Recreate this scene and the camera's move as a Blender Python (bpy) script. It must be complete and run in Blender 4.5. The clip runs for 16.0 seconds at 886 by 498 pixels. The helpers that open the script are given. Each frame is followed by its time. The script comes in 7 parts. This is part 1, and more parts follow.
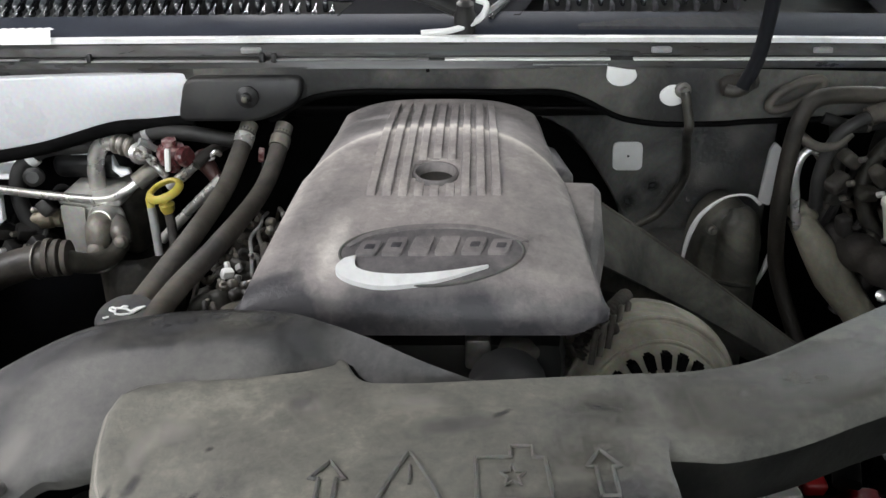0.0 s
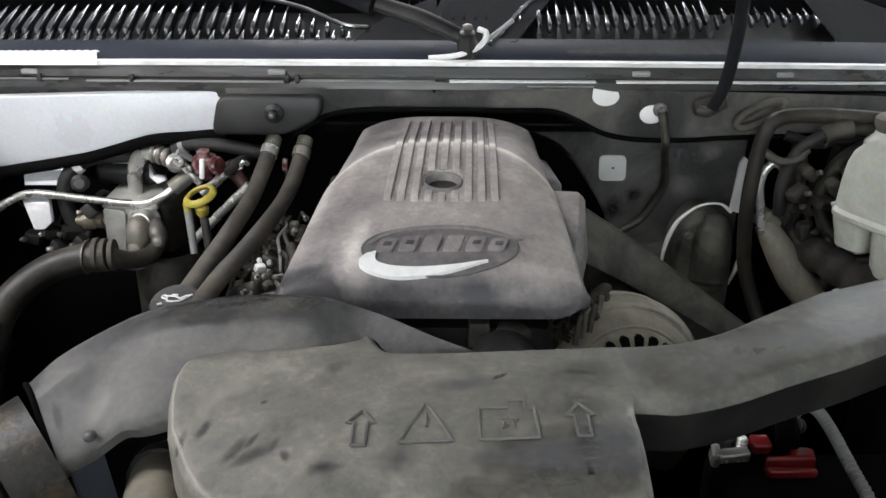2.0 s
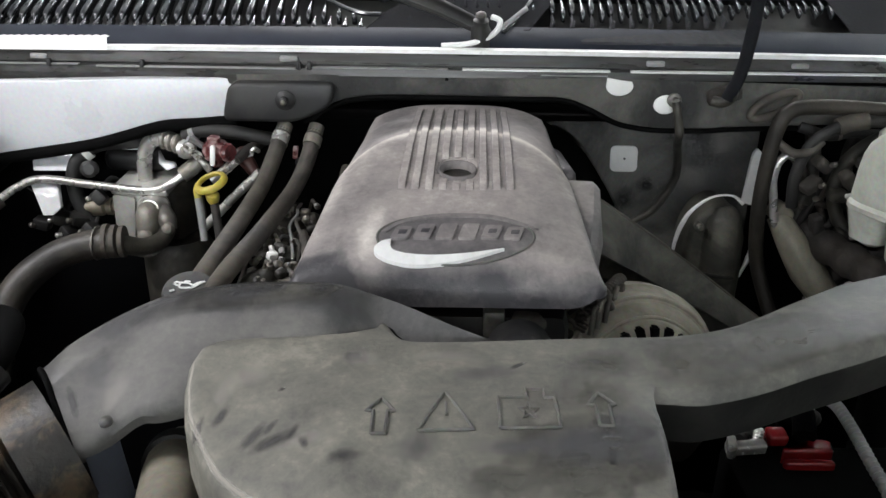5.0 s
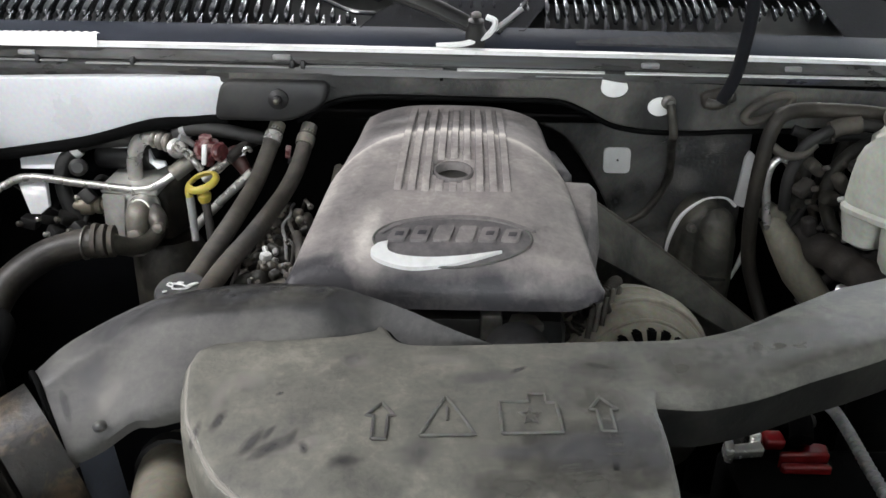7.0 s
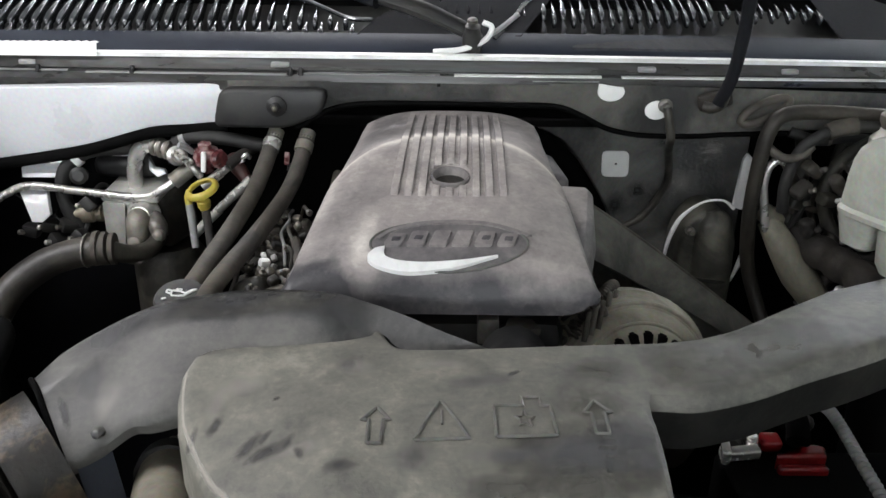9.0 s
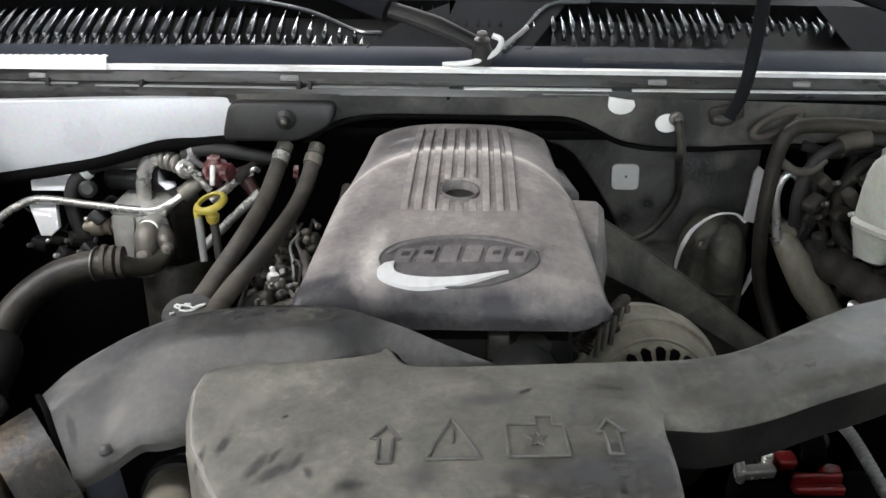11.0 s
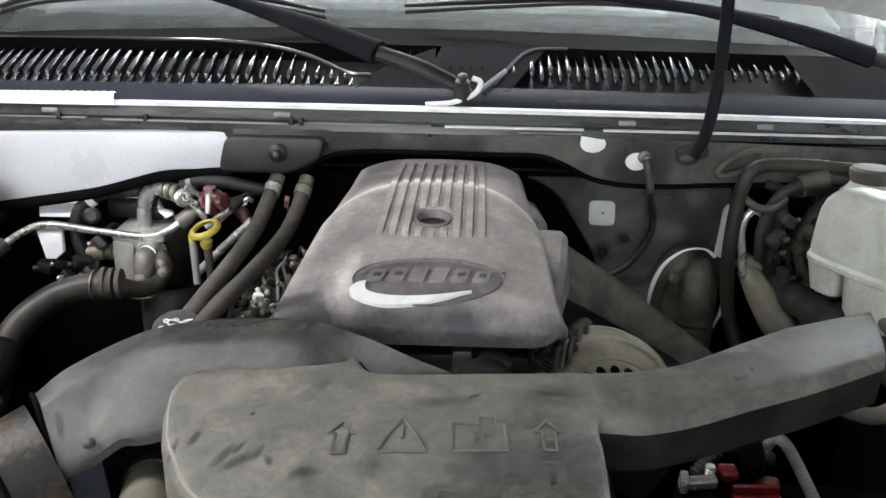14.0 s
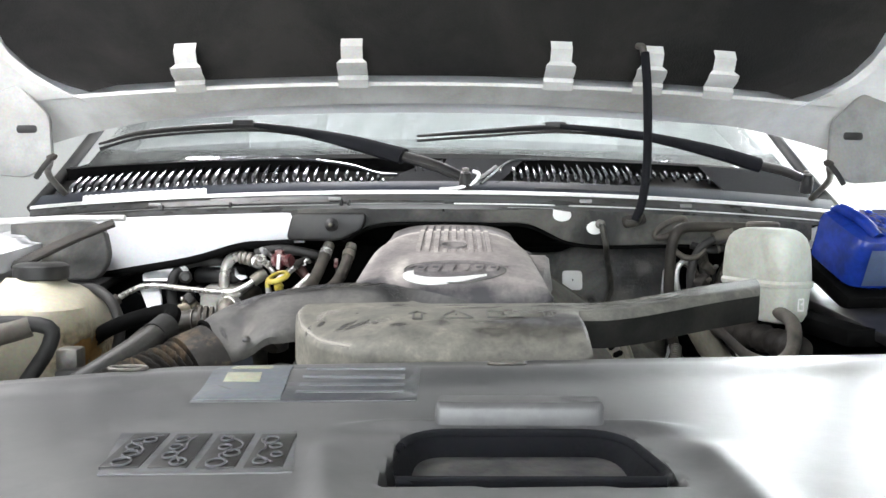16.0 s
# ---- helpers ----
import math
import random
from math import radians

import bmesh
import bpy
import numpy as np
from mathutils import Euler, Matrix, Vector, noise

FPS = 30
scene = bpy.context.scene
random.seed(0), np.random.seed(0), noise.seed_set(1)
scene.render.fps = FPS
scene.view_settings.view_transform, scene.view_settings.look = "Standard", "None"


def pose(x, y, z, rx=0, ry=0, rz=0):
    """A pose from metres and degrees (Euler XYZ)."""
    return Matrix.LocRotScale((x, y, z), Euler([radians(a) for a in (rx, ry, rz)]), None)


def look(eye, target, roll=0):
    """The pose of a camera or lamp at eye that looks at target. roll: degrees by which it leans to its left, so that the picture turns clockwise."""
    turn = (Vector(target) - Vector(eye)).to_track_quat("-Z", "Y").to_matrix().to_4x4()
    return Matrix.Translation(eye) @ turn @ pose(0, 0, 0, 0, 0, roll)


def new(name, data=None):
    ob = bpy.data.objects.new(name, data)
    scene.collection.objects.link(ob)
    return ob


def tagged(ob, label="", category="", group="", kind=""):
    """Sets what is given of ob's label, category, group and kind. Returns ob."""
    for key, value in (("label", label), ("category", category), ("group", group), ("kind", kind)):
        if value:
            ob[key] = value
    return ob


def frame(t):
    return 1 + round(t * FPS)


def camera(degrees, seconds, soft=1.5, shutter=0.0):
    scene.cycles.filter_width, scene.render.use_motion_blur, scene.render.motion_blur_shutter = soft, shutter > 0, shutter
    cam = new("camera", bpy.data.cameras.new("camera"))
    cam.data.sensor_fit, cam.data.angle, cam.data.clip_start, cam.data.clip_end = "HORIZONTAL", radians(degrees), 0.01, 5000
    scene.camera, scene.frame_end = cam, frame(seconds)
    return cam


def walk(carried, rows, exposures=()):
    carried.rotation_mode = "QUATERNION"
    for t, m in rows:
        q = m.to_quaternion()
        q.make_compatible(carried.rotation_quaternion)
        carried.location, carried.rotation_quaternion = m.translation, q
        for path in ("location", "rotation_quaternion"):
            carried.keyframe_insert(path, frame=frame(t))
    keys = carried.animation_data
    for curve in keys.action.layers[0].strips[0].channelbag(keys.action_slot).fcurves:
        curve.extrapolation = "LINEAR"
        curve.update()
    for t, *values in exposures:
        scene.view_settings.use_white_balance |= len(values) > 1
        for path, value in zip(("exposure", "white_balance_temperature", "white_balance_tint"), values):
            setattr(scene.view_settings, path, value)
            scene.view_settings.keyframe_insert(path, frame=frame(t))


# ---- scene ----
cam = camera(57.8, 16.0)
PATH = [
    (0, (0.025, 0.012, 1.417), (0.01, 1.853, 0.634), -0.2),
    (0.5, (0.016, -0.053, 1.445), (-0.032, 1.793, 0.679), -0.4),
    (1, (0.01, -0.1, 1.451), (-0.065, 1.749, 0.692), -0.1),
    (1.5, (0.018, -0.113, 1.454), (-0.051, 1.732, 0.684), -0.5),
    (2, (0.014, -0.109, 1.454), (0.011, 1.741, 0.694), 0.3),
    (2.5, (0.013, -0.11, 1.451), (0.027, 1.74, 0.692), 0.3),
    (3, (0.004, -0.111, 1.448), (0.002, 1.737, 0.684), 0.6),
    (3.5, (-0.002, -0.108, 1.445), (-0.021, 1.735, 0.668), 0.7),
    (4, (0.0, -0.109, 1.446), (-0.011, 1.735, 0.671), 0.7),
    (6.3, (-0.013, -0.099, 1.45), (0.008, 1.74, 0.664), 1.4),
    (6.5, (-0.015, -0.099, 1.45), (0.017, 1.74, 0.664), 1.5),
    (7, (-0.014, -0.098, 1.449), (0.02, 1.742, 0.668), 1.5),
    (7.5, (-0.014, -0.104, 1.451), (0.021, 1.742, 0.681), 1.3),
    (8, (-0.009, -0.106, 1.451), (0.033, 1.741, 0.685), 1.2),
    (8.5, (-0.006, -0.104, 1.451), (0.024, 1.741, 0.681), 0.9),
    (9, (-0.006, -0.102, 1.451), (0.017, 1.744, 0.68), 0.9),
    (9.5, (-0.007, -0.095, 1.451), (0.01, 1.751, 0.683), 0.9),
    (10, (-0.009, -0.096, 1.454), (0.0, 1.757, 0.701), 0.7),
    (10.2, (-0.01, -0.094, 1.455), (-0.003, 1.76, 0.706), 0.8),
    (12.3, (-0.006, -0.099, 1.448), (-0.006, 1.758, 0.703), 0.5),
    (12.5, (-0.007, -0.103, 1.448), (0.009, 1.757, 0.712), 0.7),
    (13, (0.003, -0.126, 1.448), (-0.001, 1.747, 0.747), 0.5),
    (13.5, (0.019, -0.158, 1.447), (-0.003, 1.727, 0.779), 1.2),
    (14, (0.038, -0.163, 1.453), (0.012, 1.731, 0.812), 1.3),
    (14.5, (0.038, -0.16, 1.439), (-0.06, 1.736, 0.809), 1.2),
    (14.8, (0.061, -0.202, 1.409), (-0.079, 1.734, 0.929), 0.6),
    (15, (0.044, -0.266, 1.405), (-0.053, 1.687, 0.986), 1.1),
    (15.2, (0.016, -0.349, 1.389), (-0.026, 1.626, 1.072), 1.3),
    (15.3, (-0.014, -0.399, 1.372), (0.0, 1.588, 1.149), 2.3),
    (15.5, (-0.023, -0.468, 1.335), (0.005, 1.524, 1.156), 0.7),
    (15.8, (-0.039, -0.551, 1.287), (-0.018, 1.442, 1.122), -0.1),
    (16, (-0.038, -0.615, 1.249), (0.006, 1.381, 1.129), 0.4),
]
EXPOSURES = [(0.0, -0.42), (1.0, -0.37), (10.0, -0.36), (12.5, -0.31), (14.0, -0.25), (14.6, -0.08), (15.2, 0.20), (15.5, 0.17), (16.0, 0.30)]
walk(cam, [(t, look(eye, target, roll)) for t, eye, target, roll in PATH], EXPOSURES)

from mathutils import geometry

# ---- light ----
world = bpy.data.worlds.new("garage_air")
scene.world = world
world.use_nodes = True
world.node_tree.nodes["Background"].inputs[0].default_value = (0.80, 0.88, 1.0, 1)
world.node_tree.nodes["Background"].inputs[1].default_value = 0.01


def area_light(name, place, target, size_x, size_y, watts, colour):
    data = bpy.data.lights.new(name, "AREA")
    data.shape, data.size, data.size_y, data.energy, data.color = "RECTANGLE", size_x, size_y, watts, colour
    ob = new(name, data)
    ob.matrix_world = look(place, target)
    return ob


# unseen lamps: one added low at the left, two behind for louver glints
TUBES = [(-1.20, 0.46, 2.10, 24), (-0.75, 2.80, 2.80, 62), (0.35, 2.80, 2.80, 26)]
for tx, ty, tz, power in TUBES:
    area_light("tube_light", (tx, ty, tz - 0.10), (tx, ty, 0), 1.2, 0.16, power, (1.0, 0.985, 1.01))


# ---- materials ----
def surface(name, base, rough=0.6, metal=0.0, vary=0.25, scale=12.0, dust=None, amount=0.5, bump=0.15, fine=180.0, coat=0.0,
            spec=0.5, streak=1.0, edge=(0.42, 0.62), stretch=1.0, detail=6.0):
    """A procedural surface: grain at two sizes, dust in patches, fine relief."""
    m = bpy.data.materials.new(name)
    m.use_nodes = True
    n, l = m.node_tree.nodes, m.node_tree.links
    b = n["Principled BSDF"]
    b.inputs["Metallic"].default_value = metal
    b.inputs["Coat Weight"].default_value = coat
    b.inputs["Specular IOR Level"].default_value = spec
    where = n.new("ShaderNodeTexCoord")
    mapping = n.new("ShaderNodeMapping")
    mapping.inputs["Scale"].default_value = (stretch, streak, 1)
    l.new(where.outputs["Object"], mapping.inputs["Vector"])
    big, small = n.new("ShaderNodeTexNoise"), n.new("ShaderNodeTexNoise")
    big.inputs["Scale"].default_value, big.inputs["Detail"].default_value, big.inputs["Roughness"].default_value = scale, detail, 0.6
    small.inputs["Scale"].default_value, small.inputs["Detail"].default_value = fine, 4
    for t in (big, small):
        l.new(mapping.outputs[0], t.inputs["Vector"])
    ramp = n.new("ShaderNodeValToRGB")
    lo, hi = 1 - vary, 1 + vary
    ramp.color_ramp.elements[0].position, ramp.color_ramp.elements[1].position = 0.32, 0.70
    ramp.color_ramp.elements[0].color = (*[min(c * lo, 1) for c in base], 1)
    ramp.color_ramp.elements[1].color = (*[min(c * hi, 1) for c in base], 1)
    l.new(big.outputs["Fac"], ramp.inputs["Fac"])
    colour = ramp.outputs["Color"]
    if dust:
        patch = n.new("ShaderNodeTexNoise")
        patch.inputs["Scale"].default_value, patch.inputs["Detail"].default_value = scale * 0.55, 8
        patch.inputs["Roughness"].default_value, patch.inputs["Distortion"].default_value = 0.62, 0.5
        l.new(mapping.outputs[0], patch.inputs["Vector"])
        span = n.new("ShaderNodeMapRange")
        span.inputs["From Min"].default_value, span.inputs["From Max"].default_value = edge
        span.inputs["To Max"].default_value = amount
        l.new(patch.outputs["Fac"], span.inputs["Value"])
        mix = n.new("ShaderNodeMix")
        mix.data_type = "RGBA"
        l.new(span.outputs[0], mix.inputs["Factor"])
        l.new(colour, mix.inputs[6])
        mix.inputs[7].default_value = (*dust, 1)
        colour = mix.outputs[2]
    speck = n.new("ShaderNodeMix")
    speck.data_type, speck.blend_type = "RGBA", "OVERLAY"
    speck.inputs["Factor"].default_value = 0.25
    l.new(colour, speck.inputs[6])
    l.new(small.outputs["Color"], speck.inputs[7])
    l.new(speck.outputs[2], b.inputs["Base Color"])
    gloss = n.new("ShaderNodeMapRange")
    gloss.inputs["To Min"].default_value, gloss.inputs["To Max"].default_value = max(rough - 0.12, 0.03), min(rough + 0.12, 1)
    l.new(big.outputs["Fac"], gloss.inputs["Value"])
    l.new(gloss.outputs[0], b.inputs["Roughness"])
    if bump:
        mixed = n.new("ShaderNodeMath")
        mixed.operation = "ADD"
        l.new(big.outputs["Fac"], mixed.inputs[0])
        l.new(small.outputs["Fac"], mixed.inputs[1])
        relief = n.new("ShaderNodeBump")
        relief.inputs["Strength"].default_value, relief.inputs["Distance"].default_value = bump, 0.002
        l.new(mixed.outputs[0], relief.inputs["Height"])
        l.new(relief.outputs[0], b.inputs["Normal"])
    return m


# arm side: dust-free plastic, also darkened to hold the shade on that wall
M_ARMSIDE = surface("clean_shaded_duct_plastic", (0.009, 0.009, 0.0082), 0.6, dust=(0.027, 0.0265, 0.023), amount=0.8, scale=16, vary=0.4, spec=0.25)
M_SYMBOL = surface("worn_relief_plastic", (0.105, 0.103, 0.095), 0.6, dust=(0.18, 0.172, 0.148), amount=0.5, scale=40)
M_BLACK = surface("black_plastic", (0.013, 0.013, 0.014), 0.45, dust=(0.045, 0.042, 0.036), amount=0.5, scale=20, bump=0.08)
M_COWL = surface("cowl_plastic", (0.020, 0.0245, 0.037), 0.55, dust=(0.034, 0.040, 0.055), amount=0.45, scale=9, bump=0.1, fine=400, spec=0.4)
M_FIN = surface("glossy_louver_plastic", (0.022, 0.024, 0.028), 0.17, vary=0.15, scale=30, bump=0.0, spec=1.0)
M_TAPE = surface("dusty_foam_tape", (0.040, 0.041, 0.046), 0.9, vary=0.3, scale=40, dust=(0.065, 0.066, 0.070), amount=0.5, bump=0.3)
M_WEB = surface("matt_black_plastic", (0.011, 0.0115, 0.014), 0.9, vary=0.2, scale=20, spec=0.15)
# near-black for real black parts and for shade put in as strips
M_GAP = surface("black_parts_and_shade", (0.004, 0.004, 0.004), 0.95, vary=0.3, scale=30, spec=0.05, bump=0.0)
M_RUBBER = surface("dusty_rubber", (0.032, 0.029, 0.026), 0.7, dust=(0.125, 0.110, 0.090), amount=0.8, scale=22, edge=(0.35, 0.62))
M_DARKRUBBER = surface("black_rubber", (0.013, 0.013, 0.013), 0.65, dust=(0.045, 0.042, 0.038), amount=0.5, scale=24)
M_FIREWALL = surface("dusty_firewall_liner", (0.060, 0.060, 0.058), 0.85, dust=(0.20, 0.195, 0.178), amount=0.8, vary=0.4, scale=11, bump=0.4)
M_FLANGE = surface("primed_steel_flange", (0.086, 0.086, 0.086), 0.30, metal=0.3, dust=(0.046, 0.044, 0.041), amount=0.9, scale=60, stretch=0.06, fine=220, edge=(0.40, 0.58), bump=0.1)
M_WHITE = surface("white_car_paint", (0.62, 0.63, 0.65), 0.3, vary=0.04, scale=6, dust=(0.45, 0.43, 0.38), amount=0.35, bump=0.03, coat=0.4, edge=(0.5, 0.75))
M_HOODPAINT = surface("dusty_white_hood_paint", (0.70, 0.70, 0.685), 0.5, vary=0.12, scale=9, dust=(0.42, 0.40, 0.36), amount=0.6, bump=0.05)
M_MAT = surface("hood_insulation_mat", (0.0060, 0.0055, 0.0052), 0.95, dust=(0.0245, 0.0220, 0.0198), amount=0.85, scale=6, vary=0.5, bump=0.8, fine=260)
M_SILVER = surface("dull_aluminium", (0.66, 0.65, 0.62), 0.28, metal=0.65, dust=(0.24, 0.21, 0.17), amount=0.5, scale=26, edge=(0.42, 0.66))
M_CAST = surface("cast_aluminium", (0.28, 0.262, 0.23), 0.55, metal=0.45, dust=(0.16, 0.143, 0.112), amount=0.7, scale=28, bump=0.4)
M_STEEL = surface("grimy_steel", (0.20, 0.19, 0.175), 0.5, metal=0.6, dust=(0.11, 0.095, 0.075), amount=0.7, scale=30, bump=0.3)
M_IRON = surface("oily_iron", (0.022, 0.020, 0.018), 0.7, metal=0.1, dust=(0.06, 0.05, 0.04), amount=0.6, scale=24, bump=0.5)
M_CHROME = surface("brushed_badge_metal", (0.90, 0.90, 0.89), 0.32, metal=0.12, vary=0.06, scale=40, dust=(0.45, 0.42, 0.37), amount=0.3)
M_YELLOW = surface("yellow_plastic", (0.46, 0.37, 0.06), 0.35, vary=0.1, scale=40, dust=(0.40, 0.30, 0.08), amount=0.5)
M_RED = surface("red_plastic", (0.20, 0.008, 0.010), 0.22, vary=0.2, scale=30, dust=(0.11, 0.02, 0.02), amount=0.3, spec=0.8)
M_PINK = surface("faded_red_plastic", (0.10, 0.026, 0.028), 0.22, vary=0.4, scale=90, dust=(0.40, 0.28, 0.27), amount=0.7, edge=(0.48, 0.62))
M_CREAM = surface("cloudy_cream_plastic", (0.42, 0.39, 0.30), 0.45, vary=0.08, scale=14, dust=(0.42, 0.38, 0.28), amount=0.5, bump=0.05)
M_RESERVOIR = surface("milky_plastic", (0.58, 0.61, 0.55), 0.5, vary=0.08, scale=16, dust=(0.36, 0.345, 0.29), amount=0.7, bump=0.05)
M_HOSE = surface("worn_black_hose", (0.008, 0.008, 0.0075), 0.55, dust=(0.048, 0.044, 0.038), amount=0.7, scale=26, vary=0.4, bump=0.2)
M_OLDHOSE = surface("oily_brown_rubber", (0.020, 0.018, 0.016), 0.5, dust=(0.090, 0.079, 0.064), amount=0.75, scale=22, edge=(0.38, 0.62))
M_BLUE = surface("blue_jug_plastic", (0.010, 0.034, 0.26), 0.2, vary=0.3, scale=30, bump=0.35, fine=90)
M_LABELGREY = surface("printed_grey_label", (0.105, 0.11, 0.12), 0.4, vary=0.12, scale=20, dust=(0.20, 0.20, 0.20), amount=0.6)
M_LABELBLUE = surface("faded_blue_label", (0.115, 0.130, 0.150), 0.4, vary=0.12, scale=20, dust=(0.20, 0.205, 0.21), amount=0.5)
M_LABELDARK = surface("dark_label", (0.050, 0.053, 0.060), 0.4, vary=0.2, scale=20, dust=(0.20, 0.20, 0.20), amount=0.5)
M_INK = surface("white_label_ink", (0.13, 0.13, 0.14), 0.5, vary=0.15, scale=50)
M_INKYELLOW = surface("yellow_label_ink", (0.33, 0.33, 0.25), 0.5, vary=0.15, scale=50)
M_STICKER = surface("white_sticker", (0.90, 0.90, 0.88), 0.45, vary=0.04, scale=40)
# white hinge paint toned down to offset the strong light on it
M_HINGE = surface("toned_down_hinge_paint", (0.24, 0.24, 0.235), 0.5, vary=0.25, scale=14, dust=(0.25, 0.24, 0.22), amount=0.8, edge=(0.45, 0.6))
M_CAPGREY = surface("dusty_cap_plastic", (0.06, 0.06, 0.062), 0.42, dust=(0.14, 0.135, 0.125), amount=0.7, scale=40)
M_OLIVE = surface("dusty_olive_casting", (0.13, 0.122, 0.092), 0.5, dust=(0.29, 0.272, 0.212), amount=0.7, scale=18, bump=0.35)
M_BLOCK = surface("bare_aluminium_block", (0.52, 0.515, 0.48), 0.32, metal=0.3, dust=(0.25, 0.235, 0.205), amount=0.6, scale=22, edge=(0.45, 0.68))
M_BROWN = surface("mud_stained_plastic", (0.012, 0.010, 0.008), 0.5, dust=(0.092, 0.064, 0.038), amount=0.95, scale=48, vary=0.7, edge=(0.49, 0.60), bump=0.3)
M_PIPE = surface("rusty_pipe", (0.014, 0.012, 0.009), 0.6, dust=(0.040, 0.033, 0.025), amount=0.8, scale=26, bump=0.4)
M_LOOM = surface("grey_loom_plastic", (0.30, 0.30, 0.30), 0.5, vary=0.15, scale=30, dust=(0.15, 0.14, 0.12), amount=0.5)
M_COPPER = surface("brass_fitting", (0.30, 0.26, 0.20), 0.45, metal=0.3, dust=(0.2, 0.16, 0.11), amount=0.5, scale=40)
M_CONCRETE = surface("garage_concrete", (0.30, 0.29, 0.275), 0.85, dust=(0.20, 0.19, 0.18), amount=0.6, scale=1.2, fine=60, bump=0.3)
M_WALL = surface("painted_wall", (0.62, 0.63, 0.62), 0.8, vary=0.05, scale=1.5, dust=(0.5, 0.5, 0.48), amount=0.4, fine=90)
M_CEILING = surface("ceiling_board", (0.70, 0.70, 0.68), 0.9, vary=0.04, scale=1.5, fine=90)
M_DASH = surface("dashboard_vinyl", (0.30, 0.31, 0.31), 0.7, vary=0.1, scale=12)

def dusted(name, clean, mid, dust, pale, rough=0.6, scale=20.0, spread=0.5, bump=0.2, fine=170.0):
    """Plastic whose tone follows the mesh's own value of settled dust and painted shade, broken up by grain at three
    sizes.
    """
    m = bpy.data.materials.new(name)
    m.use_nodes = True
    n, l = m.node_tree.nodes, m.node_tree.links
    b = n["Principled BSDF"]
    where, dust_shade = n.new("ShaderNodeTexCoord"), n.new("ShaderNodeAttribute")
    dust_shade.attribute_name = "dust_shade"
    total = dust_shade.outputs["Fac"]
    heights = []
    for size, weight, detail in ((scale, spread * 2.0, 7), (scale * 4.5, spread * 0.9, 5), (fine, spread * 0.5, 3)):
        t = n.new("ShaderNodeTexNoise")
        t.inputs["Scale"].default_value, t.inputs["Detail"].default_value, t.inputs["Roughness"].default_value = size, detail, 0.62
        t.inputs["Distortion"].default_value = 0.4
        l.new(where.outputs["Object"], t.inputs["Vector"])
        off = n.new("ShaderNodeMath")
        off.operation = "SUBTRACT"
        off.inputs[1].default_value = 0.5
        l.new(t.outputs["Fac"], off.inputs[0])
        add = n.new("ShaderNodeMath")
        add.operation = "MULTIPLY_ADD"
        add.inputs[1].default_value = weight * 2
        l.new(off.outputs[0], add.inputs[0])
        l.new(total, add.inputs[2])
        total = add.outputs[0]
        heights.append(t.outputs["Fac"])
    span = n.new("ShaderNodeMapRange")
    span.inputs["From Max"].default_value = 1.5
    l.new(total, span.inputs["Value"])
    ramp = n.new("ShaderNodeValToRGB")
    e = ramp.color_ramp.elements
    e[0].position, e[0].color = 0.0, (*clean, 1)
    e[1].position, e[1].color = 1.0, (*pale, 1)
    for at, c in ((0.33, mid), (0.67, dust)):
        q = e.new(at)
        q.color = (*c, 1)
    l.new(span.outputs[0], ramp.inputs["Fac"])
    l.new(ramp.outputs["Color"], b.inputs["Base Color"])
    gloss = n.new("ShaderNodeMapRange")
    gloss.inputs["To Min"].default_value, gloss.inputs["To Max"].default_value = rough - 0.14, min(rough + 0.22, 1)
    l.new(span.outputs[0], gloss.inputs["Value"])
    l.new(gloss.outputs[0], b.inputs["Roughness"])
    both = n.new("ShaderNodeMath")
    both.operation = "ADD"
    l.new(heights[1], both.inputs[0])
    l.new(heights[2], both.inputs[1])
    relief = n.new("ShaderNodeBump")
    relief.inputs["Strength"].default_value, relief.inputs["Distance"].default_value = bump, 0.002
    l.new(both.outputs[0], relief.inputs["Height"])
    l.new(relief.outputs[0], b.inputs["Normal"])
    return m


def set_dust_shade(ob, values):
    """One value of dust and painted shade for each vertex: a list, or a function of its place."""
    data = ob.data
    layer = data.attributes.new("dust_shade", "FLOAT", "POINT")
    layer.data.foreach_set("value", values if isinstance(values, list) else [values(v.co) for v in data.vertices])
    return ob


M_COVER = dusted("dusty_cover_plastic", (0.050, 0.048, 0.054), (0.165, 0.152, 0.152), (0.365, 0.328, 0.312), (0.70, 0.66, 0.61), 0.58, 24, 0.24, 0.30)
M_DUCT = dusted("dusty_duct_plastic", (0.040, 0.040, 0.040), (0.100, 0.097, 0.086), (0.190, 0.182, 0.155), (0.33, 0.310, 0.262), 0.62, 23, 0.42, 0.2)
M_ELBOW = dusted("grey_duct_plastic", (0.018, 0.018, 0.019), (0.054, 0.053, 0.053), (0.112, 0.108, 0.101), (0.18, 0.172, 0.16), 0.50, 19, 0.42, 0.10)
M_SHROUD = dusted("dusty_black_shroud", (0.014, 0.014, 0.015), (0.055, 0.055, 0.058), (0.135, 0.133, 0.132), (0.22, 0.215, 0.21), 0.36, 5, 0.34, 0.06, 50)
M_SHROUD.node_tree.nodes["Principled BSDF"].inputs["Specular IOR Level"].default_value = 1.0
M_RAIL = surface("dusty_rail_plastic", (0.045, 0.044, 0.040), 0.6, dust=(0.15, 0.143, 0.122), amount=0.8, vary=0.4, scale=22, bump=0.2)
M_ALT = surface("dusty_alternator_casting", (0.27, 0.25, 0.205), 0.5, metal=0.15, dust=(0.44, 0.41, 0.335), amount=0.7, vary=0.35, scale=26, bump=0.35)
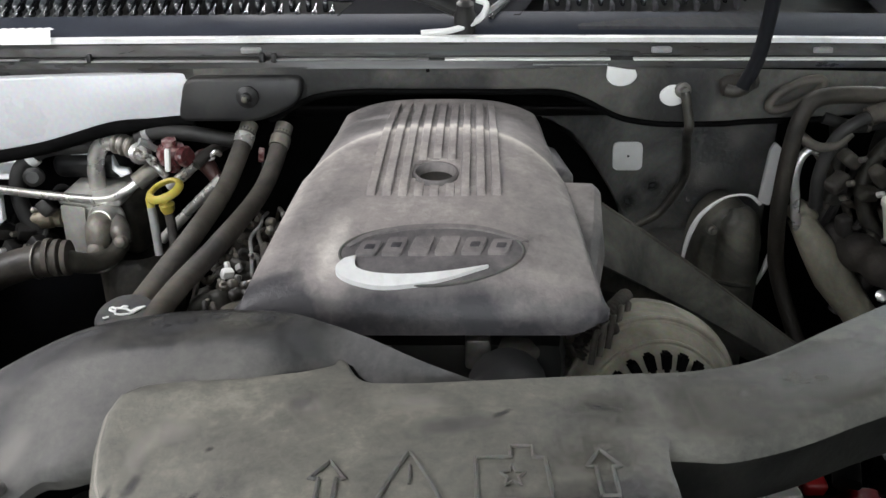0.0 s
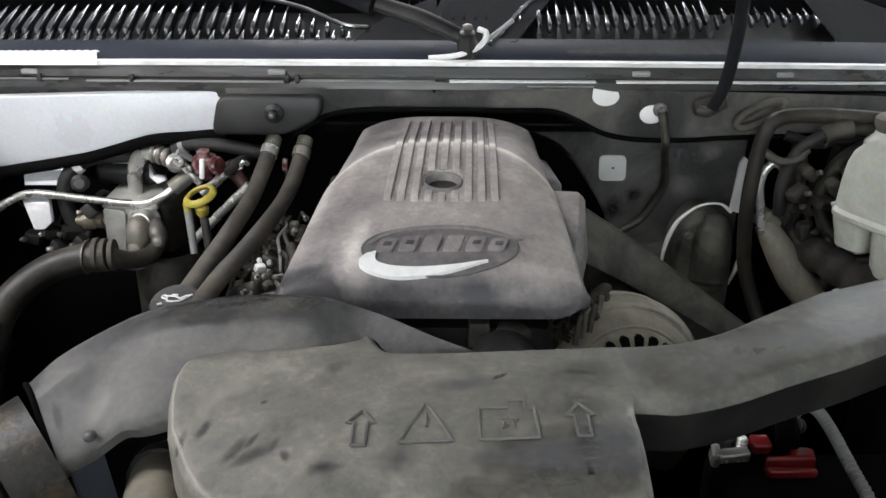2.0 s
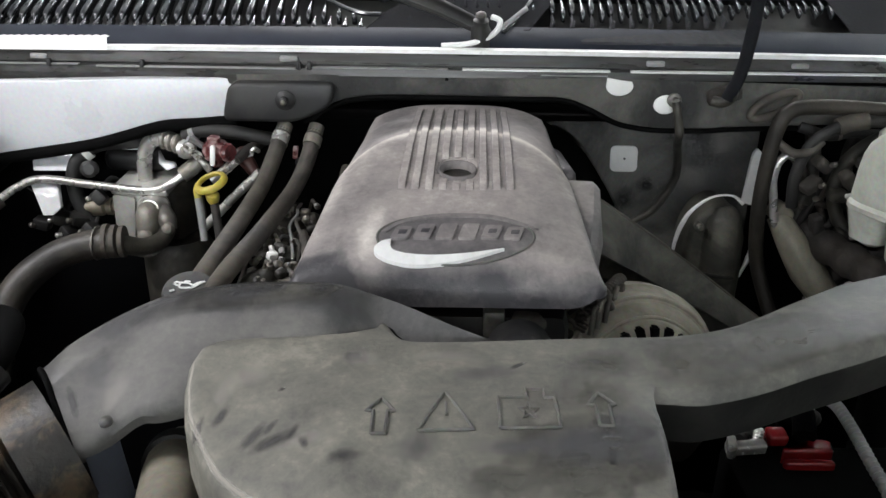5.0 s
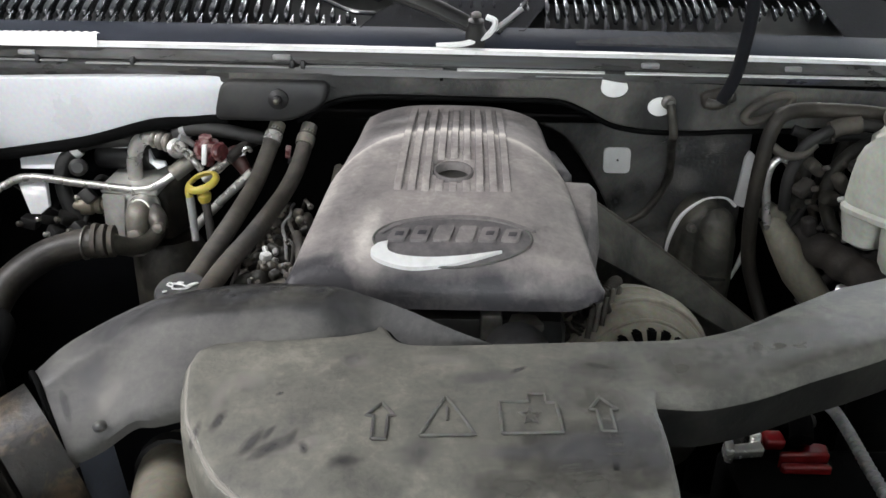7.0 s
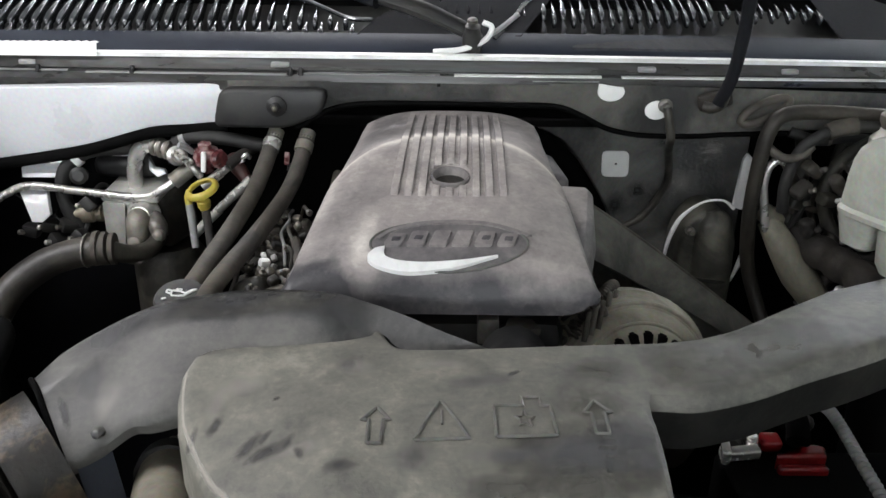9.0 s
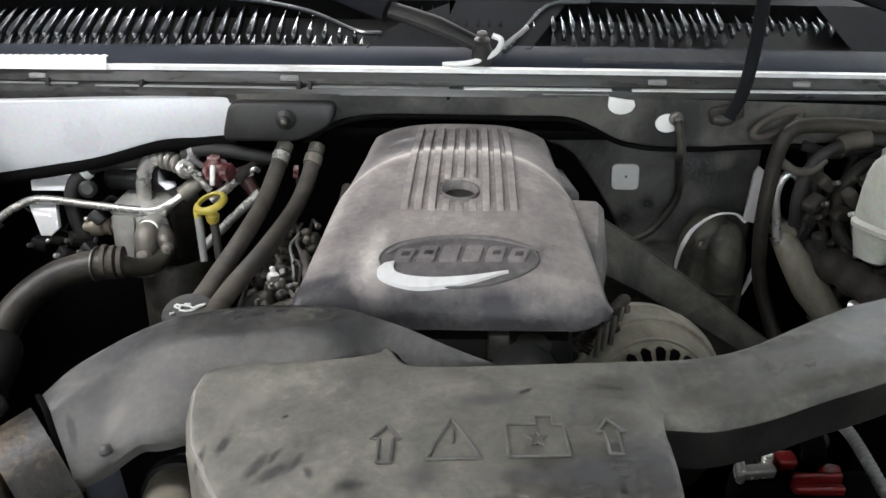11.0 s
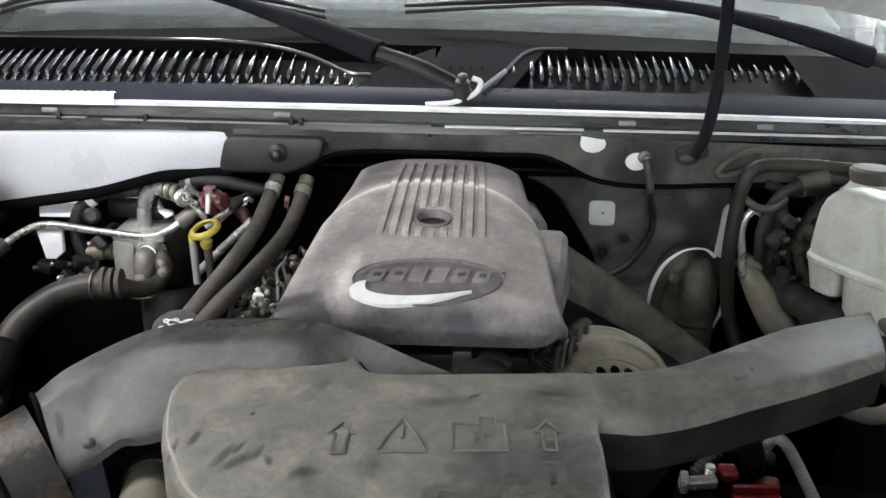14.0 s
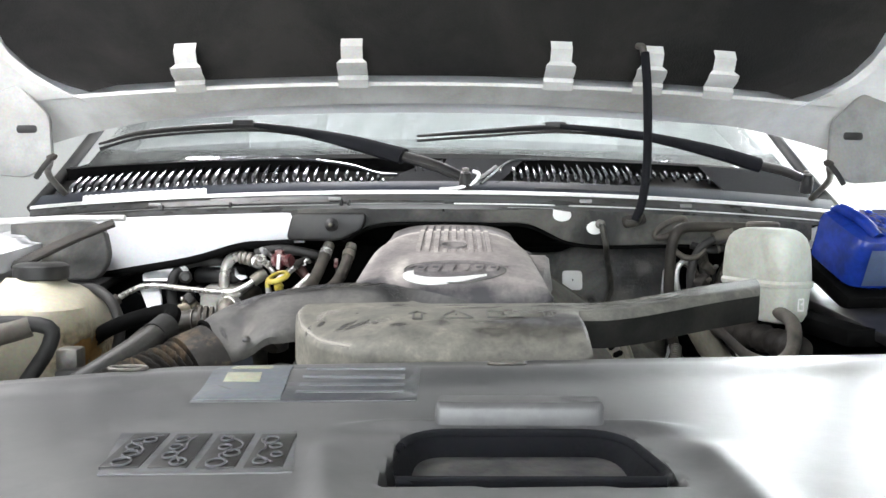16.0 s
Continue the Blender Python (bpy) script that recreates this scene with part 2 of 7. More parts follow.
M_PALEHOSE = surface("dusty_tan_rubber", (0.12, 0.105, 0.080), 0.6, dust=(0.27, 0.245, 0.195), amount=0.85, vary=0.35, scale=20, edge=(0.38, 0.6), bump=0.2)
M_LINER = surface("grimy_black_liner", (0.040, 0.040, 0.039), 0.8, dust=(0.135, 0.130, 0.116), amount=0.8, vary=0.4, scale=13, bump=0.4)
M_BOOST = surface("dusty_booster_paint", (0.050, 0.049, 0.041), 0.5, dust=(0.175, 0.165, 0.135), amount=0.75, vary=0.4, scale=20, bump=0.3)
M_GRIME = surface("grimy_dark_plastic", (0.020, 0.019, 0.016), 0.5, dust=(0.085, 0.078, 0.062), amount=0.7, vary=0.4, scale=30, bump=0.3)

M_GLASS = bpy.data.materials.new("windshield_glass")
M_GLASS.use_nodes = True
_g = M_GLASS.node_tree.nodes["Principled BSDF"]
_g.inputs["Base Color"].default_value = (0.89, 0.94, 0.935, 1)
_g.inputs["Roughness"].default_value = 0.03
_g.inputs["Transmission Weight"].default_value = 1.0
_g.inputs["IOR"].default_value = 1.5

M_TUBE = bpy.data.materials.new("lit_tube")
M_TUBE.use_nodes = True
_t = M_TUBE.node_tree.nodes["Principled BSDF"]
_t.inputs["Emission Color"].default_value = (0.95, 0.98, 1.0, 1)
_t.inputs["Emission Strength"].default_value = 6.0


M_DAYLIGHT = bpy.data.materials.new("frosted_daylight_pane")
M_DAYLIGHT.use_nodes = True
_d = M_DAYLIGHT.node_tree.nodes["Principled BSDF"]
_d.inputs["Emission Color"].default_value = (0.935, 0.985, 1.03, 1)
_d.inputs["Emission Strength"].default_value = 7.6


# glow added at the back of the cabin to make the windshield pale
M_REARPANE = M_DAYLIGHT.copy()
M_REARPANE.name = "rear_glow_pane"
M_REARPANE.node_tree.nodes["Principled BSDF"].inputs["Emission Strength"].default_value = 1.3
M_SUNPANE = M_DAYLIGHT.copy()
M_SUNPANE.name = "sunlit_frosted_pane"
M_SUNPANE.node_tree.nodes["Principled BSDF"].inputs["Emission Strength"].default_value = 92.0


def soft_patch(name, base, strength, strip=False):
    """A stain or painted shade that fades out to its rim: an oval by its own map, or a strip across its width."""
    m = bpy.data.materials.new(name)
    m.use_nodes = True
    n, l = m.node_tree.nodes, m.node_tree.links
    b = n["Principled BSDF"]
    b.inputs["Base Color"].default_value, b.inputs["Roughness"].default_value = (*base, 1), 0.6
    uv = n.new("ShaderNodeUVMap")
    shift = n.new("ShaderNodeVectorMath")
    shift.operation = "MULTIPLY_ADD"
    shift.inputs[1].default_value = (0, 2, 0) if strip else (2, 2, 0)
    shift.inputs[2].default_value = (0, -1, 0) if strip else (-1, -1, 0)
    l.new(uv.outputs[0], shift.inputs[0])
    far = n.new("ShaderNodeVectorMath")
    far.operation = "LENGTH"
    l.new(shift.outputs[0], far.inputs[0])
    where = n.new("ShaderNodeTexCoord")
    grain = n.new("ShaderNodeTexNoise")
    grain.inputs["Scale"].default_value, grain.inputs["Detail"].default_value, grain.inputs["Roughness"].default_value = 70, 6, 0.65
    l.new(where.outputs["Object"], grain.inputs["Vector"])
    add = n.new("ShaderNodeMath")
    add.operation = "MULTIPLY_ADD"
    add.inputs[1].default_value, add.inputs[2].default_value = 1.0, -0.55
    l.new(grain.outputs["Fac"], add.inputs[0])
    both = n.new("ShaderNodeMath")
    both.operation = "ADD"
    wider = n.new("ShaderNodeMath")
    wider.operation = "MULTIPLY"
    wider.inputs[1].default_value = 1.35
    l.new(far.outputs["Value"], wider.inputs[0])
    l.new(wider.outputs[0], both.inputs[0])
    l.new(add.outputs[0], both.inputs[1])
    fade = n.new("ShaderNodeMapRange")
    fade.interpolation_type = "SMOOTHSTEP"
    fade.inputs["From Min"].default_value, fade.inputs["From Max"].default_value = 0.0, 0.9
    fade.inputs["To Min"].default_value, fade.inputs["To Max"].default_value = strength, 0.0
    l.new(both.outputs[0], fade.inputs["Value"])
    l.new(fade.outputs[0], b.inputs["Alpha"])
    return m


M_OIL = soft_patch("oil_stain_shade", (0.030, 0.030, 0.032), 0.85)
M_PALE = soft_patch("pale_dust_patch", (0.32, 0.297, 0.268), 0.45)
M_DIM = soft_patch("grey_stain_shade_patch", (0.085, 0.085, 0.092), 0.55)
M_FILM = soft_patch("olive_film_shade", (0.068, 0.064, 0.048), 0.75)
M_AMBERSTAIN = soft_patch("amber_coolant_stain", (0.24, 0.125, 0.028), 0.95)
M_SILT = soft_patch("olive_dirt_shade", (0.088, 0.085, 0.073), 0.9)
M_WORN = soft_patch("worn_pale_edge", (0.42, 0.39, 0.345), 0.6, True)


# ---- mesh tools ----
def part(name, bm, material, parent=None, label="", smooth=True):
    """Link a bmesh as one mesh object, under a thing or a part."""
    bmesh.ops.recalc_face_normals(bm, faces=bm.faces)
    data = bpy.data.meshes.new(name)
    bm.to_mesh(data)
    bm.free()
    data.materials.append(material)
    if smooth:
        data.shade_smooth()
        data.set_sharp_from_angle(angle=radians(38))
    ob = new(name, data)
    if parent:
        ob.parent = parent
        ob.matrix_parent_inverse = parent.matrix_world.inverted()
    if label:
        ob["label"] = label
    return ob


def thing(name, place, label, category, group="", kind=""):
    ob = new(name)
    ob.empty_display_size = 0.02
    ob.location = place
    ob.matrix_world = Matrix.Translation(place)
    return tagged(ob, label, category, group, kind)


def box(bm, centre, size, bevel=0.0, turn=(0, 0, 0), segments=2):
    m = pose(*centre, *turn) @ Matrix.Diagonal((*size, 1))
    made = bmesh.ops.create_cube(bm, size=1, matrix=m)
    if bevel:
        edges = list({e for v in made["verts"] for e in v.link_edges})
        bmesh.ops.bevel(bm, geom=edges, offset=bevel, segments=segments, affect="EDGES", profile=0.5)
    return bm


def smooth_path(points, steps=8):
    """Catmull-Rom through the points."""
    p = [Vector(q) for q in points]
    if len(p) < 3 or steps < 2:
        return p
    p = [2 * p[0] - p[1]] + p + [2 * p[-1] - p[-2]]
    out = []
    for i in range(1, len(p) - 2):
        a, b, c, d = p[i - 1:i + 3]
        for k in range(steps):
            t = k / steps
            out.append(0.5 * (2 * b + (c - a) * t + (2 * a - 5 * b + 4 * c - d) * t * t + (3 * b - a - 3 * c + d) * t ** 3))
    out.append(p[-2])
    return out


def tube(bm, points, radius, sides=14, steps=8, ribs=0, depth=0.0, flat=1.0):
    """A swept tube; ribs: corrugations along it; radius may be a list over the points."""
    path = smooth_path(points, steps)
    if ribs:
        fine = []
        total = ribs * 8
        lengths = [0.0]
        for a, b in zip(path, path[1:]):
            lengths.append(lengths[-1] + (b - a).length)
        for k in range(total + 1):
            s = lengths[-1] * k / total
            i = min(max(sum(1 for q in lengths if q <= s) - 1, 0), len(path) - 2)
            f = (s - lengths[i]) / max(lengths[i + 1] - lengths[i], 1e-9)
            fine.append(path[i].lerp(path[i + 1], f))
        path = fine
    normal = None
    rings = []
    for i, q in enumerate(path):
        tangent = (path[min(i + 1, len(path) - 1)] - path[max(i - 1, 0)]).normalized()
        if normal is None:
            normal = tangent.orthogonal().normalized()
        else:
            normal = (normal - tangent * normal.dot(tangent)).normalized()
        side = tangent.cross(normal)
        if isinstance(radius, (list, tuple)):
            f = i / (len(path) - 1) * (len(radius) - 1)
            j = min(int(f), len(radius) - 2)
            r = radius[j] + (radius[j + 1] - radius[j]) * (f - j)
        else:
            r = radius
        if ribs:
            r += depth * (0.5 - 0.5 * math.cos(2 * math.pi * i / 8)) - depth * 0.5
        rings.append([bm.verts.new(q + r * (math.cos(2 * math.pi * k / sides) * normal + flat * math.sin(2 * math.pi * k / sides) * side)) for k in range(sides)])
    for a, b in zip(rings, rings[1:]):
        for k in range(sides):
            bm.faces.new((a[k], a[(k + 1) % sides], b[(k + 1) % sides], b[k]))
    bm.faces.new(rings[0][::-1])
    bm.faces.new(rings[-1])
    return bm


def lathe(bm, base, axis, profile, sides=24):
    """A turned form: profile of (distance along axis, radius)."""
    base, axis = Vector(base), Vector(axis).normalized()
    n = axis.orthogonal().normalized()
    s = axis.cross(n)
    rings = []
    for d, r in profile:
        rings.append([bm.verts.new(base + axis * d + max(r, 1e-4) * (math.cos(2 * math.pi * k / sides) * n + math.sin(2 * math.pi * k / sides) * s)) for k in range(sides)])
    for a, b in zip(rings, rings[1:]):
        for k in range(sides):
            bm.faces.new((a[k], a[(k + 1) % sides], b[(k + 1) % sides], b[k]))
    bm.faces.new(rings[0][::-1])
    bm.faces.new(rings[-1])
    return bm


def rounded(points, r, n=4):
    """Round the corners of a plane outline."""
    out = []
    p = [Vector(q) for q in points]
    for i, q in enumerate(p):
        a, b = (p[i - 1] - q), (p[(i + 1) % len(p)] - q)
        k = min(r, a.length * 0.45, b.length * 0.45)
        s, e = q + a.normalized() * k, q + b.normalized() * k
        for j in range(n + 1):
            t = j / n
            out.append((1 - t) ** 2 * s + 2 * t * (1 - t) * q + t * t * e)
    return out


def inset(points, d):
    """Move a counter-clockwise outline inwards by d."""
    out = []
    n = len(points)
    for i in range(n):
        a, b, c = points[i - 1], points[i], points[(i + 1) % n]
        e, f = (b - a), (c - b)
        na, nb = Vector((-e.y, e.x)).normalized() if e.length > 1e-9 else Vector((0, 0)), Vector((-f.y, f.x)).normalized() if f.length > 1e-9 else Vector((0, 0))
        m = na + nb
        m = m.normalized() if m.length > 1e-9 else nb
        out.append(b + m * d)
    return out


def plate(bm, outline, top, thick, edge, lift, steps=3):
    """A plate with a rounded upper edge. outline: counter-clockwise 2D; lift(x, y, height) places a point."""
    o = [Vector(q) for q in outline]
    rings = []
    for k in range(steps + 1):
        a = math.pi / 2 * k / steps
        ring = inset(o, edge * (1 - math.sin(a)))
        rings.append([bm.verts.new(lift(q.x, q.y, top - edge * (1 - math.cos(a)))) for q in ring])
    rings.append([bm.verts.new(lift(q.x, q.y, top - thick)) for q in o])
    n = len(o)
    for a, b in zip(rings, rings[1:]):
        for k in range(n):
            bm.faces.new((a[k], b[k], b[(k + 1) % n], a[(k + 1) % n]))
    f = bm.faces.new(rings[0])
    g = bm.faces.new(rings[-1][::-1])
    bmesh.ops.triangulate(bm, faces=[f, g])
    return bm


def flat_up(x, y, h):
    return Vector((x, y, h))


def facing(y_of_x):
    """Plates on a wall that faces the front of the car: outline in x and z."""
    return lambda x, z, h: Vector((x, y_of_x(x) - h, z))


def sheet(bm, rows, close=False):
    """A loft through rows of points."""
    v = [[bm.verts.new(q) for q in row] for row in rows]
    for a, b in zip(v, v[1:]):
        for k in range(len(a) - 1):
            bm.faces.new((a[k], a[k + 1], b[k + 1], b[k]))
        if close:
            bm.faces.new((a[-1], a[0], b[0], b[-1]))
    return bm


def bar_along(bm, section, line):
    """Sweep a closed section of (dy, dz) along points that run across the car."""
    rows = [[Vector((q[0], q[1] + dy, q[2] + dz)) for dy, dz in section] for q in line]
    sheet(bm, rows, close=True)
    for row in (0, -1):
        bm.verts.ensure_lookup_table()
        n = len(section)
        start = 0 if row == 0 else len(bm.verts) - n
        bm.faces.new([bm.verts[start + k] for k in range(n)])
    return bm


def ramp_of(table, t):
    """Piecewise linear lookup in rows of (t, value)."""
    for (a, p), (b, q) in zip(table, table[1:]):
        if t <= b:
            f = (t - a) / (b - a)
            return p + (q - p) * max(f, 0)
    return table[-1][1]


def ramp_smooth(table, t):
    """Smooth lookup in rows of (t, value)."""
    n = len(table)
    k = max(0, min(n - 2, sum(1 for q in table if q[0] <= t) - 1))
    (a, p), (b, q) = table[k], table[k + 1]

    def slope(i):
        lo, hi = max(i - 1, 0), min(i + 1, n - 1)
        return (table[hi][1] - table[lo][1]) / (table[hi][0] - table[lo][0])

    h = b - a
    f = max(0.0, min(1.0, (t - a) / h))
    return p * (2 * f ** 3 - 3 * f * f + 1) + q * (3 * f * f - 2 * f ** 3) + h * (slope(k) * (f ** 3 - 2 * f * f + f) + slope(k + 1) * (f ** 3 - f * f))


def ease(t):
    t = max(0.0, min(1.0, t))
    return t * t * (3 - 2 * t)


B = bmesh.new


def patch(name, at, material, parent, nu=8, nv=8):
    """A thin stain or painted shade laid on a surface; at(u, v) with u, v from 0 to 1 places it."""
    bm = B()
    layer = bm.loops.layers.uv.new("map")
    v = [[bm.verts.new(at(i / nu, j / nv)) for j in range(nv + 1)] for i in range(nu + 1)]
    for i in range(nu):
        for j in range(nv):
            f = bm.faces.new((v[i][j], v[i + 1][j], v[i + 1][j + 1], v[i][j + 1]))
            for loop, (a, b) in zip(f.loops, ((i, j), (i + 1, j), (i + 1, j + 1), (i, j + 1))):
                loop[layer].uv = (a / nu, b / nv)
    ob = part(name, bm, material, parent)
    ob.visible_shadow = False
    return ob


# ---- garage ----
def room_piece(name, centre, size, material):
    ob = part(name, box(B(), centre, size), material, smooth=False)
    return tagged(ob, kind="structure")


tagged(room_piece("floor", (0, 0.6, -0.05), (9, 10, 0.1), M_CONCRETE), "bare grey concrete garage floor", "floor")
tagged(room_piece("wall_north", (0, 5.55, 1.55), (9, 0.1, 3.1), M_WALL), "plain pale painted garage wall", "wall")
tagged(room_piece("wall_south", (0, -4.35, 1.55), (9, 0.1, 3.1), M_WALL), "plain pale painted garage wall", "wall")
tagged(room_piece("wall_east", (4.45, 0.6, 1.55), (0.1, 9.8, 3.1), M_WALL), "plain pale painted garage wall", "wall")
tagged(room_piece("wall_west", (-4.45, 0.6, 1.55), (0.1, 9.8, 3.1), M_WALL), "plain pale painted garage wall", "wall")
tagged(room_piece("ceiling", (0, 0.6, 3.15), (9, 10, 0.1), M_CEILING), "plain pale garage ceiling", "ceiling")
# unseen panes: one inferred from the cover's glare, one added as front fill
for name, centre, size, bars in (("window_1", (3.1, 5.47, 2.50), (2.5, 0.02, 1.1), "x"), ("fill_window", (-0.9, -4.27, 1.85), (3.6, 0.02, 1.8), "x")):
    win = thing(name, centre, "wide unseen frosted daylight window added in the garage wall", "window", "", "structure")
    part("pane", box(B(), centre, size), M_DAYLIGHT if name == "fill_window" else M_SUNPANE, win, "bright frosted glass pane", smooth=False)
    for k in (-0.5, -0.167, 0.167, 0.5):
        off = (0, k * size[1], 0) if bars == "y" else (k * size[0], 0, 0)
        part("window_bar", box(B(), tuple(a + b for a, b in zip(centre, off)), (0.06, 0.06, size[2] + 0.06), 0.01), M_WHITE, win)
    for k in (-0.5, 0.5):
        part("window_bar", box(B(), (centre[0], centre[1], centre[2] + k * size[2]), (max(size[0], 0.06), max(size[1], 0.06), 0.06), 0.01), M_WHITE, win)
for tx, ty, tz, power in TUBES:
    lamp = thing("unseen_lamp", (tx, ty, 3.1), "unseen white fluorescent tube lamp added under the garage ceiling", "lamp", "garage lamps")
    part("housing", box(B(), (tx, ty, tz + 0.06), (1.3, 0.18, 0.06), 0.01), M_WHITE, lamp)
    for s in (-0.5, 0.5):
        part("hanger", tube(B(), [(tx + s, ty, tz + 0.08), (tx + s, ty, 3.1)], 0.006), M_STEEL, lamp)
    for s in (-0.045, 0.045):
        part("lamp_tube", tube(B(), [(tx - 0.6, ty + s, tz), (tx + 0.6, ty + s, tz)], 0.013), M_TUBE, lamp, "glowing white fluorescent tube")



# ---- car body round the bay ----
def y_lip(x):
    return 1.035 + 0.25 * x * x


def z_lip(x):
    return 1.268 - 0.045 * x * x


def y_wall(x):
    return 1.025 + 0.13 * x * x


def across(x0, x1, n, y_of, z_of, dy=0.0, dz=0.0):
    return [(x0 + (x1 - x0) * k / n, y_of(x0 + (x1 - x0) * k / n) + dy, z_of(x0 + (x1 - x0) * k / n) + dz) for k in range(n + 1)]


firewall = thing("firewall", (0, 1.2, 0.0), "dusty dark grey lined steel firewall behind the engine", "firewall")
# panel cut along the shade beside the cover; black panels behind hold that shade
edge_in = [(0.330, 1.165), (0.300, 1.146), (0.275, 1.136), (0.245, 1.132), (0.166, 1.133), (0.164, 1.128), (0.202, 1.107), (0.232, 1.076), (0.253, 1.046), (0.275, 1.012), (0.292, 0.981), (0.302, 0.94), (0.305, 0.90)]
part("lower_panel", plate(B(), [(0.305, 0.60), (0.515, 0.60), (0.515, 1.165)] + edge_in, 0.0, 0.03, 0.006, facing(lambda x: 1.185)), M_FIREWALL, firewall)
part("black_panel", box(B(), (0.688, 1.213, 0.60), (0.345, 0.05, 1.19), 0.01), M_GAP, firewall, "black panel holding the shade on the firewall behind the engine")
part("black_panel", box(B(), (-0.172, 1.235, 0.60), (1.37, 0.05, 1.19), 0.01), M_GAP, firewall, "black panel holding the shade on the firewall behind the engine")
lower = [(q.x, q.y) for q in smooth_path([(-0.30, 1.165, 0), (-0.207, 1.168, 0), (-0.181, 1.182, 0), (-0.148, 1.197, 0), (-0.10, 1.204, 0), (-0.019, 1.205, 0), (0.094, 1.204, 0), (0.163, 1.203, 0), (0.201, 1.191, 0), (0.239, 1.172, 0), (0.268, 1.164, 0), (0.31, 1.159, 0), (0.384, 1.158, 0), (0.45, 1.160, 0), (0.80, 1.160, 0)], 4)]
bm = B()
sheet(bm, [[(x, y_wall(x) + 0.03, z), (x, y_wall(x) + 0.006, z), (x, y_wall(x) + 0.0018, z + 0.0018), (x, y_wall(x), z + 0.006), (x, y_wall(x), z_lip(x) - 0.034)] for x, z in lower])
part("upper_panel", bm, M_LINER, firewall, "dusty grey liner along the upper firewall")
part("shelf", sheet(B(), [[(x, y_wall(x) + 0.02, 1.165), (x, 1.20, 1.145)] for x in (-0.75, -0.3, 0, 0.3, 0.75)]), M_GAP, firewall)
seam = [(q[0], q[1]) for q in lower if -0.21 < q[0] < 0.56]
# black tube put in for the shade under the liner edge
part("seam_gap", tube(B(), [(x, y_wall(x) + 0.004, z - 0.003) for x, z in seam], 0.0040, 10, 1), M_GAP, firewall, "black gap under the liner edge")
# dark patches and dust on the lower panel
for x0, z0, x1, z1, m in ((0.27, 0.96, 0.33, 1.04, M_OIL), (0.37, 1.06, 0.44, 1.14, M_DIM), (0.36, 0.99, 0.46, 1.09, M_PALE), (0.32, 0.98, 0.40, 1.04, M_PALE), (0.41, 1.06, 0.50, 1.14, M_PALE), (0.31, 1.00, 0.36, 1.05, M_OIL), (0.34, 1.09, 0.41, 1.13, M_DIM)):
    patch("stain", lambda a, b, x0=x0, z0=z0, x1=x1, z1=z1: Vector((x0 + (x1 - x0) * a, 1.1835, z0 + (z1 - z0) * b)), m, firewall)

flange = thing("cowl_flange", (0, 1.05, 1.24), "grey painted steel flange under the windshield cowl", "car body")
line = across(-0.95, 0.95, 46, y_lip, z_lip)
# near-white lip: the reflection along the edge is painted in
part("lip", bar_along(B(), [(-0.004, -0.005), (-0.004, 0.001), (0.004, 0.003), (0.012, 0.001), (0.012, -0.005)], line), M_CHROME, flange, "bright lip of the flange, its reflection put into the colour")
part("upper_band", bar_along(B(), [(-0.006, -0.021), (-0.003, -0.012), (-0.0005, -0.005), (0.012, -0.005), (0.012, -0.021)], line), M_FLANGE, flange)
part("groove", bar_along(B(), [(-0.003, -0.0235), (-0.003, -0.021), (0.012, -0.021), (0.012, -0.0235)], line), M_BLACK, flange, "dark groove in the flange")
part("lower_band", bar_along(B(), [(-0.013, -0.036), (-0.012, -0.026), (-0.006, -0.0235), (0.012, -0.0235), (0.012, -0.036)], line), M_FLANGE, flange)
# black strip laid in to stand for the shaded gap below the bands
part("gap_shade", bar_along(B(), [(-0.010, -0.041), (-0.010, -0.036), (0.012, -0.036), (0.012, -0.041)], across(-0.16, 0.95, 28, y_lip, z_lip)), M_GAP, flange, "black strip for the shade in the gap under the flange")
part("foot_band", bar_along(B(), [(-0.012, -0.050), (-0.013, -0.036), (0.012, -0.036), (0.012, -0.050)], across(-0.95, -0.16, 18, y_lip, z_lip)), M_FLANGE, flange)
for a, b, top, thick in ((0.02, 0.228, -0.0235, 0.0022), (0.258, 0.95, -0.0235, 0.0024), (-0.52, -0.215, -0.0255, 0.0018), (-0.20, 0.0, -0.024, 0.0010), (0.13, 0.225, -0.0305, 0.0010), (-0.95, -0.55, -0.024, 0.0008)):
    dy = 0.0135 if top < -0.02 else 0.0055
    part("bead", bar_along(B(), [(-dy - 0.002, top - thick), (-dy - 0.002, top), (-dy + 0.006, top + 0.0008), (-dy + 0.006, top - thick)], across(a, b, 10, y_lip, z_lip)), M_CHROME if a > 0 and thick > 0.002 else M_LOOM, flange, "thin bright bead on the flange")
for cx in (-0.225, 0.295, 0.52, -0.62):
    part("clip", box(B(), (cx, y_lip(cx) - 0.0045, z_lip(cx) - 0.014), (0.026, 0.010, 0.0075), 0.002), M_LOOM, flange, "small pale plastic clip")
for cx in (-0.445, -0.21, -0.195, -0.60):
    part("slot", box(B(), (cx, y_lip(cx) - 0.013, z_lip(cx) - 0.022), (0.007, 0.008, 0.012), 0.002), M_BLACK, flange)

seal = thing("cowl_seal", (-0.65, 1.14, 1.26), "short pale toothed rubber seal strip on the cowl edge", "seal strip")
bm = B()
teeth = 22
top_edge, low_edge = [], []
for k in range(teeth * 2 + 1):
    x = -0.80 + 0.30 * k / (teeth * 2)
    top_edge.append((x, y_lip(x) - 0.004, z_lip(x) + 0.014 + (0.0025 if k % 2 else 0)))
    low_edge.append((x, y_lip(x) - 0.010, z_lip(x) - 0.004))
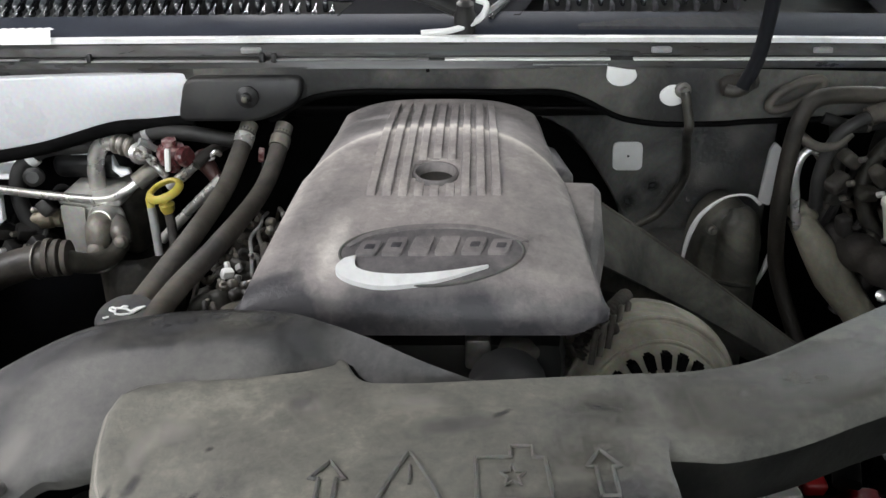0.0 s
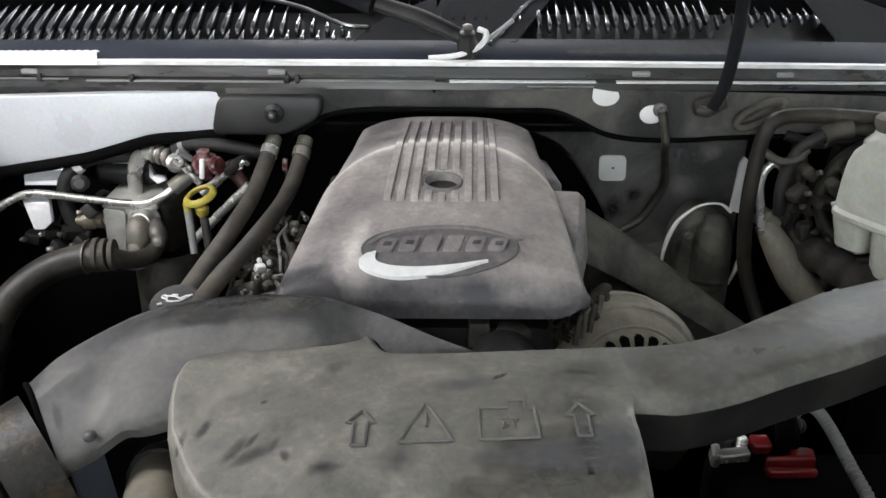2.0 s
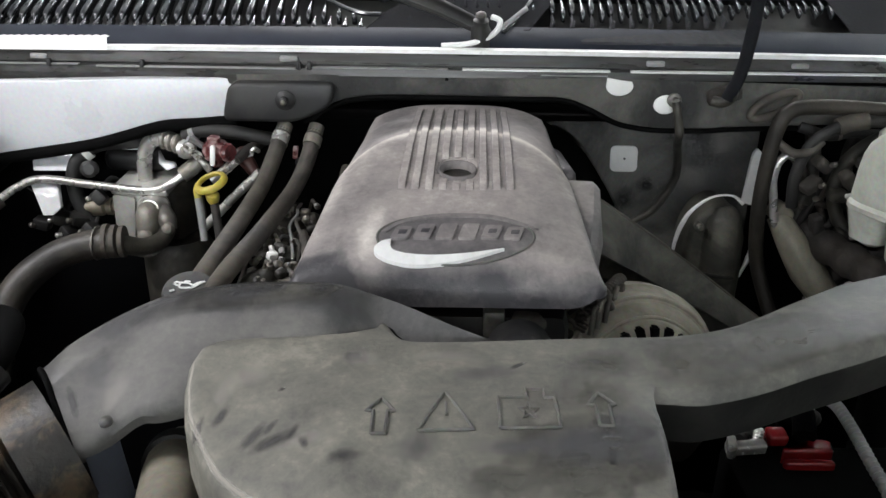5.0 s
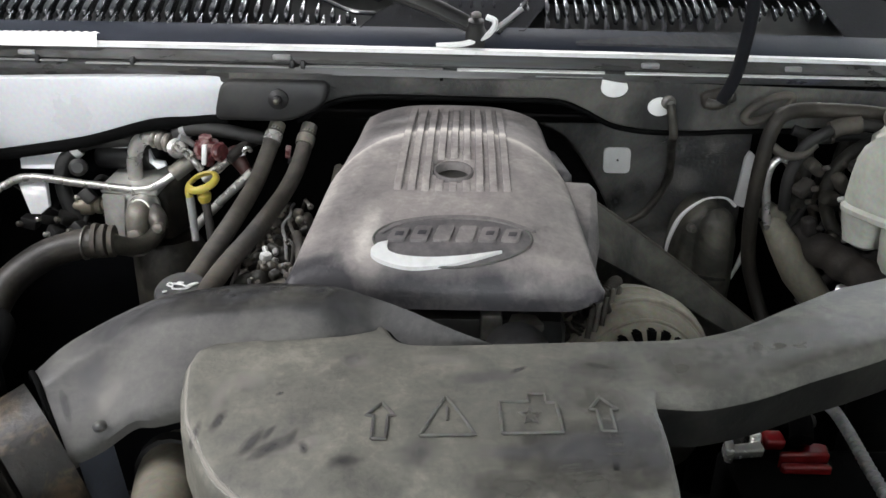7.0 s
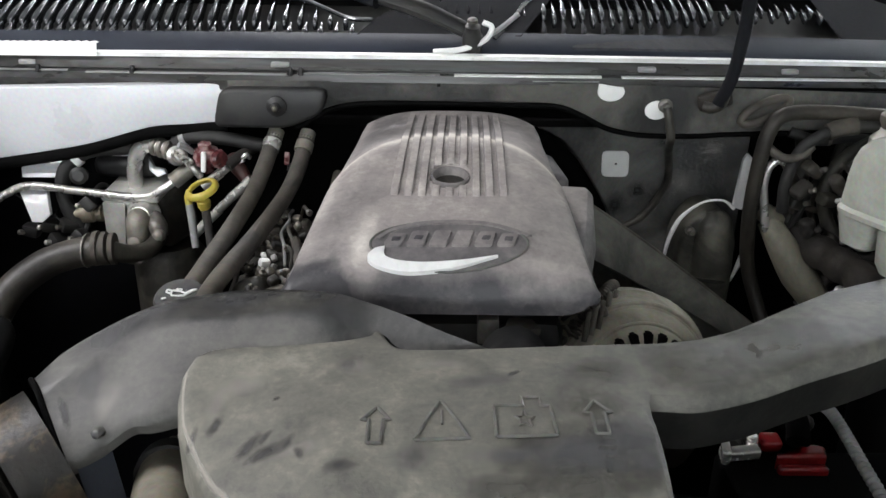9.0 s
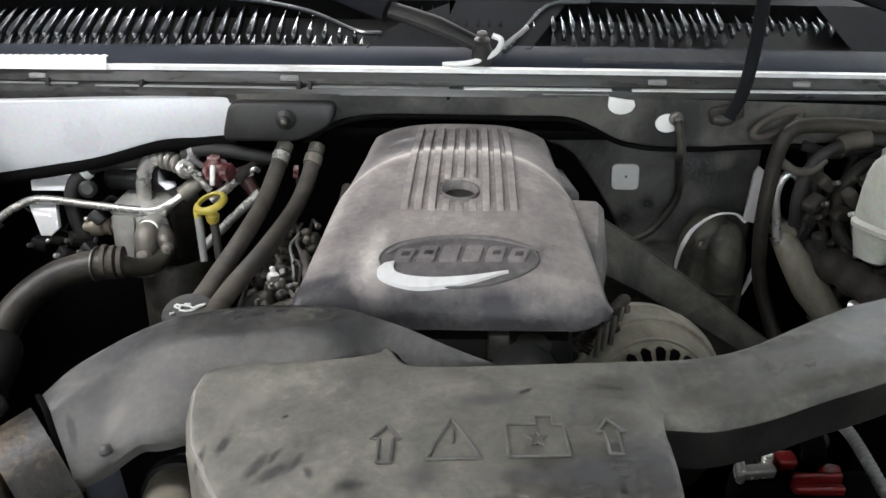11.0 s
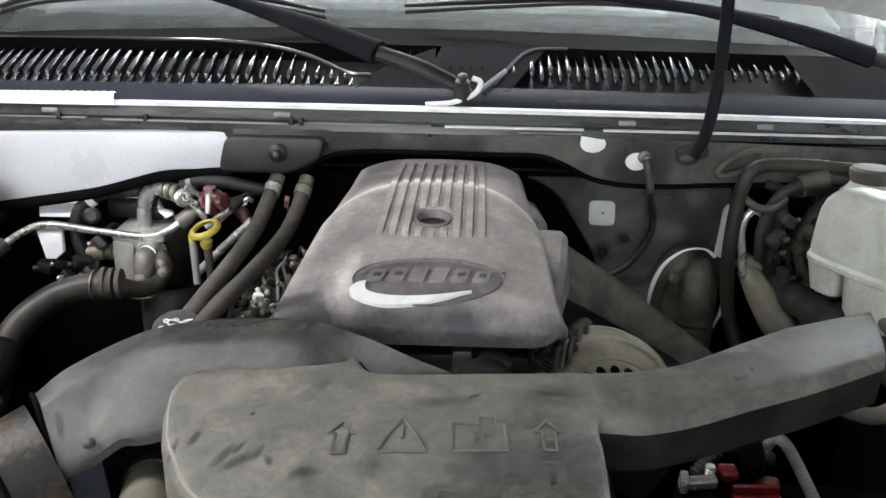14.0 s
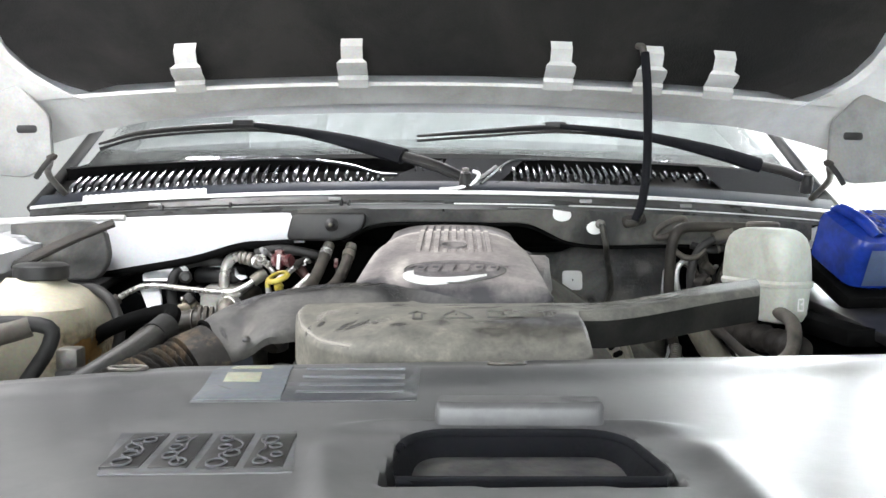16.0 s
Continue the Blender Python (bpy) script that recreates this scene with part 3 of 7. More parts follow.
back = [(x, y + 0.012, z - 0.001) for x, y, z in top_edge]
sheet(bm, [low_edge, top_edge, back])
part("strip", bm, M_STICKER, seal)
# cowl panel with its louvers
cowl = thing("windshield_cowl", (0, 1.1, 1.27), "black plastic windshield cowl with rows of louver slats", "cowl panel")


def cowl_at(x, s):
    """Point of the cowl's slope: s = 0 at the flange, 1 at the top of the louvers."""
    return Vector((x, y_lip(x) + 0.012 + 0.165 * s, z_lip(x) + 0.002 + (0.075 + 0.02 * x * x) * s))


strip_rows = [[cowl_at(x / 20, s) for x in range(-19, 20)] for s in (0.0, 0.06, 0.25, 0.27)]
strip_rows[0] = [q + Vector((0, 0, -0.01)) for q in strip_rows[0]]
part("front_strip", sheet(B(), strip_rows), M_COWL, cowl)
part("foam_tape", sheet(B(), [[cowl_at(0.19 + 0.255 * k / 34, (0.07, 0.075, 0.0)[min(r, 2)] + (0.095 + 0.19 * (k / 34) ** 0.8 + (0.012 if k % 2 else 0.0)) * (r > 1)) + Vector((0, 0, 0.003 if r in (1, 2) else 0.0)) for k in range(35)] for r in range(4)]), M_TAPE, cowl, "dusty grey foam tape strip with a ragged edge")
part("field_edge", sheet(B(), [[cowl_at(x / 40, s) + Vector((0, 0, -0.004 if s > 0.31 else 0.0)) for x in range(3, 39)] for s in (0.265, 0.30, 0.315, 0.33)]), M_COWL, cowl)
part("end_panel", sheet(B(), [[cowl_at(x, s) for x in (0.645 - 0.03 * s, 0.70, 0.75, 0.80, 0.85, 0.90, 0.95)] for s in (0.30, 0.5, 0.75, 1.0)]), M_WEB, cowl)
part("tray", sheet(B(), [[cowl_at(x / 20, s) + Vector((0, 0.008, -0.028)) for x in range(-19, 20)] for s in (0.20, 1.15)]), M_BLACK, cowl)
rear = [[cowl_at(x / 20, 1.0) + Vector((0, a, b)) for x in range(-19, 20)] for a, b in ((0, -0.03), (0, 0.0), (0.03, 0.004), (0.10, 0.012), (0.16, 0.022))]
part("rear_strip", sheet(B(), rear), M_GAP, cowl)
part("centre_web", sheet(B(), [[cowl_at(x, s) for x in (-0.13 + 0.14 * s * s, 0.0, 0.06 + 0.03 * s, 0.095 + 0.09 * s)] for s in (0.25, 0.5, 0.75, 1.0)]), M_WEB, cowl)
part("grille_rim", tube(B(), [cowl_at(-0.93, 1.0), cowl_at(-0.5, 1.01), cowl_at(-0.33, 0.98), cowl_at(-0.22, 0.80), cowl_at(-0.14, 0.50), cowl_at(-0.10, 0.46)], 0.0035, 8), M_FIN, cowl, "bright moulded rim of the louver field")
part("grille_rim", tube(B(), [cowl_at(0.078, 0.20), cowl_at(0.10, 0.42), cowl_at(0.135, 0.80), cowl_at(0.165, 0.97), cowl_at(0.22, 1.0)], 0.0035, 8), M_FIN, cowl, "bright moulded rim of the louver field")


def fin_mesh(length, height, wide, material=M_FIN):
    """One louver slat: a blade with a full rounded front that thins out to the rear."""
    bm = B()
    rows = []
    for t, w in ((0, 0.5), (0.05, 0.85), (0.14, 1.0), (0.28, 0.95), (0.42, 0.72), (0.58, 0.42), (0.78, 0.24), (1.0, 0.16)):
        run = length * t
        crest = -0.85 * (run + 0.008) ** 2 * (0.125 / length) ** 0.5 - height * (0.55 if t == 0 else 0.12 if t == 0.05 else 0.0)
        crown = [(wide * w * math.cos(a), crest + wide * w * 0.9 * (math.sin(a) - 1)) for a in [math.pi * k / 6 for k in range(7)]]
        foot = min(-height, crest - 0.006)
        rows.append([Vector((wide * w, run, foot))] + [Vector((x, run, z)) for x, z in crown] + [Vector((-wide * w, run, foot))])
    sheet(bm, rows, close=True)
    bm.verts.ensure_lookup_table()
    n = len(rows[0])
    bm.faces.new([bm.verts[k] for k in range(n)])
    bm.faces.new([bm.verts[-n + k] for k in range(n)])
    bmesh.ops.recalc_face_normals(bm, faces=bm.faces)
    data = bpy.data.meshes.new("fin")
    bm.to_mesh(data)
    bm.free()
    data.materials.append(material)
    data.shade_smooth()
    data.set_sharp_from_angle(angle=radians(60))
    return data


LONG_FIN, TOOTH = fin_mesh(0.140, 0.018, 0.0056), fin_mesh(0.032, 0.014, 0.0048)


def fin(data, x, s, lean=0.0):
    ob = new("louver_slat", data)
    ob.matrix_world = Matrix.Translation(cowl_at(x, s) + Vector((0, 0, 0.002))) @ pose(0, 0, 0, math.degrees(math.atan2(0.075, 0.165)), 0, lean)
    ob.parent = cowl
    ob.matrix_parent_inverse = cowl.matrix_world.inverted()


x = -0.8828
while x < -0.14:
    far = x < -0.30
    if far:
        fin(LONG_FIN, x, 0.42)
    else:
        f = (-0.14 - x) / 0.16
        ob_long = new("louver_slat", fin_mesh(0.02 + 0.10 * f, 0.016, 0.0038))
        ob_long.matrix_world = Matrix.Translation(cowl_at(x, 0.42) + Vector((0, 0, 0.002))) @ pose(0, 0, 0, 24.4)
        ob_long.parent = cowl
        ob_long.matrix_parent_inverse = cowl.matrix_world.inverted()
    fin(TOOTH, x + 0.0116, 0.25)
    x += 0.0232
RIGHT_LONG, RIGHT_MID, RIGHT_TOOTH, STUB = fin_mesh(0.094, 0.015, 0.0044), fin_mesh(0.070, 0.014, 0.0035), fin_mesh(0.026, 0.012, 0.0034, M_TAPE), fin_mesh(0.030, 0.012, 0.0028)
x = 0.127
while x < 0.63:
    low = 0.57 + 0.10 * ease((x - 0.25) / 0.3)
    if x < 0.15:
        fin(STUB, x, low - 0.02)
    elif x < 0.455:
        fin(RIGHT_LONG, x, low)
        fin(RIGHT_MID if x < 0.42 else STUB, x + 0.0148, low - 0.09)
    else:
        fin(STUB, x, low)
        fin(STUB, x + 0.0148, low - 0.08)
    if 0.15 < x < 0.44:
        fin(RIGHT_TOOTH, x - 0.003, low - 0.21)
    x += 0.0300
# small dark slots in the middle web
DARK_FIN = fin_mesh(0.075, 0.016, 0.0030, M_WEB)
for k in range(9):
    fin(DARK_FIN, -0.06 + 0.017 * k, 0.55)

hook = thing("cowl_hook", (0.07, 1.06, 1.28), "pale bent plastic hook on the cowl beside the wiper pivot", "hook")
part("hook_body", tube(B(), [(-0.01, 1.045, 1.272), (0.03, 1.045, 1.276), (0.062, 1.05, 1.288), (0.072, 1.055, 1.305), (0.060, 1.06, 1.311)], 0.004), M_STICKER, hook)
part("hook_body", tube(B(), [(0.072, 1.055, 1.296), (0.085, 1.06, 1.304), (0.11, 1.07, 1.322)], 0.0035), M_LOOM, hook)

# windshield
glass = thing("windshield", (0, 1.3, 1.38), "wide slightly green windshield above the black cowl", "windshield")


def glass_at(x, s):
    return Vector((x * (1 - 0.10 * s), 1.34 + 0.16 * x * x + 0.62 * s, 1.355 - 0.02 * x * x + 0.44 * s))


rows = [[glass_at(x / 10, s) for x in range(-9, 10)] for s in (-0.08, 0.1, 0.3, 0.6, 1.0)]
bm = sheet(B(), rows)
bmesh.ops.solidify(bm, geom=bm.faces[:], thickness=0.005)
pane = part("glass_pane", bm, M_GLASS, glass)
pane.visible_shadow = False
part("edge_band", sheet(B(), [[glass_at(x / 10, s) + Vector((0, 0.008, -0.008)) for x in range(-9, 10)] for s in (-0.06, 0.06)]), M_BLACK, glass, "black printed band along the glass edge")
dash = thing("dashboard", (0, 2.0, 1.2), "grey vinyl dashboard behind the windshield", "dashboard")
part("dash_top", box(B(), (0, 1.95, 1.30), (1.6, 0.9, 0.10), 0.03, (-3, 0, 0)), M_DASH, dash)
cabin = thing("car_cabin", (0, 2.6, 0.0), "white painted cabin of a large vehicle", "car body")
part("cabin_side", box(B(), (-0.93, 2.6, 0.95), (0.06, 1.4, 1.5), 0.02), M_WHITE, cabin)
part("cabin_side", box(B(), (0.93, 2.6, 0.95), (0.06, 1.4, 1.5), 0.02), M_WHITE, cabin)
part("cabin_roof", box(B(), (0, 2.65, 1.82), (1.80, 1.35, 0.05), 0.02), M_WHITE, cabin)
part("cabin_back", box(B(), (0, 3.30, 0.65), (1.80, 0.05, 1.1), 0.02), M_DASH, cabin)
part("rear_glass", box(B(), (0, 3.30, 1.48), (1.78, 0.03, 0.56), 0.01), M_REARPANE, cabin, "unseen glowing pane added to brighten the windshield")
for s in (-1, 1):
    part("pillar", tube(B(), [(s * 0.985, 1.34, 1.22), (s * 0.945, 1.47, 1.335), (s * 0.90, 1.78, 1.58), (s * 0.85, 2.05, 1.81)], 0.014, 10), M_BLACK, cabin)


# wipers
def wiper(place, arm, blade, label):
    w = thing("wiper", place, label, "wiper", "windshield wipers")
    lathe_base = Vector(place)
    part("pivot", lathe(B(), lathe_base - Vector((0, 0, 0.03)), (0, -0.35, 1), [(0, 0.014), (0.03, 0.014), (0.036, 0.011), (0.044, 0.011), (0.046, 0.004)], 16), M_BLACK, w)
    part("nut", lathe(B(), lathe_base + Vector((0, -0.004, 0.012)), (0, -0.35, 1), [(0, 0.0075), (0.008, 0.0075), (0.010, 0.004)], 6), M_STEEL, w, "small steel nut")
    head = [place, arm[0]]
    part("arm_head", tube(B(), [place, Vector(place).lerp(Vector(arm[0]), 0.5) + Vector((0, 0, 0.004)), arm[0]], [0.012, 0.014, 0.013], 10, 6, flat=0.7), M_BLACK, w)
    part("arm", tube(B(), [arm[0], *arm[1:]], [0.021, 0.018, 0.011, 0.007], 10, 8, flat=0.75), M_WEB, w)
    part("blade_frame", tube(B(), blade, [0.003, 0.006, 0.008, 0.006, 0.003], 8, 6), M_BLACK, w)
    part("blade_rubber", tube(B(), [Vector(q) - Vector((0, -0.004, 0.011)) for q in blade], 0.0035, 8, 6), M_DARKRUBBER, w)
    mid = Vector(blade[len(blade) // 2])
    part("blade_clip", box(B(), mid + Vector((0, 0, 0.006)), (0.05, 0.014, 0.014), 0.003), M_BLACK, w)
    return w


wiper((0.045, 1.062, 1.296), [(-0.085, 1.088, 1.342), (-0.20, 1.15, 1.375), (-0.33, 1.23, 1.405), (-0.44, 1.30, 1.424)],
      [(-0.82, 1.335, 1.379), (-0.70, 1.325, 1.408), (-0.47, 1.31, 1.424), (-0.34, 1.31, 1.415), (-0.20, 1.315, 1.392)], "black wiper arm and blade with its pivot near the cowl middle")
wiper((0.86, 1.27, 1.305), [(0.75, 1.27, 1.338), (0.62, 1.28, 1.375), (0.45, 1.29, 1.41), (0.28, 1.30, 1.428)],
      [(-0.06, 1.33, 1.404), (0.10, 1.32, 1.416), (0.27, 1.305, 1.426), (0.42, 1.31, 1.418), (0.60, 1.32, 1.398)], "black wiper arm and blade beside the fender")

# white body side panel behind the fender, and fenders
side = thing("inner_body_panel", (-0.55, 1.1, 0.6), "white painted inner body panel beside the firewall", "car body")
part("panel", plate(B(), [(-0.86, 1.05), (-0.646, 1.105), (-0.52, 1.128), (-0.418, 1.158), (-0.29, 1.160), (-0.29, 1.224), (-0.551, 1.215), (-0.86, 1.20)], 0.0, 0.02, 0.003, facing(lambda x: 1.047 + 0.10 * (x + 0.31) ** 2)), M_WHITE, side)
for web in ([(-0.621, 1.079), (-0.570, 1.079), (-0.560, 1.092), (-0.542, 1.118), (-0.616, 1.103), (-0.625, 1.091)], [(-0.625, 1.066), (-0.596, 1.024), (-0.581, 1.024), (-0.571, 1.033), (-0.584, 1.070)], [(-0.493, 1.107), (-0.449, 1.107), (-0.450, 1.126)], [(-0.437, 1.106), (-0.434, 1.090), (-0.420, 1.081), (-0.408, 1.086), (-0.412, 1.091), (-0.427, 1.093)]):
    part("web", plate(B(), web, 0.0, 0.008, 0.002, lambda x, z, h: Vector((x, 1.052 + 0.8 * (z - 1.085) - h, z))), M_WHITE, side)
# black panel: the shade below the white webs is put into its colour
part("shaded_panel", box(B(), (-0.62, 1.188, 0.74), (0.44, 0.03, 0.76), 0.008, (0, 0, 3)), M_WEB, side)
lipseal = thing("body_seal", (-0.5, 1.03, 1.14), "thick black rubber seal along the inner body panel", "seal strip")
part("seal_tube", tube(B(), [(-0.80, 1.07, 1.072), (-0.646, 1.050, 1.100), (-0.52, 1.042, 1.123), (-0.418, 1.037, 1.152), (-0.36, 1.04, 1.157), (-0.31, 1.050, 1.160)], 0.0085, 12), M_GAP, lipseal)

pad = thing("liner_pad", (-0.255, 1.02, 1.19), "black plastic pad bolted to the firewall edge", "cover")
part("pad_body", plate(B(), rounded([(-0.322, 1.166), (-0.215, 1.166), (-0.165, 1.188), (-0.155, 1.224), (-0.308, 1.222)], 0.016), 0.012, 0.025, 0.006, facing(lambda x: 1.028)), M_BLACK, pad)
part("bolt", lathe(B(), (-0.228, 1.014, 1.199), (0, -1, 0), [(0, 0.014), (0.004, 0.014), (0.006, 0.011), (0.008, 0.007), (0.015, 0.006), (0.017, 0.003)], 18), M_BLACK, pad)
part("bolt_tip", lathe(B(), (-0.228, 0.998, 1.199), (0, -1, 0), [(0, 0.0045), (0.004, 0.004), (0.006, 0.001)], 10), M_STEEL, pad, "small bright bolt tip")

for s, tag in ((-1, "white painted front fender with its inner edge beside the engine bay"), (1, "white painted front fender with its inner edge beside the battery")):
    fender = thing("fender", (s * 0.9, 0.5, 0.0), tag, "fender", "front fenders")
    edge = [(s * (0.80 + 0.02 * math.sin(y * 2)), y, 1.07 + 0.13 * (y + 0.3) / 1.6) for y in [-0.3 + 0.1 * k for k in range(17)]]
    skin = [[Vector(q) + Vector((s * a, 0, b)) for q in edge] for a, b in ((-0.02, -0.05), (-0.02, -0.015), (0.0, -0.012), (0.012, 0.0), (0.06, 0.004), (0.13, -0.03), (0.17, -0.12), (0.18, -0.45), (0.17, -0.75))]
    part("skin", sheet(B(), skin), M_WHITE, fender)
    part("inner_wall", box(B(), (s * 0.80, 0.47, 0.54), (0.03, 1.54, 0.98), 0.01), M_BLACK, fender)
    part("gutter", box(B(), (s * 0.745, 0.5, 1.025), (0.13, 1.35, 0.02), 0.005, (5.5, 0, 0)), M_BLACK, fender)

brace = thing("fender_brace", (-0.66, 0.75, 1.15), "dark steel brace with a pale upper edge on the inner fender", "brace")
part("bar", tube(B(), [(-0.628, 0.92, 1.203), (-0.70, 0.90, 1.172), (-0.80, 0.88, 1.120)], [0.010, 0.012, 0.013], 10, 6, flat=0.6), M_IRON, brace)
part("edge", tube(B(), [(-0.610, 0.925, 1.212), (-0.72, 0.935, 1.210), (-0.86, 0.94, 1.203)], 0.006, 8), M_HOODPAINT, brace, "pale painted edge")
flap = thing("hinge_flap", (-0.70, 0.99, 1.12), "dusty grey moulded flap beside the hinge", "flap")
part("flap_body", plate(B(), rounded([(-0.86, 1.09), (-0.69, 1.085), (-0.665, 1.13), (-0.675, 1.185), (-0.70, 1.203), (-0.86, 1.21)], 0.02), 0.0, 0.02, 0.005, facing(lambda x: 0.99)), M_FIREWALL, flap)

# hood, propped open
hood = thing("hood", (0, 1.17, 1.45), "white hood propped open, seen from below, with a black insulation mat", "hood")
HOOD_DIR = Vector((0, -0.58, 0.815))


def hood_at(x, s, out=0.0):
    """s metres up the hood from the rear rim of the mat; out: towards the engine."""
    return Vector((x, 1.085 - 0.02 * x * x, 1.497 - 0.06 * x * x + 0.0)) + HOOD_DIR * s + Vector((0, -0.815, -0.58)) * out


part("outer_skin", sheet(B(), [[hood_at(x / 10 * 1.02, s, -0.05) for x in range(-10, 11)] for s in (-0.10, 0.0, 0.4, 0.8, 1.15)]), M_WHITE, hood)
rim = [[], [], [], []]
for k in range(-20, 21):
    x = k / 20 * 0.93
    drop = 0.078 * (abs(k) / 20) ** 3.2
    rim[0].append(hood_at(x, 0.0, 0.0))
    rim[1].append(hood_at(x, -0.006, 0.004))
    rim[2].append(Vector((x, 1.107 - 0.02 * x * x, 1.479 - 0.05 * x * x - drop * 0.5)))
    rim[3].append(Vector((x, 1.138 + 0.01 * x * x, 1.459 - 0.05 * x * x - drop)))
part("rear_frame", sheet(B(), rim), M_HOODPAINT, hood, "dusty white painted inner edge of the hood")
for s in (-1, 1):
    rows = []
    for d in [0.0, 0.03, 0.06, 0.10, 0.16, 0.3, 0.6, 1.1]:
        xin = 0.74 + 0.16 * (1 - math.exp(-d / 0.07))
        rows.append([hood_at(s * xin, d - 0.02 * math.exp(-d / 0.03), 0.002), hood_at(s * (xin + 0.015), d, 0.012), hood_at(s * 1.02, d, 0.006)])
    part("side_frame", sheet(B(), rows), M_HOODPAINT, hood, "dusty white painted inner edge of the hood")
mat_rows = []
for d in [0.004, 0.02, 0.04, 0.07, 0.12, 0.2, 0.35, 0.55, 0.8, 1.1]:
    half = 0.72 + 0.165 * (1 - math.exp(-(d) / 0.06))
    mat_rows.append([hood_at(half * k / 16, d, -0.012 - 0.006 * math.sin(k * 1.3) * math.sin(d * 9) - (0.010 if abs(k) < 16 else -0.012)) for k in range(-16, 17)])
part("insulation_mat", sheet(B(), mat_rows), M_MAT, hood, "black felt insulation mat with dusty patches")
for cx in (-0.525, -0.190, 0.238, 0.425, 0.573):
    tab = B()
    prof = [(-0.01, 0.002), (0.010, 0.004), (0.016, -0.004), (0.038, 0.010), (0.052, 0.012), (0.056, 0.002), (0.082, -0.002), (0.09, -0.02)]
    sheet(tab, [[hood_at(cx + sx * (0.031 if d < 0.054 else 0.022), d, o + 0.004) for sx in (-1, -0.9, 0, 0.9, 1)] for d, o in prof])
    part("mat_tab", tab, M_HOODPAINT, hood, "pale metal tab holding the insulation mat")
for s in (-1, 1):
    outline = [(0.792, 1.318), (0.85, 1.29), (1.00, 1.30), (1.00, 1.50), (0.862, 1.475), (0.797, 1.415)]
    pts = [(s * a, b) for a, b in outline]
    if s < 0:
        pts = pts[::-1]
    hinge = part("hinge", plate(B(), rounded(pts, 0.015), 0.0, 0.012, 0.003, facing(lambda x: 1.03 + 0.15 * (abs(x) - 0.80))), M_HINGE, hood, "dusty white hinge bracket with a dark slot")
    part("slot", plate(B(), rounded([(s * 0.845 + dx, 1.388 + dz) for dx, dz in ((-0.022, -0.008), (0.022, -0.008), (0.022, 0.008), (-0.022, 0.008))], 0.008), 0.0015, 0.004, 0.001, facing(lambda x: 1.03 + 0.15 * (abs(x) - 0.80))), M_BLACK, hinge, "dark oval slot")
    part("pivot", lathe(B(), (s * 0.800, 1.035, 1.330), (-s, -0.6, 0.2), [(0, 0.007), (0.014, 0.007), (0.016, 0.004), (0.022, 0.0035), (0.023, 0.002)], 14), M_IRON, hinge)
    part("arm", tube(B(), [(s * 0.81, 1.06, 1.325), (s * 0.86, 1.16, 1.30), (s * 0.88, 1.28, 1.26)], 0.007, 10), M_STEEL, hinge)
    part("stop", tube(B(), [(s * 0.79, 1.03, 1.335), (s * 0.81, 1.03, 1.312), (s * 0.83, 1.04, 1.29)], 0.0055, 10), M_DARKRUBBER, hinge)

prop = thing("hood_prop", (0.40, 1.03, 1.2), "black rubber-sleeved steel rod that props the hood open", "hood prop")
part("rod", tube(B(), [(0.386, 1.000, 1.212), (0.398, 0.995, 1.25), (0.405, 0.994, 1.31), (0.4065, 0.995, 1.38), (0.404, 0.998, 1.48), (0.399, 1.003, 1.548)], 0.0088, 12, 6), M_WEB, prop)
part("hook_end", tube(B(), [(0.397, 1.003, 1.543), (0.397, 1.012, 1.560), (0.392, 1.03, 1.566)], 0.007, 10), M_STEEL, prop)
part("foot", tube(B(), [(0.372, 1.014, 1.206), (0.382, 1.006, 1.206), (0.391, 1.000, 1.214), (0.394, 0.998, 1.235)], 0.0075, 10), M_GRIME, prop)
part("pivot_bracket", box(B(), (0.392, 1.030, 1.212), (0.050, 0.016, 0.026), 0.008, (0, -14, 0)), M_IRON, prop)


# ---- engine cover ----
COVER_Y = [(0, 0.610), (1, 0.614), (2, 0.627), (3, 0.653), (4, 0.706), (5, 0.788), (6, 0.872), (6.6, 0.893), (7, 0.905), (8, 0.965), (9, 0.998), (10, 1.005)]
COVER_Z = [(0, 1.083), (1, 1.104), (2, 1.121), (3, 1.1355), (4, 1.152), (5, 1.173), (6, 1.190), (6.6, 1.193), (7, 1.1935), (8, 1.196), (9, 1.195), (10, 1.12)]
COVER_W = [(0, 0.124), (0.12, 0.134), (0.3, 0.141), (0.6, 0.147), (1, 0.1505), (2, 0.152), (4, 0.145), (5, 0.139), (6.6, 0.131), (8, 0.119), (9, 0.111), (10, 0.106)]
COVER_BOW = [(0, 0.0), (2, 0.004), (3, 0.010), (4, 0.035), (5, 0.060), (6, 0.080), (6.6, 0.080), (8, 0.040), (9, 0.016), (10, 0.012)]
COVER_DROP = [(0, 0.0), (1, 0.004), (2, 0.010), (4, 0.022), (5, 0.028), (6.6, 0.033), (8, 0.022), (9, 0.012), (10, 0.0)]
CX = 0.008
HOLE = (0.012, 0.787)


def cover_yaw(y):
    """The engine sits a little askew in the bay."""
    return 0.040 * (y - 0.787)


def cover_point(u, v):
    y = ramp_smooth(COVER_Y, v) - ramp_smooth(COVER_BOW, v) * abs(u) ** 2.4
    x = CX + ramp_smooth(COVER_W, v) * u + cover_yaw(y)
    z = ramp_smooth(COVER_Z, v) - ramp_smooth(COVER_DROP, v) * abs(u) ** 4
    return Vector((x, y, z))


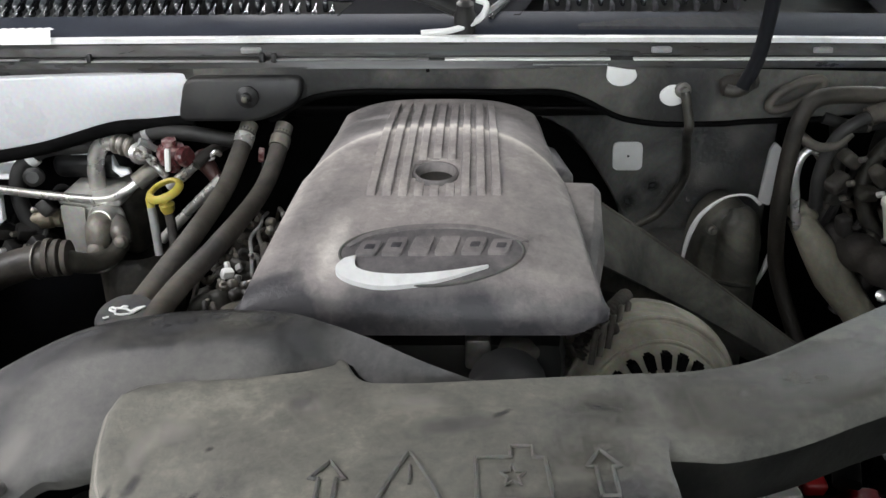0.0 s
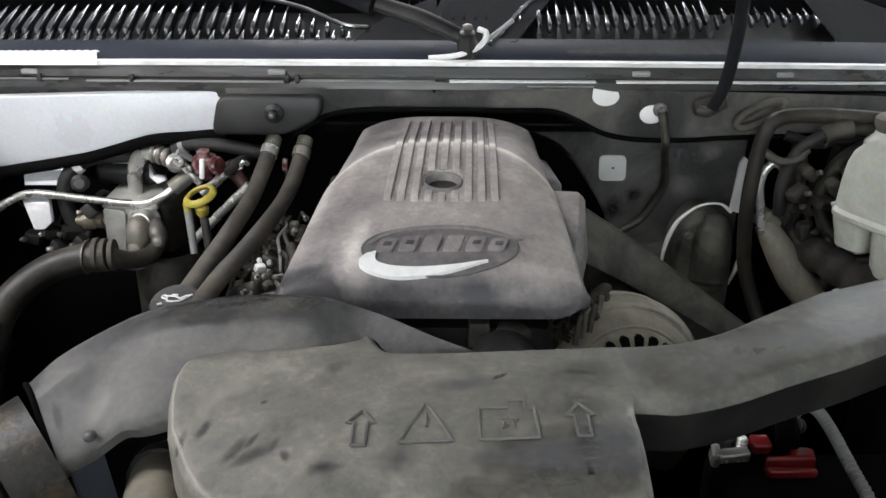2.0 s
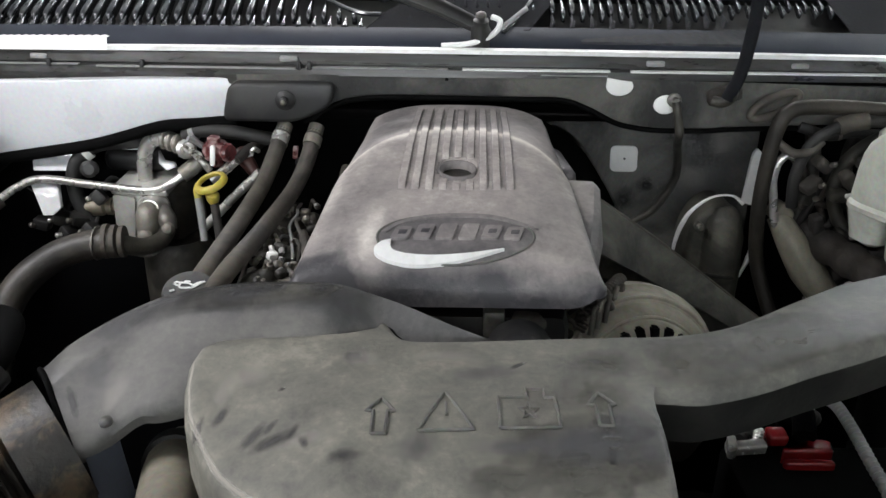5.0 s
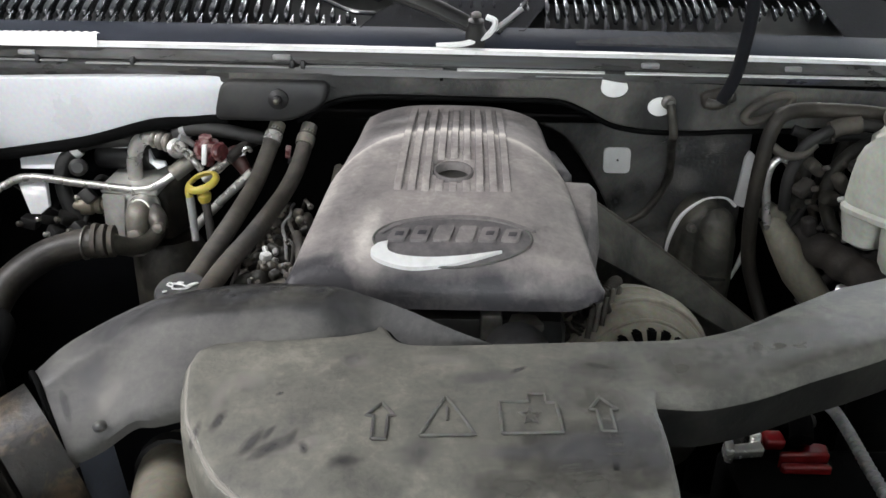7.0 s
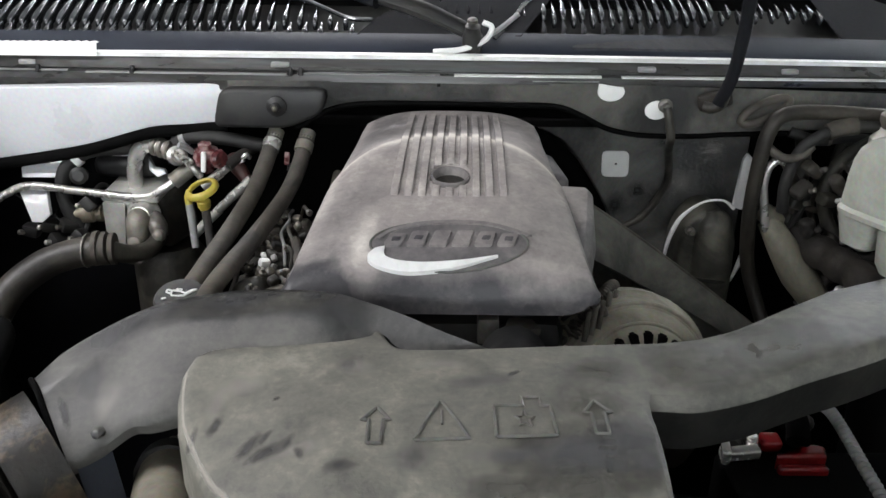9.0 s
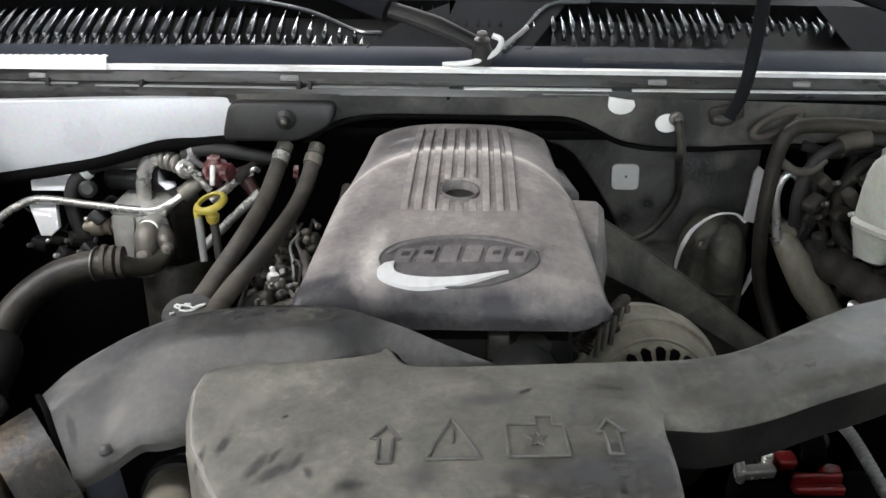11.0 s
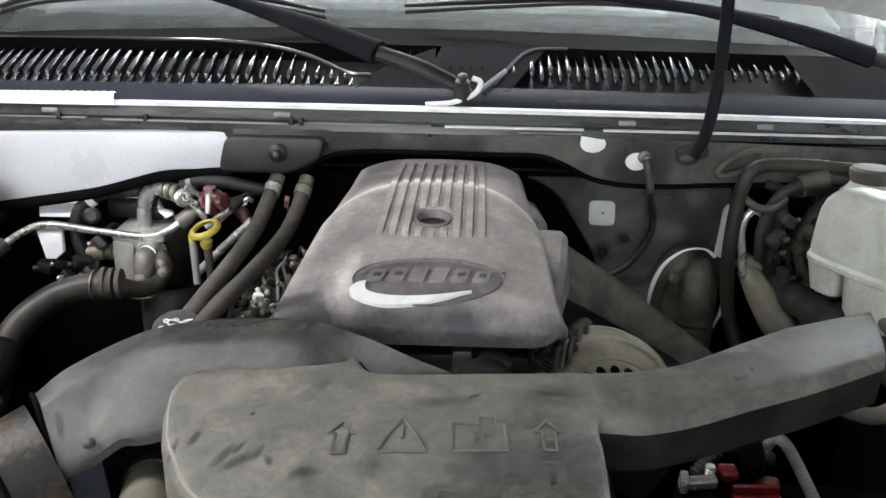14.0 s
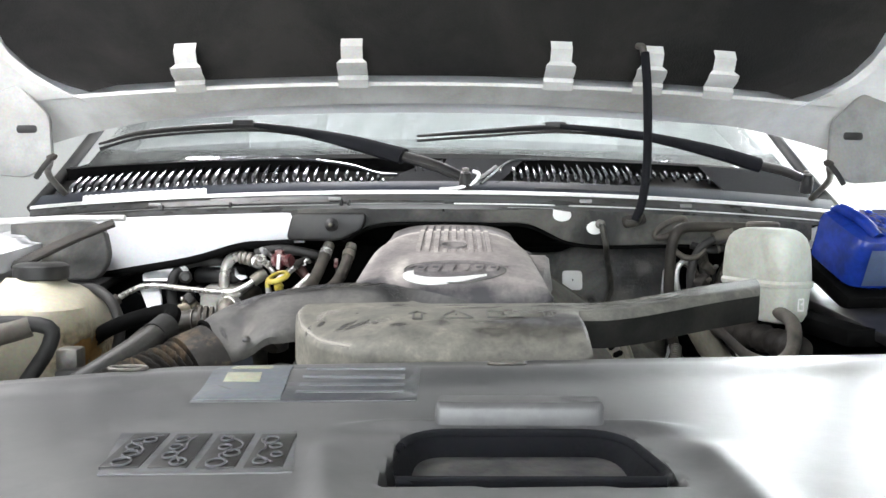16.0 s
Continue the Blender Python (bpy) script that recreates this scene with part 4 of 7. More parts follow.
def cover_uv(x, y):
    """The cover's own coordinates over a place in the plan."""
    lo, hi = 0.0, 10.0
    side = x - CX - cover_yaw(y)
    for _ in range(22):
        v = (lo + hi) / 2
        u = max(-1, min(1, side / ramp_of(COVER_W, v)))
        if cover_point(u, v).y < y:
            lo = v
        else:
            hi = v
    return max(-1, min(1, side / ramp_of(COVER_W, lo))), lo


def cover_z(x, y):
    """Height of the cover's skin over a place in the plan."""
    return cover_point(*cover_uv(x, y)).z


def spot(u, v, cu, cv, ru, rv):
    return math.exp(-((u - cu) / ru) ** 2 - ((v - cv) / rv) ** 2)


def cover_dust_shade(u, v):
    """Dust lies thick below the ridge; shade on the steep front lip and light on ridge and left edge are painted in
    too.
    """
    d = 0.76 - 0.70 * ease((2.7 - v) / 1.6) + 0.24 * math.exp(-((v - 5.4) / 1.0) ** 2)
    # highlight along the ridge, put into the tone
    d += 0.75 * math.exp(-((v - 6.25) / 0.22) ** 2) * (1 - 0.35 * abs(u))
    d += 0.20 * spot(u, v, 0.0, 4.0, 0.7, 0.7)
    d -= 0.10 * ease((v - 6.6) / 0.5)
    d += 0.50 * spot(u, v, -0.56, 3.0, 0.08, 1.0) + 0.40 * spot(u, v, -0.48, 1.6, 0.07, 0.8)
    d += 0.55 * spot(u, v, 0.58, 1.2, 0.16, 0.55) + 0.30 * spot(u, v, 0.80, 1.7, 0.14, 0.8) + 0.28 * spot(u, v, 0.40, 2.1, 0.10, 0.6)
    d -= 0.55 * ease((-0.58 - u - 0.07 * max(0, v - 1.5)) / 0.07) * ease((3.1 - v) / 0.5)
    d -= 0.10 * spot(u, v, -0.90, 2.4, 0.16, 1.1) + 0.30 * spot(u, v, -0.72, 4.6, 0.22, 0.5) + 0.22 * spot(u, v, 0.35, 1.3, 0.10, 0.9)
    d -= 0.25 * spot(u, v, -0.75, 8.0, 0.2, 0.7) + 0.15 * spot(u, v, 0.7, 4.0, 0.2, 1.0)
    # edges painted lighter, most on the left that catches the light
    d += 0.20 * ease((abs(u) - 0.86) / 0.1) * ease((v - 3.0) / 1.0) * (1.0 if u < 0 else 0.3)
    return d


engine_cover = thing("engine_cover", (0, 0.8, 1.10), "dusty dark grey plastic engine cover with ribs and an oval badge", "engine cover")
rows, dust_shade = [], []
for k in range(181):
    v = k / 18
    row = []
    for j in range(-36, 37):
        u = j / 36
        q = cover_point(u, v)
        d = math.hypot((q.x - HOLE[0]) / 0.021, (q.y - HOLE[1]) / 0.023)
        if d < 1.2 and q.z > 1.14:
            q.z -= 0.022 * max(0.0, min(1.0, (1.12 - d) / 0.22))
        row.append(q)
    left, right = row[0], row[-1]
    fl = 0.010 * ease(v / 2.5)
    low = 1.094 - 0.022 * ease((v - 1.5) / 2) if k < 162 else 1.05
    def skirt(q, side):
        foot = min(low, q.z)
        return [Vector((q.x + side * fl * 0.6, q.y, q.z - min(0.010, 0.35 * (q.z - foot)))), Vector((q.x + side * fl, q.y, 0.5 * (q.z + foot))), Vector((q.x + side * fl, q.y, foot))]

    # side skirts toned darker than the shell's edge
    dust_shade += [cover_dust_shade(-1, v) - 0.25] * 3 + [cover_dust_shade(j / 36, v) for j in range(-36, 37)] + [cover_dust_shade(1, v) - 0.25] * 3
    row = skirt(left, -1)[::-1] + row + skirt(right, 1)
    rows.append(row)
set_dust_shade(part("shell", sheet(B(), rows), M_COVER, engine_cover), dust_shade)
# shoulder on the battery side
bm = B()
sh = [[(0.085, 0.815, 1.150), (0.130, 0.812, 1.153), (0.173, 0.806, 1.153), (0.179, 0.806, 1.148), (0.183, 0.806, 1.105)],
      [(0.085, 0.80, 1.152), (0.130, 0.797, 1.1545), (0.173, 0.791, 1.1545), (0.180, 0.791, 1.148), (0.184, 0.79, 1.105)],
      [(0.09, 0.755, 1.142), (0.13, 0.75, 1.142), (0.166, 0.745, 1.141), (0.175, 0.745, 1.132), (0.179, 0.74, 1.100)],
      [(0.10, 0.70, 1.122), (0.13, 0.695, 1.122), (0.155, 0.69, 1.118), (0.162, 0.69, 1.108), (0.166, 0.69, 1.092)],
      [(0.11, 0.65, 1.100), (0.13, 0.65, 1.100), (0.148, 0.652, 1.094), (0.152, 0.655, 1.088), (0.154, 0.658, 1.080)]]
sheet(bm, [[Vector(q) for q in r] for r in sh])
bmesh.ops.subdivide_edges(bm, edges=bm.edges[:], cuts=3, use_grid_fill=True)
bm.faces.new([bm.verts.new(q) for q in ((0.085, 0.8155, 1.150), (0.130, 0.8125, 1.153), (0.173, 0.8065, 1.153), (0.179, 0.8065, 1.148), (0.183, 0.8065, 1.08), (0.085, 0.8155, 1.08))])
set_dust_shade(part("shoulder", bm, M_COVER, engine_cover), lambda q: 0.45 + 0.30 * ease((q.z - 1.125) / 0.02) - 0.2 * ease((0.70 - q.y) / 0.04))
set_dust_shade(part("rear_corner", box(B(), (0.132, 0.885, 1.125), (0.045, 0.11, 0.07), 0.014, (0, 8, 4), 3), M_COVER, engine_cover), lambda q: 0.22)
# ribs
for k in range(-4, 5):
    spans = [(0.742, 0.980)]
    if abs(k) <= 1:
        spans = [(0.742, 0.765 - 0.004 * (1 - abs(k))), (0.809 + 0.004 * (1 - abs(k)), 0.980)]
    for a, b in spans:
        bm = B()
        rr, dust_shade = [], []
        steps = max(4, int((b - a) / 0.005))
        for i in range(steps + 1):
            y = a + (b - a) * i / steps
            xs = HOLE[0] + cover_yaw(y) + (0.0152 - 0.0012 * (y - 0.742) / 0.25) * k
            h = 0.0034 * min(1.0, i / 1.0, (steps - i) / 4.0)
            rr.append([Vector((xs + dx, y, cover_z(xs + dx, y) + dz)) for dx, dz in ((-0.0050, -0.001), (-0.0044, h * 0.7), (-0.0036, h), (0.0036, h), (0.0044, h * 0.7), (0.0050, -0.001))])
            level = cover_dust_shade(*cover_uv(xs, y))
            # shadow lines painted on the rib flanks, stronger on the left
            dust_shade += [level - 0.75, level - 0.25, level + 0.08, level + 0.08, level - 0.05, level - 0.45]
        set_dust_shade(part("rib", sheet(bm, rr), M_COVER, engine_cover), dust_shade)
hz = cover_z(*HOLE)
hole_up = Vector((0, -0.16, 1)).normalized()
# floor of the recess coloured darker to hold the shade inside
part("bolt_well", lathe(B(), Vector((HOLE[0], HOLE[1], hz - 0.010)), hole_up, [(0, 0.002), (0.0005, 0.0195), (0.0010, 0.0198)], 28), M_GRIME, engine_cover, "round bolt recess, its shade put into the colour")
set_dust_shade(part("well_rim", lathe(B(), Vector((HOLE[0], HOLE[1], hz - 0.014)), hole_up, [(0.0, 0.0185), (0.0125, 0.0195), (0.0150, 0.0205), (0.0150, 0.0225), (0.010, 0.0235), (0, 0.024)], 32), M_COVER, engine_cover), lambda q: 0.62)
# badge: an oval line, slanted blocks and a bright crescent
oval_edge = [Vector((0.010 + 0.081 * math.cos(a) + 0.004 * math.sin(a), 0.6608 + 0.0340 * math.sin(a))) for a in [2 * math.pi * k / 60 for k in range(60)]]
bm = B()
rings = [[bm.verts.new((q.x, q.y, cover_z(q.x, q.y) + h)) for q in [Vector((0.010, 0.6608)).lerp(p, f) for p in oval_edge]] for f, h in ((1.0, -0.001), (0.99, 0.0009), (0.9, 0.0010), (0.7, 0.0010), (0.5, 0.0010), (0.25, 0.0010), (0.03, 0.0010))]
for a, b in zip(rings, rings[1:]):
    for k in range(60):
        bm.faces.new((a[k], a[(k + 1) % 60], b[(k + 1) % 60], b[k]))
bm.faces.new(rings[-1])
badge = set_dust_shade(part("badge", bm, M_COVER, engine_cover, "oval relief badge with a bright metal crescent"), lambda q: 0.40)


def relief(name, inner, outer, height, material, label=""):
    bm = B()
    rr = []
    for (xa, ya), (xb, yb) in zip(inner, outer):
        za, zb = cover_z(xa, ya), cover_z(xb, yb)
        rr.append([Vector((xa, ya, za - 0.001)), Vector((xa, ya, za + height)), Vector((xb, yb, zb + height)), Vector((xb, yb, zb - 0.001))])
    sheet(bm, rr)
    return part(name, bm, material, badge, label)


def flat_path(points, steps):
    return [(q.x, q.y) for q in smooth_path([(x, y, 0) for x, y in points], steps)]


part("oval_rim", tube(B(), [(q.x, q.y, cover_z(q.x, q.y) + 0.0008) for q in oval_edge + oval_edge[:1]], 0.0014, 8, 1), M_SYMBOL, badge)
set_dust_shade(relief("upper_arc", flat_path([(-0.062, 0.664), (-0.046, 0.677), (-0.012, 0.688), (0.025, 0.690), (0.055, 0.686), (0.090, 0.672)], 6),
       flat_path([(-0.067, 0.665), (-0.048, 0.681), (-0.013, 0.693), (0.026, 0.695), (0.058, 0.690), (0.096, 0.673)], 6), 0.0028, M_COVER), lambda q: 0.62)
relief("crescent", flat_path([(-0.056, 0.652), (-0.0565, 0.645), (-0.053, 0.6385), (-0.038, 0.6345), (-0.010, 0.6335), (0.026, 0.6365), (0.058, 0.6418)], 6),
       flat_path([(-0.066, 0.649), (-0.0725, 0.641), (-0.069, 0.633), (-0.053, 0.6268), (-0.026, 0.6242), (0.020, 0.6295), (0.059, 0.6413)], 6), 0.0042, M_CHROME, "bright metal crescent")
for k in range(6):
    # slanted raised blocks between the arc and the crescent, most with a thin plate painted dark like a shaded slot
    x0 = -0.054 + 0.0232 * k
    low, high = 0.6535 + 0.0004 * k, (0.671, 0.6755, 0.677, 0.677, 0.6755, 0.673)[k]
    pts = [(x0 - 0.004, low), (x0 + 0.0140, low), (x0 + 0.0205, high), (x0 + 0.003, high)]
    over = lambda x, y, h: Vector((x, y, cover_z(x, y) + h))
    set_dust_shade(part("relief_block", plate(B(), rounded(pts, 0.003, 2), 0.0038, 0.005, 0.0007, over, 3), M_COVER, badge), lambda q: 0.60)
    if k not in (2, 3):
        mid = (low + high) / 2
        slot = [(x0 + 0.004, mid - 0.003), (x0 + 0.0125, mid - 0.003), (x0 + 0.0145, mid + 0.003), (x0 + 0.006, mid + 0.003)]
        set_dust_shade(part("relief_slot", plate(B(), rounded(slot, 0.001, 2), 0.0042, 0.003, 0.0003, over, 2), M_COVER, badge), lambda q: 0.05)
tagged(badge)

# ---- air intake duct across the front ----
duct = thing("air_intake_duct", (0, 0.4, 1.05), "dusty dark grey plastic air intake duct with raised warning symbols", "air duct")
REAR = [(-0.213, 0.470), (-0.209, 0.490), (-0.196, 0.503), (-0.17, 0.510), (-0.12, 0.516), (-0.085, 0.523), (-0.066, 0.531), (-0.056, 0.537), (-0.051, 0.533), (-0.047, 0.524), (-0.042, 0.513), (-0.036, 0.507), (-0.028, 0.504), (0.0, 0.504), (0.107, 0.513), (0.167, 0.518)]
FRONT = [(-0.213, 0.470), (-0.2095, 0.443), (-0.201, 0.413), (-0.190, 0.393), (-0.178, 0.373), (-0.163, 0.351), (-0.148, 0.336), (-0.130, 0.322), (-0.110, 0.312), (-0.08, 0.305), (0.0, 0.300), (0.10, 0.300), (0.150, 0.302), (0.167, 0.306)]
rear_line = [(-0.213 + 0.38 * (k / 120) ** 1.5, 0) for k in range(121)]
rear_line = [(x, ramp_of(REAR, x)) for x, y in rear_line]
front_line = [(x, ramp_of(FRONT, x)) for x, y in rear_line]
def side_in(y):
    return 0.006 * ease((0.445 - y) / 0.03) + 0.003 * ease((0.40 - y) / 0.09)


right_line = [(0.167 - side_in(y), y) for y in (0.306, 0.33, 0.35, 0.37, 0.39, 0.41, 0.429)]
PANEL_FALL = [(0.28, -0.060), (0.30, -0.036), (0.315, -0.023), (0.335, -0.0125), (0.36, -0.0055), (0.39, -0.001), (0.41, 0.0), (0.60, 0.0)]


def line_distance(line, x, y):
    best = 9.0
    for a, b in zip(line, line[1:]):
        dx, dy = b[0] - a[0], b[1] - a[1]
        t = max(0.0, min(1.0, ((x - a[0]) * dx + (y - a[1]) * dy) / (dx * dx + dy * dy + 1e-12)))
        best = min(best, math.hypot(x - a[0] - t * dx, y - a[1] - t * dy))
    return best


def rolled(d, r):
    return 0.0 if d >= r else r * (1 - math.sqrt(max(0.0, 1 - ((r - d) / r) ** 2)))


def panel_z(x, y, d=None):
    """Height of the panel's skin: level on top, rolled down at the front, the side and the rim."""
    side = ease((-0.07 - x) / 0.13) * max(0.0, min(1.25, (0.49 - y) / 0.09))
    roll = 0.0
    if d is None:
        roll = max(rolled(line_distance(front_line, x, y), 0.012), rolled(line_distance(right_line, x, y), 0.005), rolled(line_distance(rear_line, x, y), 0.012 if x < -0.06 else 0.006))
    return 1.1055 + ramp_smooth(PANEL_FALL, y) - 0.020 * side - roll


columns = [-0.213 + 0.147 * (k / 40) ** 1.8 for k in range(40)] + [-0.066 + 0.002 * k for k in range(20)] + [-0.026 + 0.193 * k / 40 for k in range(41)]
rows = []
for k in range(61):
    f = 0.5 - 0.5 * math.cos(math.pi * k / 60)
    row = []
    for x in columns:
        a, b = ramp_of(FRONT, x), ramp_of(REAR, x)
        y = a + (b - a) * f
        xx = x - side_in(y) * max(0.0, (x - 0.03) / 0.137)
        row.append(Vector((xx, y, panel_z(xx, y))))
    rows.append(row)
drop = Vector((0, 0, -0.045))
rows = [[q + drop for q in rows[0]]] + rows + [[q + drop for q in rows[-1]]]
rows = [row + [row[-1] + Vector((0, 0, -0.03))] for row in rows]
bm = sheet(B(), rows)
bmesh.ops.remove_doubles(bm, verts=bm.verts[:], dist=0.00005)
# tone falls to the right, which paints the light's falloff into the dust
set_dust_shade(part("panel", bm, M_DUCT, duct), lambda q: 0.87 + 0.20 * math.exp(-((q.x + 0.15) / 0.05) ** 2 - ((q.y - 0.46) / 0.04) ** 2) - 0.15 * ease((q.x - 0.05) / 0.1) + (0.25 if q.z < 1.06 else 0.0))
# black tube in place of the shade between panel and elbow
part("rear_gap", tube(B(), [(x, y + 0.001, panel_z(x, y) - 0.001) for x, y in rear_line[40::2] if -0.054 < x < 0.10], 0.0030, 8, 1), M_GAP, duct, "thin dark gap behind the panel")
# the arm that runs to the fender
front_edge = smooth_path([(0.150, 0.4305, 1.1030), (0.165, 0.430, 1.1052), (0.180, 0.429, 1.1054), (0.205, 0.4275, 1.1062), (0.250, 0.438, 1.1100), (0.298, 0.456, 1.1155), (0.361, 0.476, 1.124), (0.440, 0.514, 1.130)], 4)
back_edge = smooth_path([(0.150, 0.5165, 1.1030), (0.165, 0.518, 1.1052), (0.180, 0.5195, 1.1054), (0.203, 0.522, 1.1058), (0.235, 0.528, 1.107), (0.268, 0.541, 1.109), (0.325, 0.573, 1.115), (0.395, 0.609, 1.123)], 4)
back_edge = back_edge[:len(front_edge) - 1] + [Vector((0.478, 0.628, 1.131))]
rows, walls = [], []
for a, b in zip(front_edge, back_edge):
    w = (b - a)
    low = Vector((0, 0, -0.050))
    crown = 0.0035 * ease((a.x - 0.165) / 0.09)
    rows.append([a + Vector((0, 0, -0.013)), a + w * 0.015 + Vector((0, 0, -0.005)), a + w * 0.06 + Vector((0, 0, -0.0005)), a + w * 0.12 + Vector((0, 0, crown * 0.35)), a + w * 0.3 + Vector((0, 0, crown)), a + w * 0.7 + Vector((0, 0, crown)), b - w * 0.06,
                 b - w * 0.01 + Vector((0, 0, -0.006)), b + Vector((0, 0, -0.014))])
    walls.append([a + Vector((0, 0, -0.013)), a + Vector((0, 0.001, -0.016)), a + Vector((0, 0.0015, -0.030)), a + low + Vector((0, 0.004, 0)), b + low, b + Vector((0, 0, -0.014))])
arm_rows = rows
# arm tone drops along x for the same painted falloff
set_dust_shade(part("side_arm", sheet(B(), rows), M_DUCT, duct), lambda q: 0.66 - 0.17 * ease((q.x - 0.16) / 0.06))
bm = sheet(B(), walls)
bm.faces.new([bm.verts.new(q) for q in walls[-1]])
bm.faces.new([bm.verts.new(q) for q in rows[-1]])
part("arm_wall", bm, M_ARMSIDE, duct, "darker clean side wall of the arm, its shade put into the colour")
# the elbow at the throttle
back_line = smooth_path([(-0.348, 0.493, 1.078), (-0.323, 0.520, 1.095), (-0.267, 0.565, 1.112), (-0.203, 0.579, 1.121), (-0.150, 0.578, 1.125), (-0.097, 0.571, 1.1255), (-0.043, 0.548, 1.120), (0.007, 0.522, 1.111), (0.050, 0.510, 1.100)], 6)
elbow_front = smooth_path([(-0.293, 0.418, 1.046), (-0.281, 0.426, 1.049), (-0.264, 0.436, 1.059), (-0.246, 0.439, 1.071), (-0.224, 0.441, 1.073), (-0.15, 0.470, 1.080), (-0.09, 0.480, 1.082), (-0.04, 0.485, 1.082), (0.050, 0.495, 1.075)], 6)
rows = []
for a, b in zip(back_line, elbow_front):
    w = b - a
    low = ease((a.x + 0.085) / 0.04)
    rows.append([a + Vector((0, 0, -0.07)), a + Vector((0, 0.001, -0.008))] + [a + w * t + Vector((0, 0, h * (1 - low) - 0.016 * low * math.sin(math.pi * t))) for t, h in ((0.01, -0.001), (0.03, 0.0022), (0.10, 0.0062), (0.22, 0.0108), (0.34, 0.0132), (0.385, 0.0126), (0.44, 0.0100), (0.62, 0.0078), (0.82, 0.0062), (0.95, 0.0035), (0.985, 0.0012))]
                + [b + Vector((0, 0, -0.004)), b + Vector((0, 0.004, -0.014))])


def elbow_dust_shade(q):
    """The rear slope of the elbow is toned darker than its crown, its shade put into the colour; a wiped mark crosses
    it, and its open end is darker too.
    """
    near = min(back_line, key=lambda e: abs(e.x - q.x))
    slope = ease((q.y - near.y + 0.050 - 0.05 * max(0.0, -0.22 - q.x)) / 0.006) * ease((q.x + 0.315) / 0.07)
    wiped = ease((q.x + 0.226) / 0.006) * ease((-0.176 - q.x) / 0.006) * ease((q.y - 0.522) / 0.008)
    mark = ease((q.x + 0.190) / 0.004) * ease((-0.178 - q.x) / 0.004) * ease((q.y - 0.516) / 0.008)
    end = ease((-0.312 - q.x + 0.4 * (0.46 - q.y)) / 0.012)
    return 0.94 - 0.40 * slope - 0.20 * wiped - 0.25 * mark - 0.26 * end


set_dust_shade(part("elbow", sheet(B(), rows), M_ELBOW, duct, "grey curved elbow behind the panel"), elbow_dust_shade)
part("elbow_lip", tube(B(), [q + Vector((-0.002, -0.002, 0.0)) for q in rows[0][1:]], 0.0024, 8, 2), M_GAP, duct, "black rubber lip at the elbow's end")
part("rivet", lathe(B(), (-0.272, 0.434, 1.064), (0, -0.25, 1), [(0, 0.0055), (0.003, 0.0055), (0.005, 0.0035), (0.0055, 0.001)], 14), M_CAPGREY, duct, "small dull rivet")
part("foot_tab", sheet(B(), [[(-0.29, 0.425, 1.042), (-0.268, 0.442, 1.048)], [(-0.272, 0.405, 0.99), (-0.252, 0.425, 0.99)], [(-0.25, 0.39, 0.95), (-0.238, 0.41, 0.95)]]), M_COWL, duct)
elbow_rows = rows


def on_rows(grid, f, c):
    """f along the rows from 0 to 1, c across them as a column."""
    i = min(int(f * (len(grid) - 1)), len(grid) - 2)
    j = min(int(c), len(grid[0]) - 2)
    p, q = f * (len(grid) - 1) - i, c - j
    a = grid[i][j].lerp(grid[i][j + 1], q)
    b = grid[i + 1][j].lerp(grid[i + 1][j + 1], q)
    return a.lerp(b, p) + Vector((0, 0, 0.0008))


def on_elbow(f, c):
    return on_rows(elbow_rows, f, c)


# olive film on the arm, darkened to hold the weaker light there
for f0, c0, f1, c1 in ((0.0, 1.2, 0.75, 7.2), (0.35, 1.0, 1.0, 7.4), (0.5, 0.8, 1.0, 7.4)):
    patch("stain", lambda a, b, f0=f0, c0=c0, f1=f1, c1=c1: on_rows(arm_rows, f0 + (f1 - f0) * a, c0 + (c1 - c0) * b), M_FILM, duct)
# oil marks and dust, plus dark patches that paint the rear band's shade
for f0, c0, f1, c1, m in ((0.36, 3.2, 0.50, 6.6, M_OIL), (0.44, 3.0, 0.52, 6.0, M_OIL), (0.54, 3.5, 0.64, 5.0, M_DIM), (0.30, 3.0, 0.62, 6.2, M_DIM), (0.46, 2.6, 0.56, 5.5, M_OIL), (0.16, 4.0, 0.24, 7.0, M_DIM), (0.20, 3.4, 0.34, 5.2, M_DIM), (0.10, 6.5, 0.22, 10.0, M_DIM), (0.62, 4.0, 0.74, 7.0, M_DIM), (0.12, 8.5, 0.30, 11.0, M_PALE), (0.70, 6.0, 0.95, 10.5, M_PALE), (0.02, 7.5, 0.10, 10.5, M_OIL), (0.20, 2.2, 0.70, 7.2, M_SILT), (0.34, 2.2, 0.80, 7.0, M_SILT), (0.38, 2.4, 0.54, 7.0, M_OIL), (0.30, 2.2, 0.50, 6.6, M_OIL), (0.56, 2.4, 0.66, 6.4, M_OIL), (0.04, 2.4, 0.34, 6.6, M_DIM)):
    patch("stain", lambda a, b, f0=f0, c0=c0, f1=f1, c1=c1: on_elbow(f0 + (f1 - f0) * a, c0 + (c1 - c0) * b), m, duct)


def duct_patch(cx, cy, length, wide, turn, material):
    c, s = math.cos(radians(turn)), math.sin(radians(turn))

    def at(a, b):
        x = cx + (a - 0.5) * length * c - (b - 0.5) * wide * s
        y = cy + (a - 0.5) * length * s + (b - 0.5) * wide * c
        x = max(-0.211, min(x, 0.1655 - side_in(y)))
        y = max(ramp_of(FRONT, x) + 0.001, min(y, ramp_of(REAR, x) - 0.001))
        return Vector((x, y, panel_z(x, y) + 0.0009))

    patch("stain", at, material, duct, 10, 10)


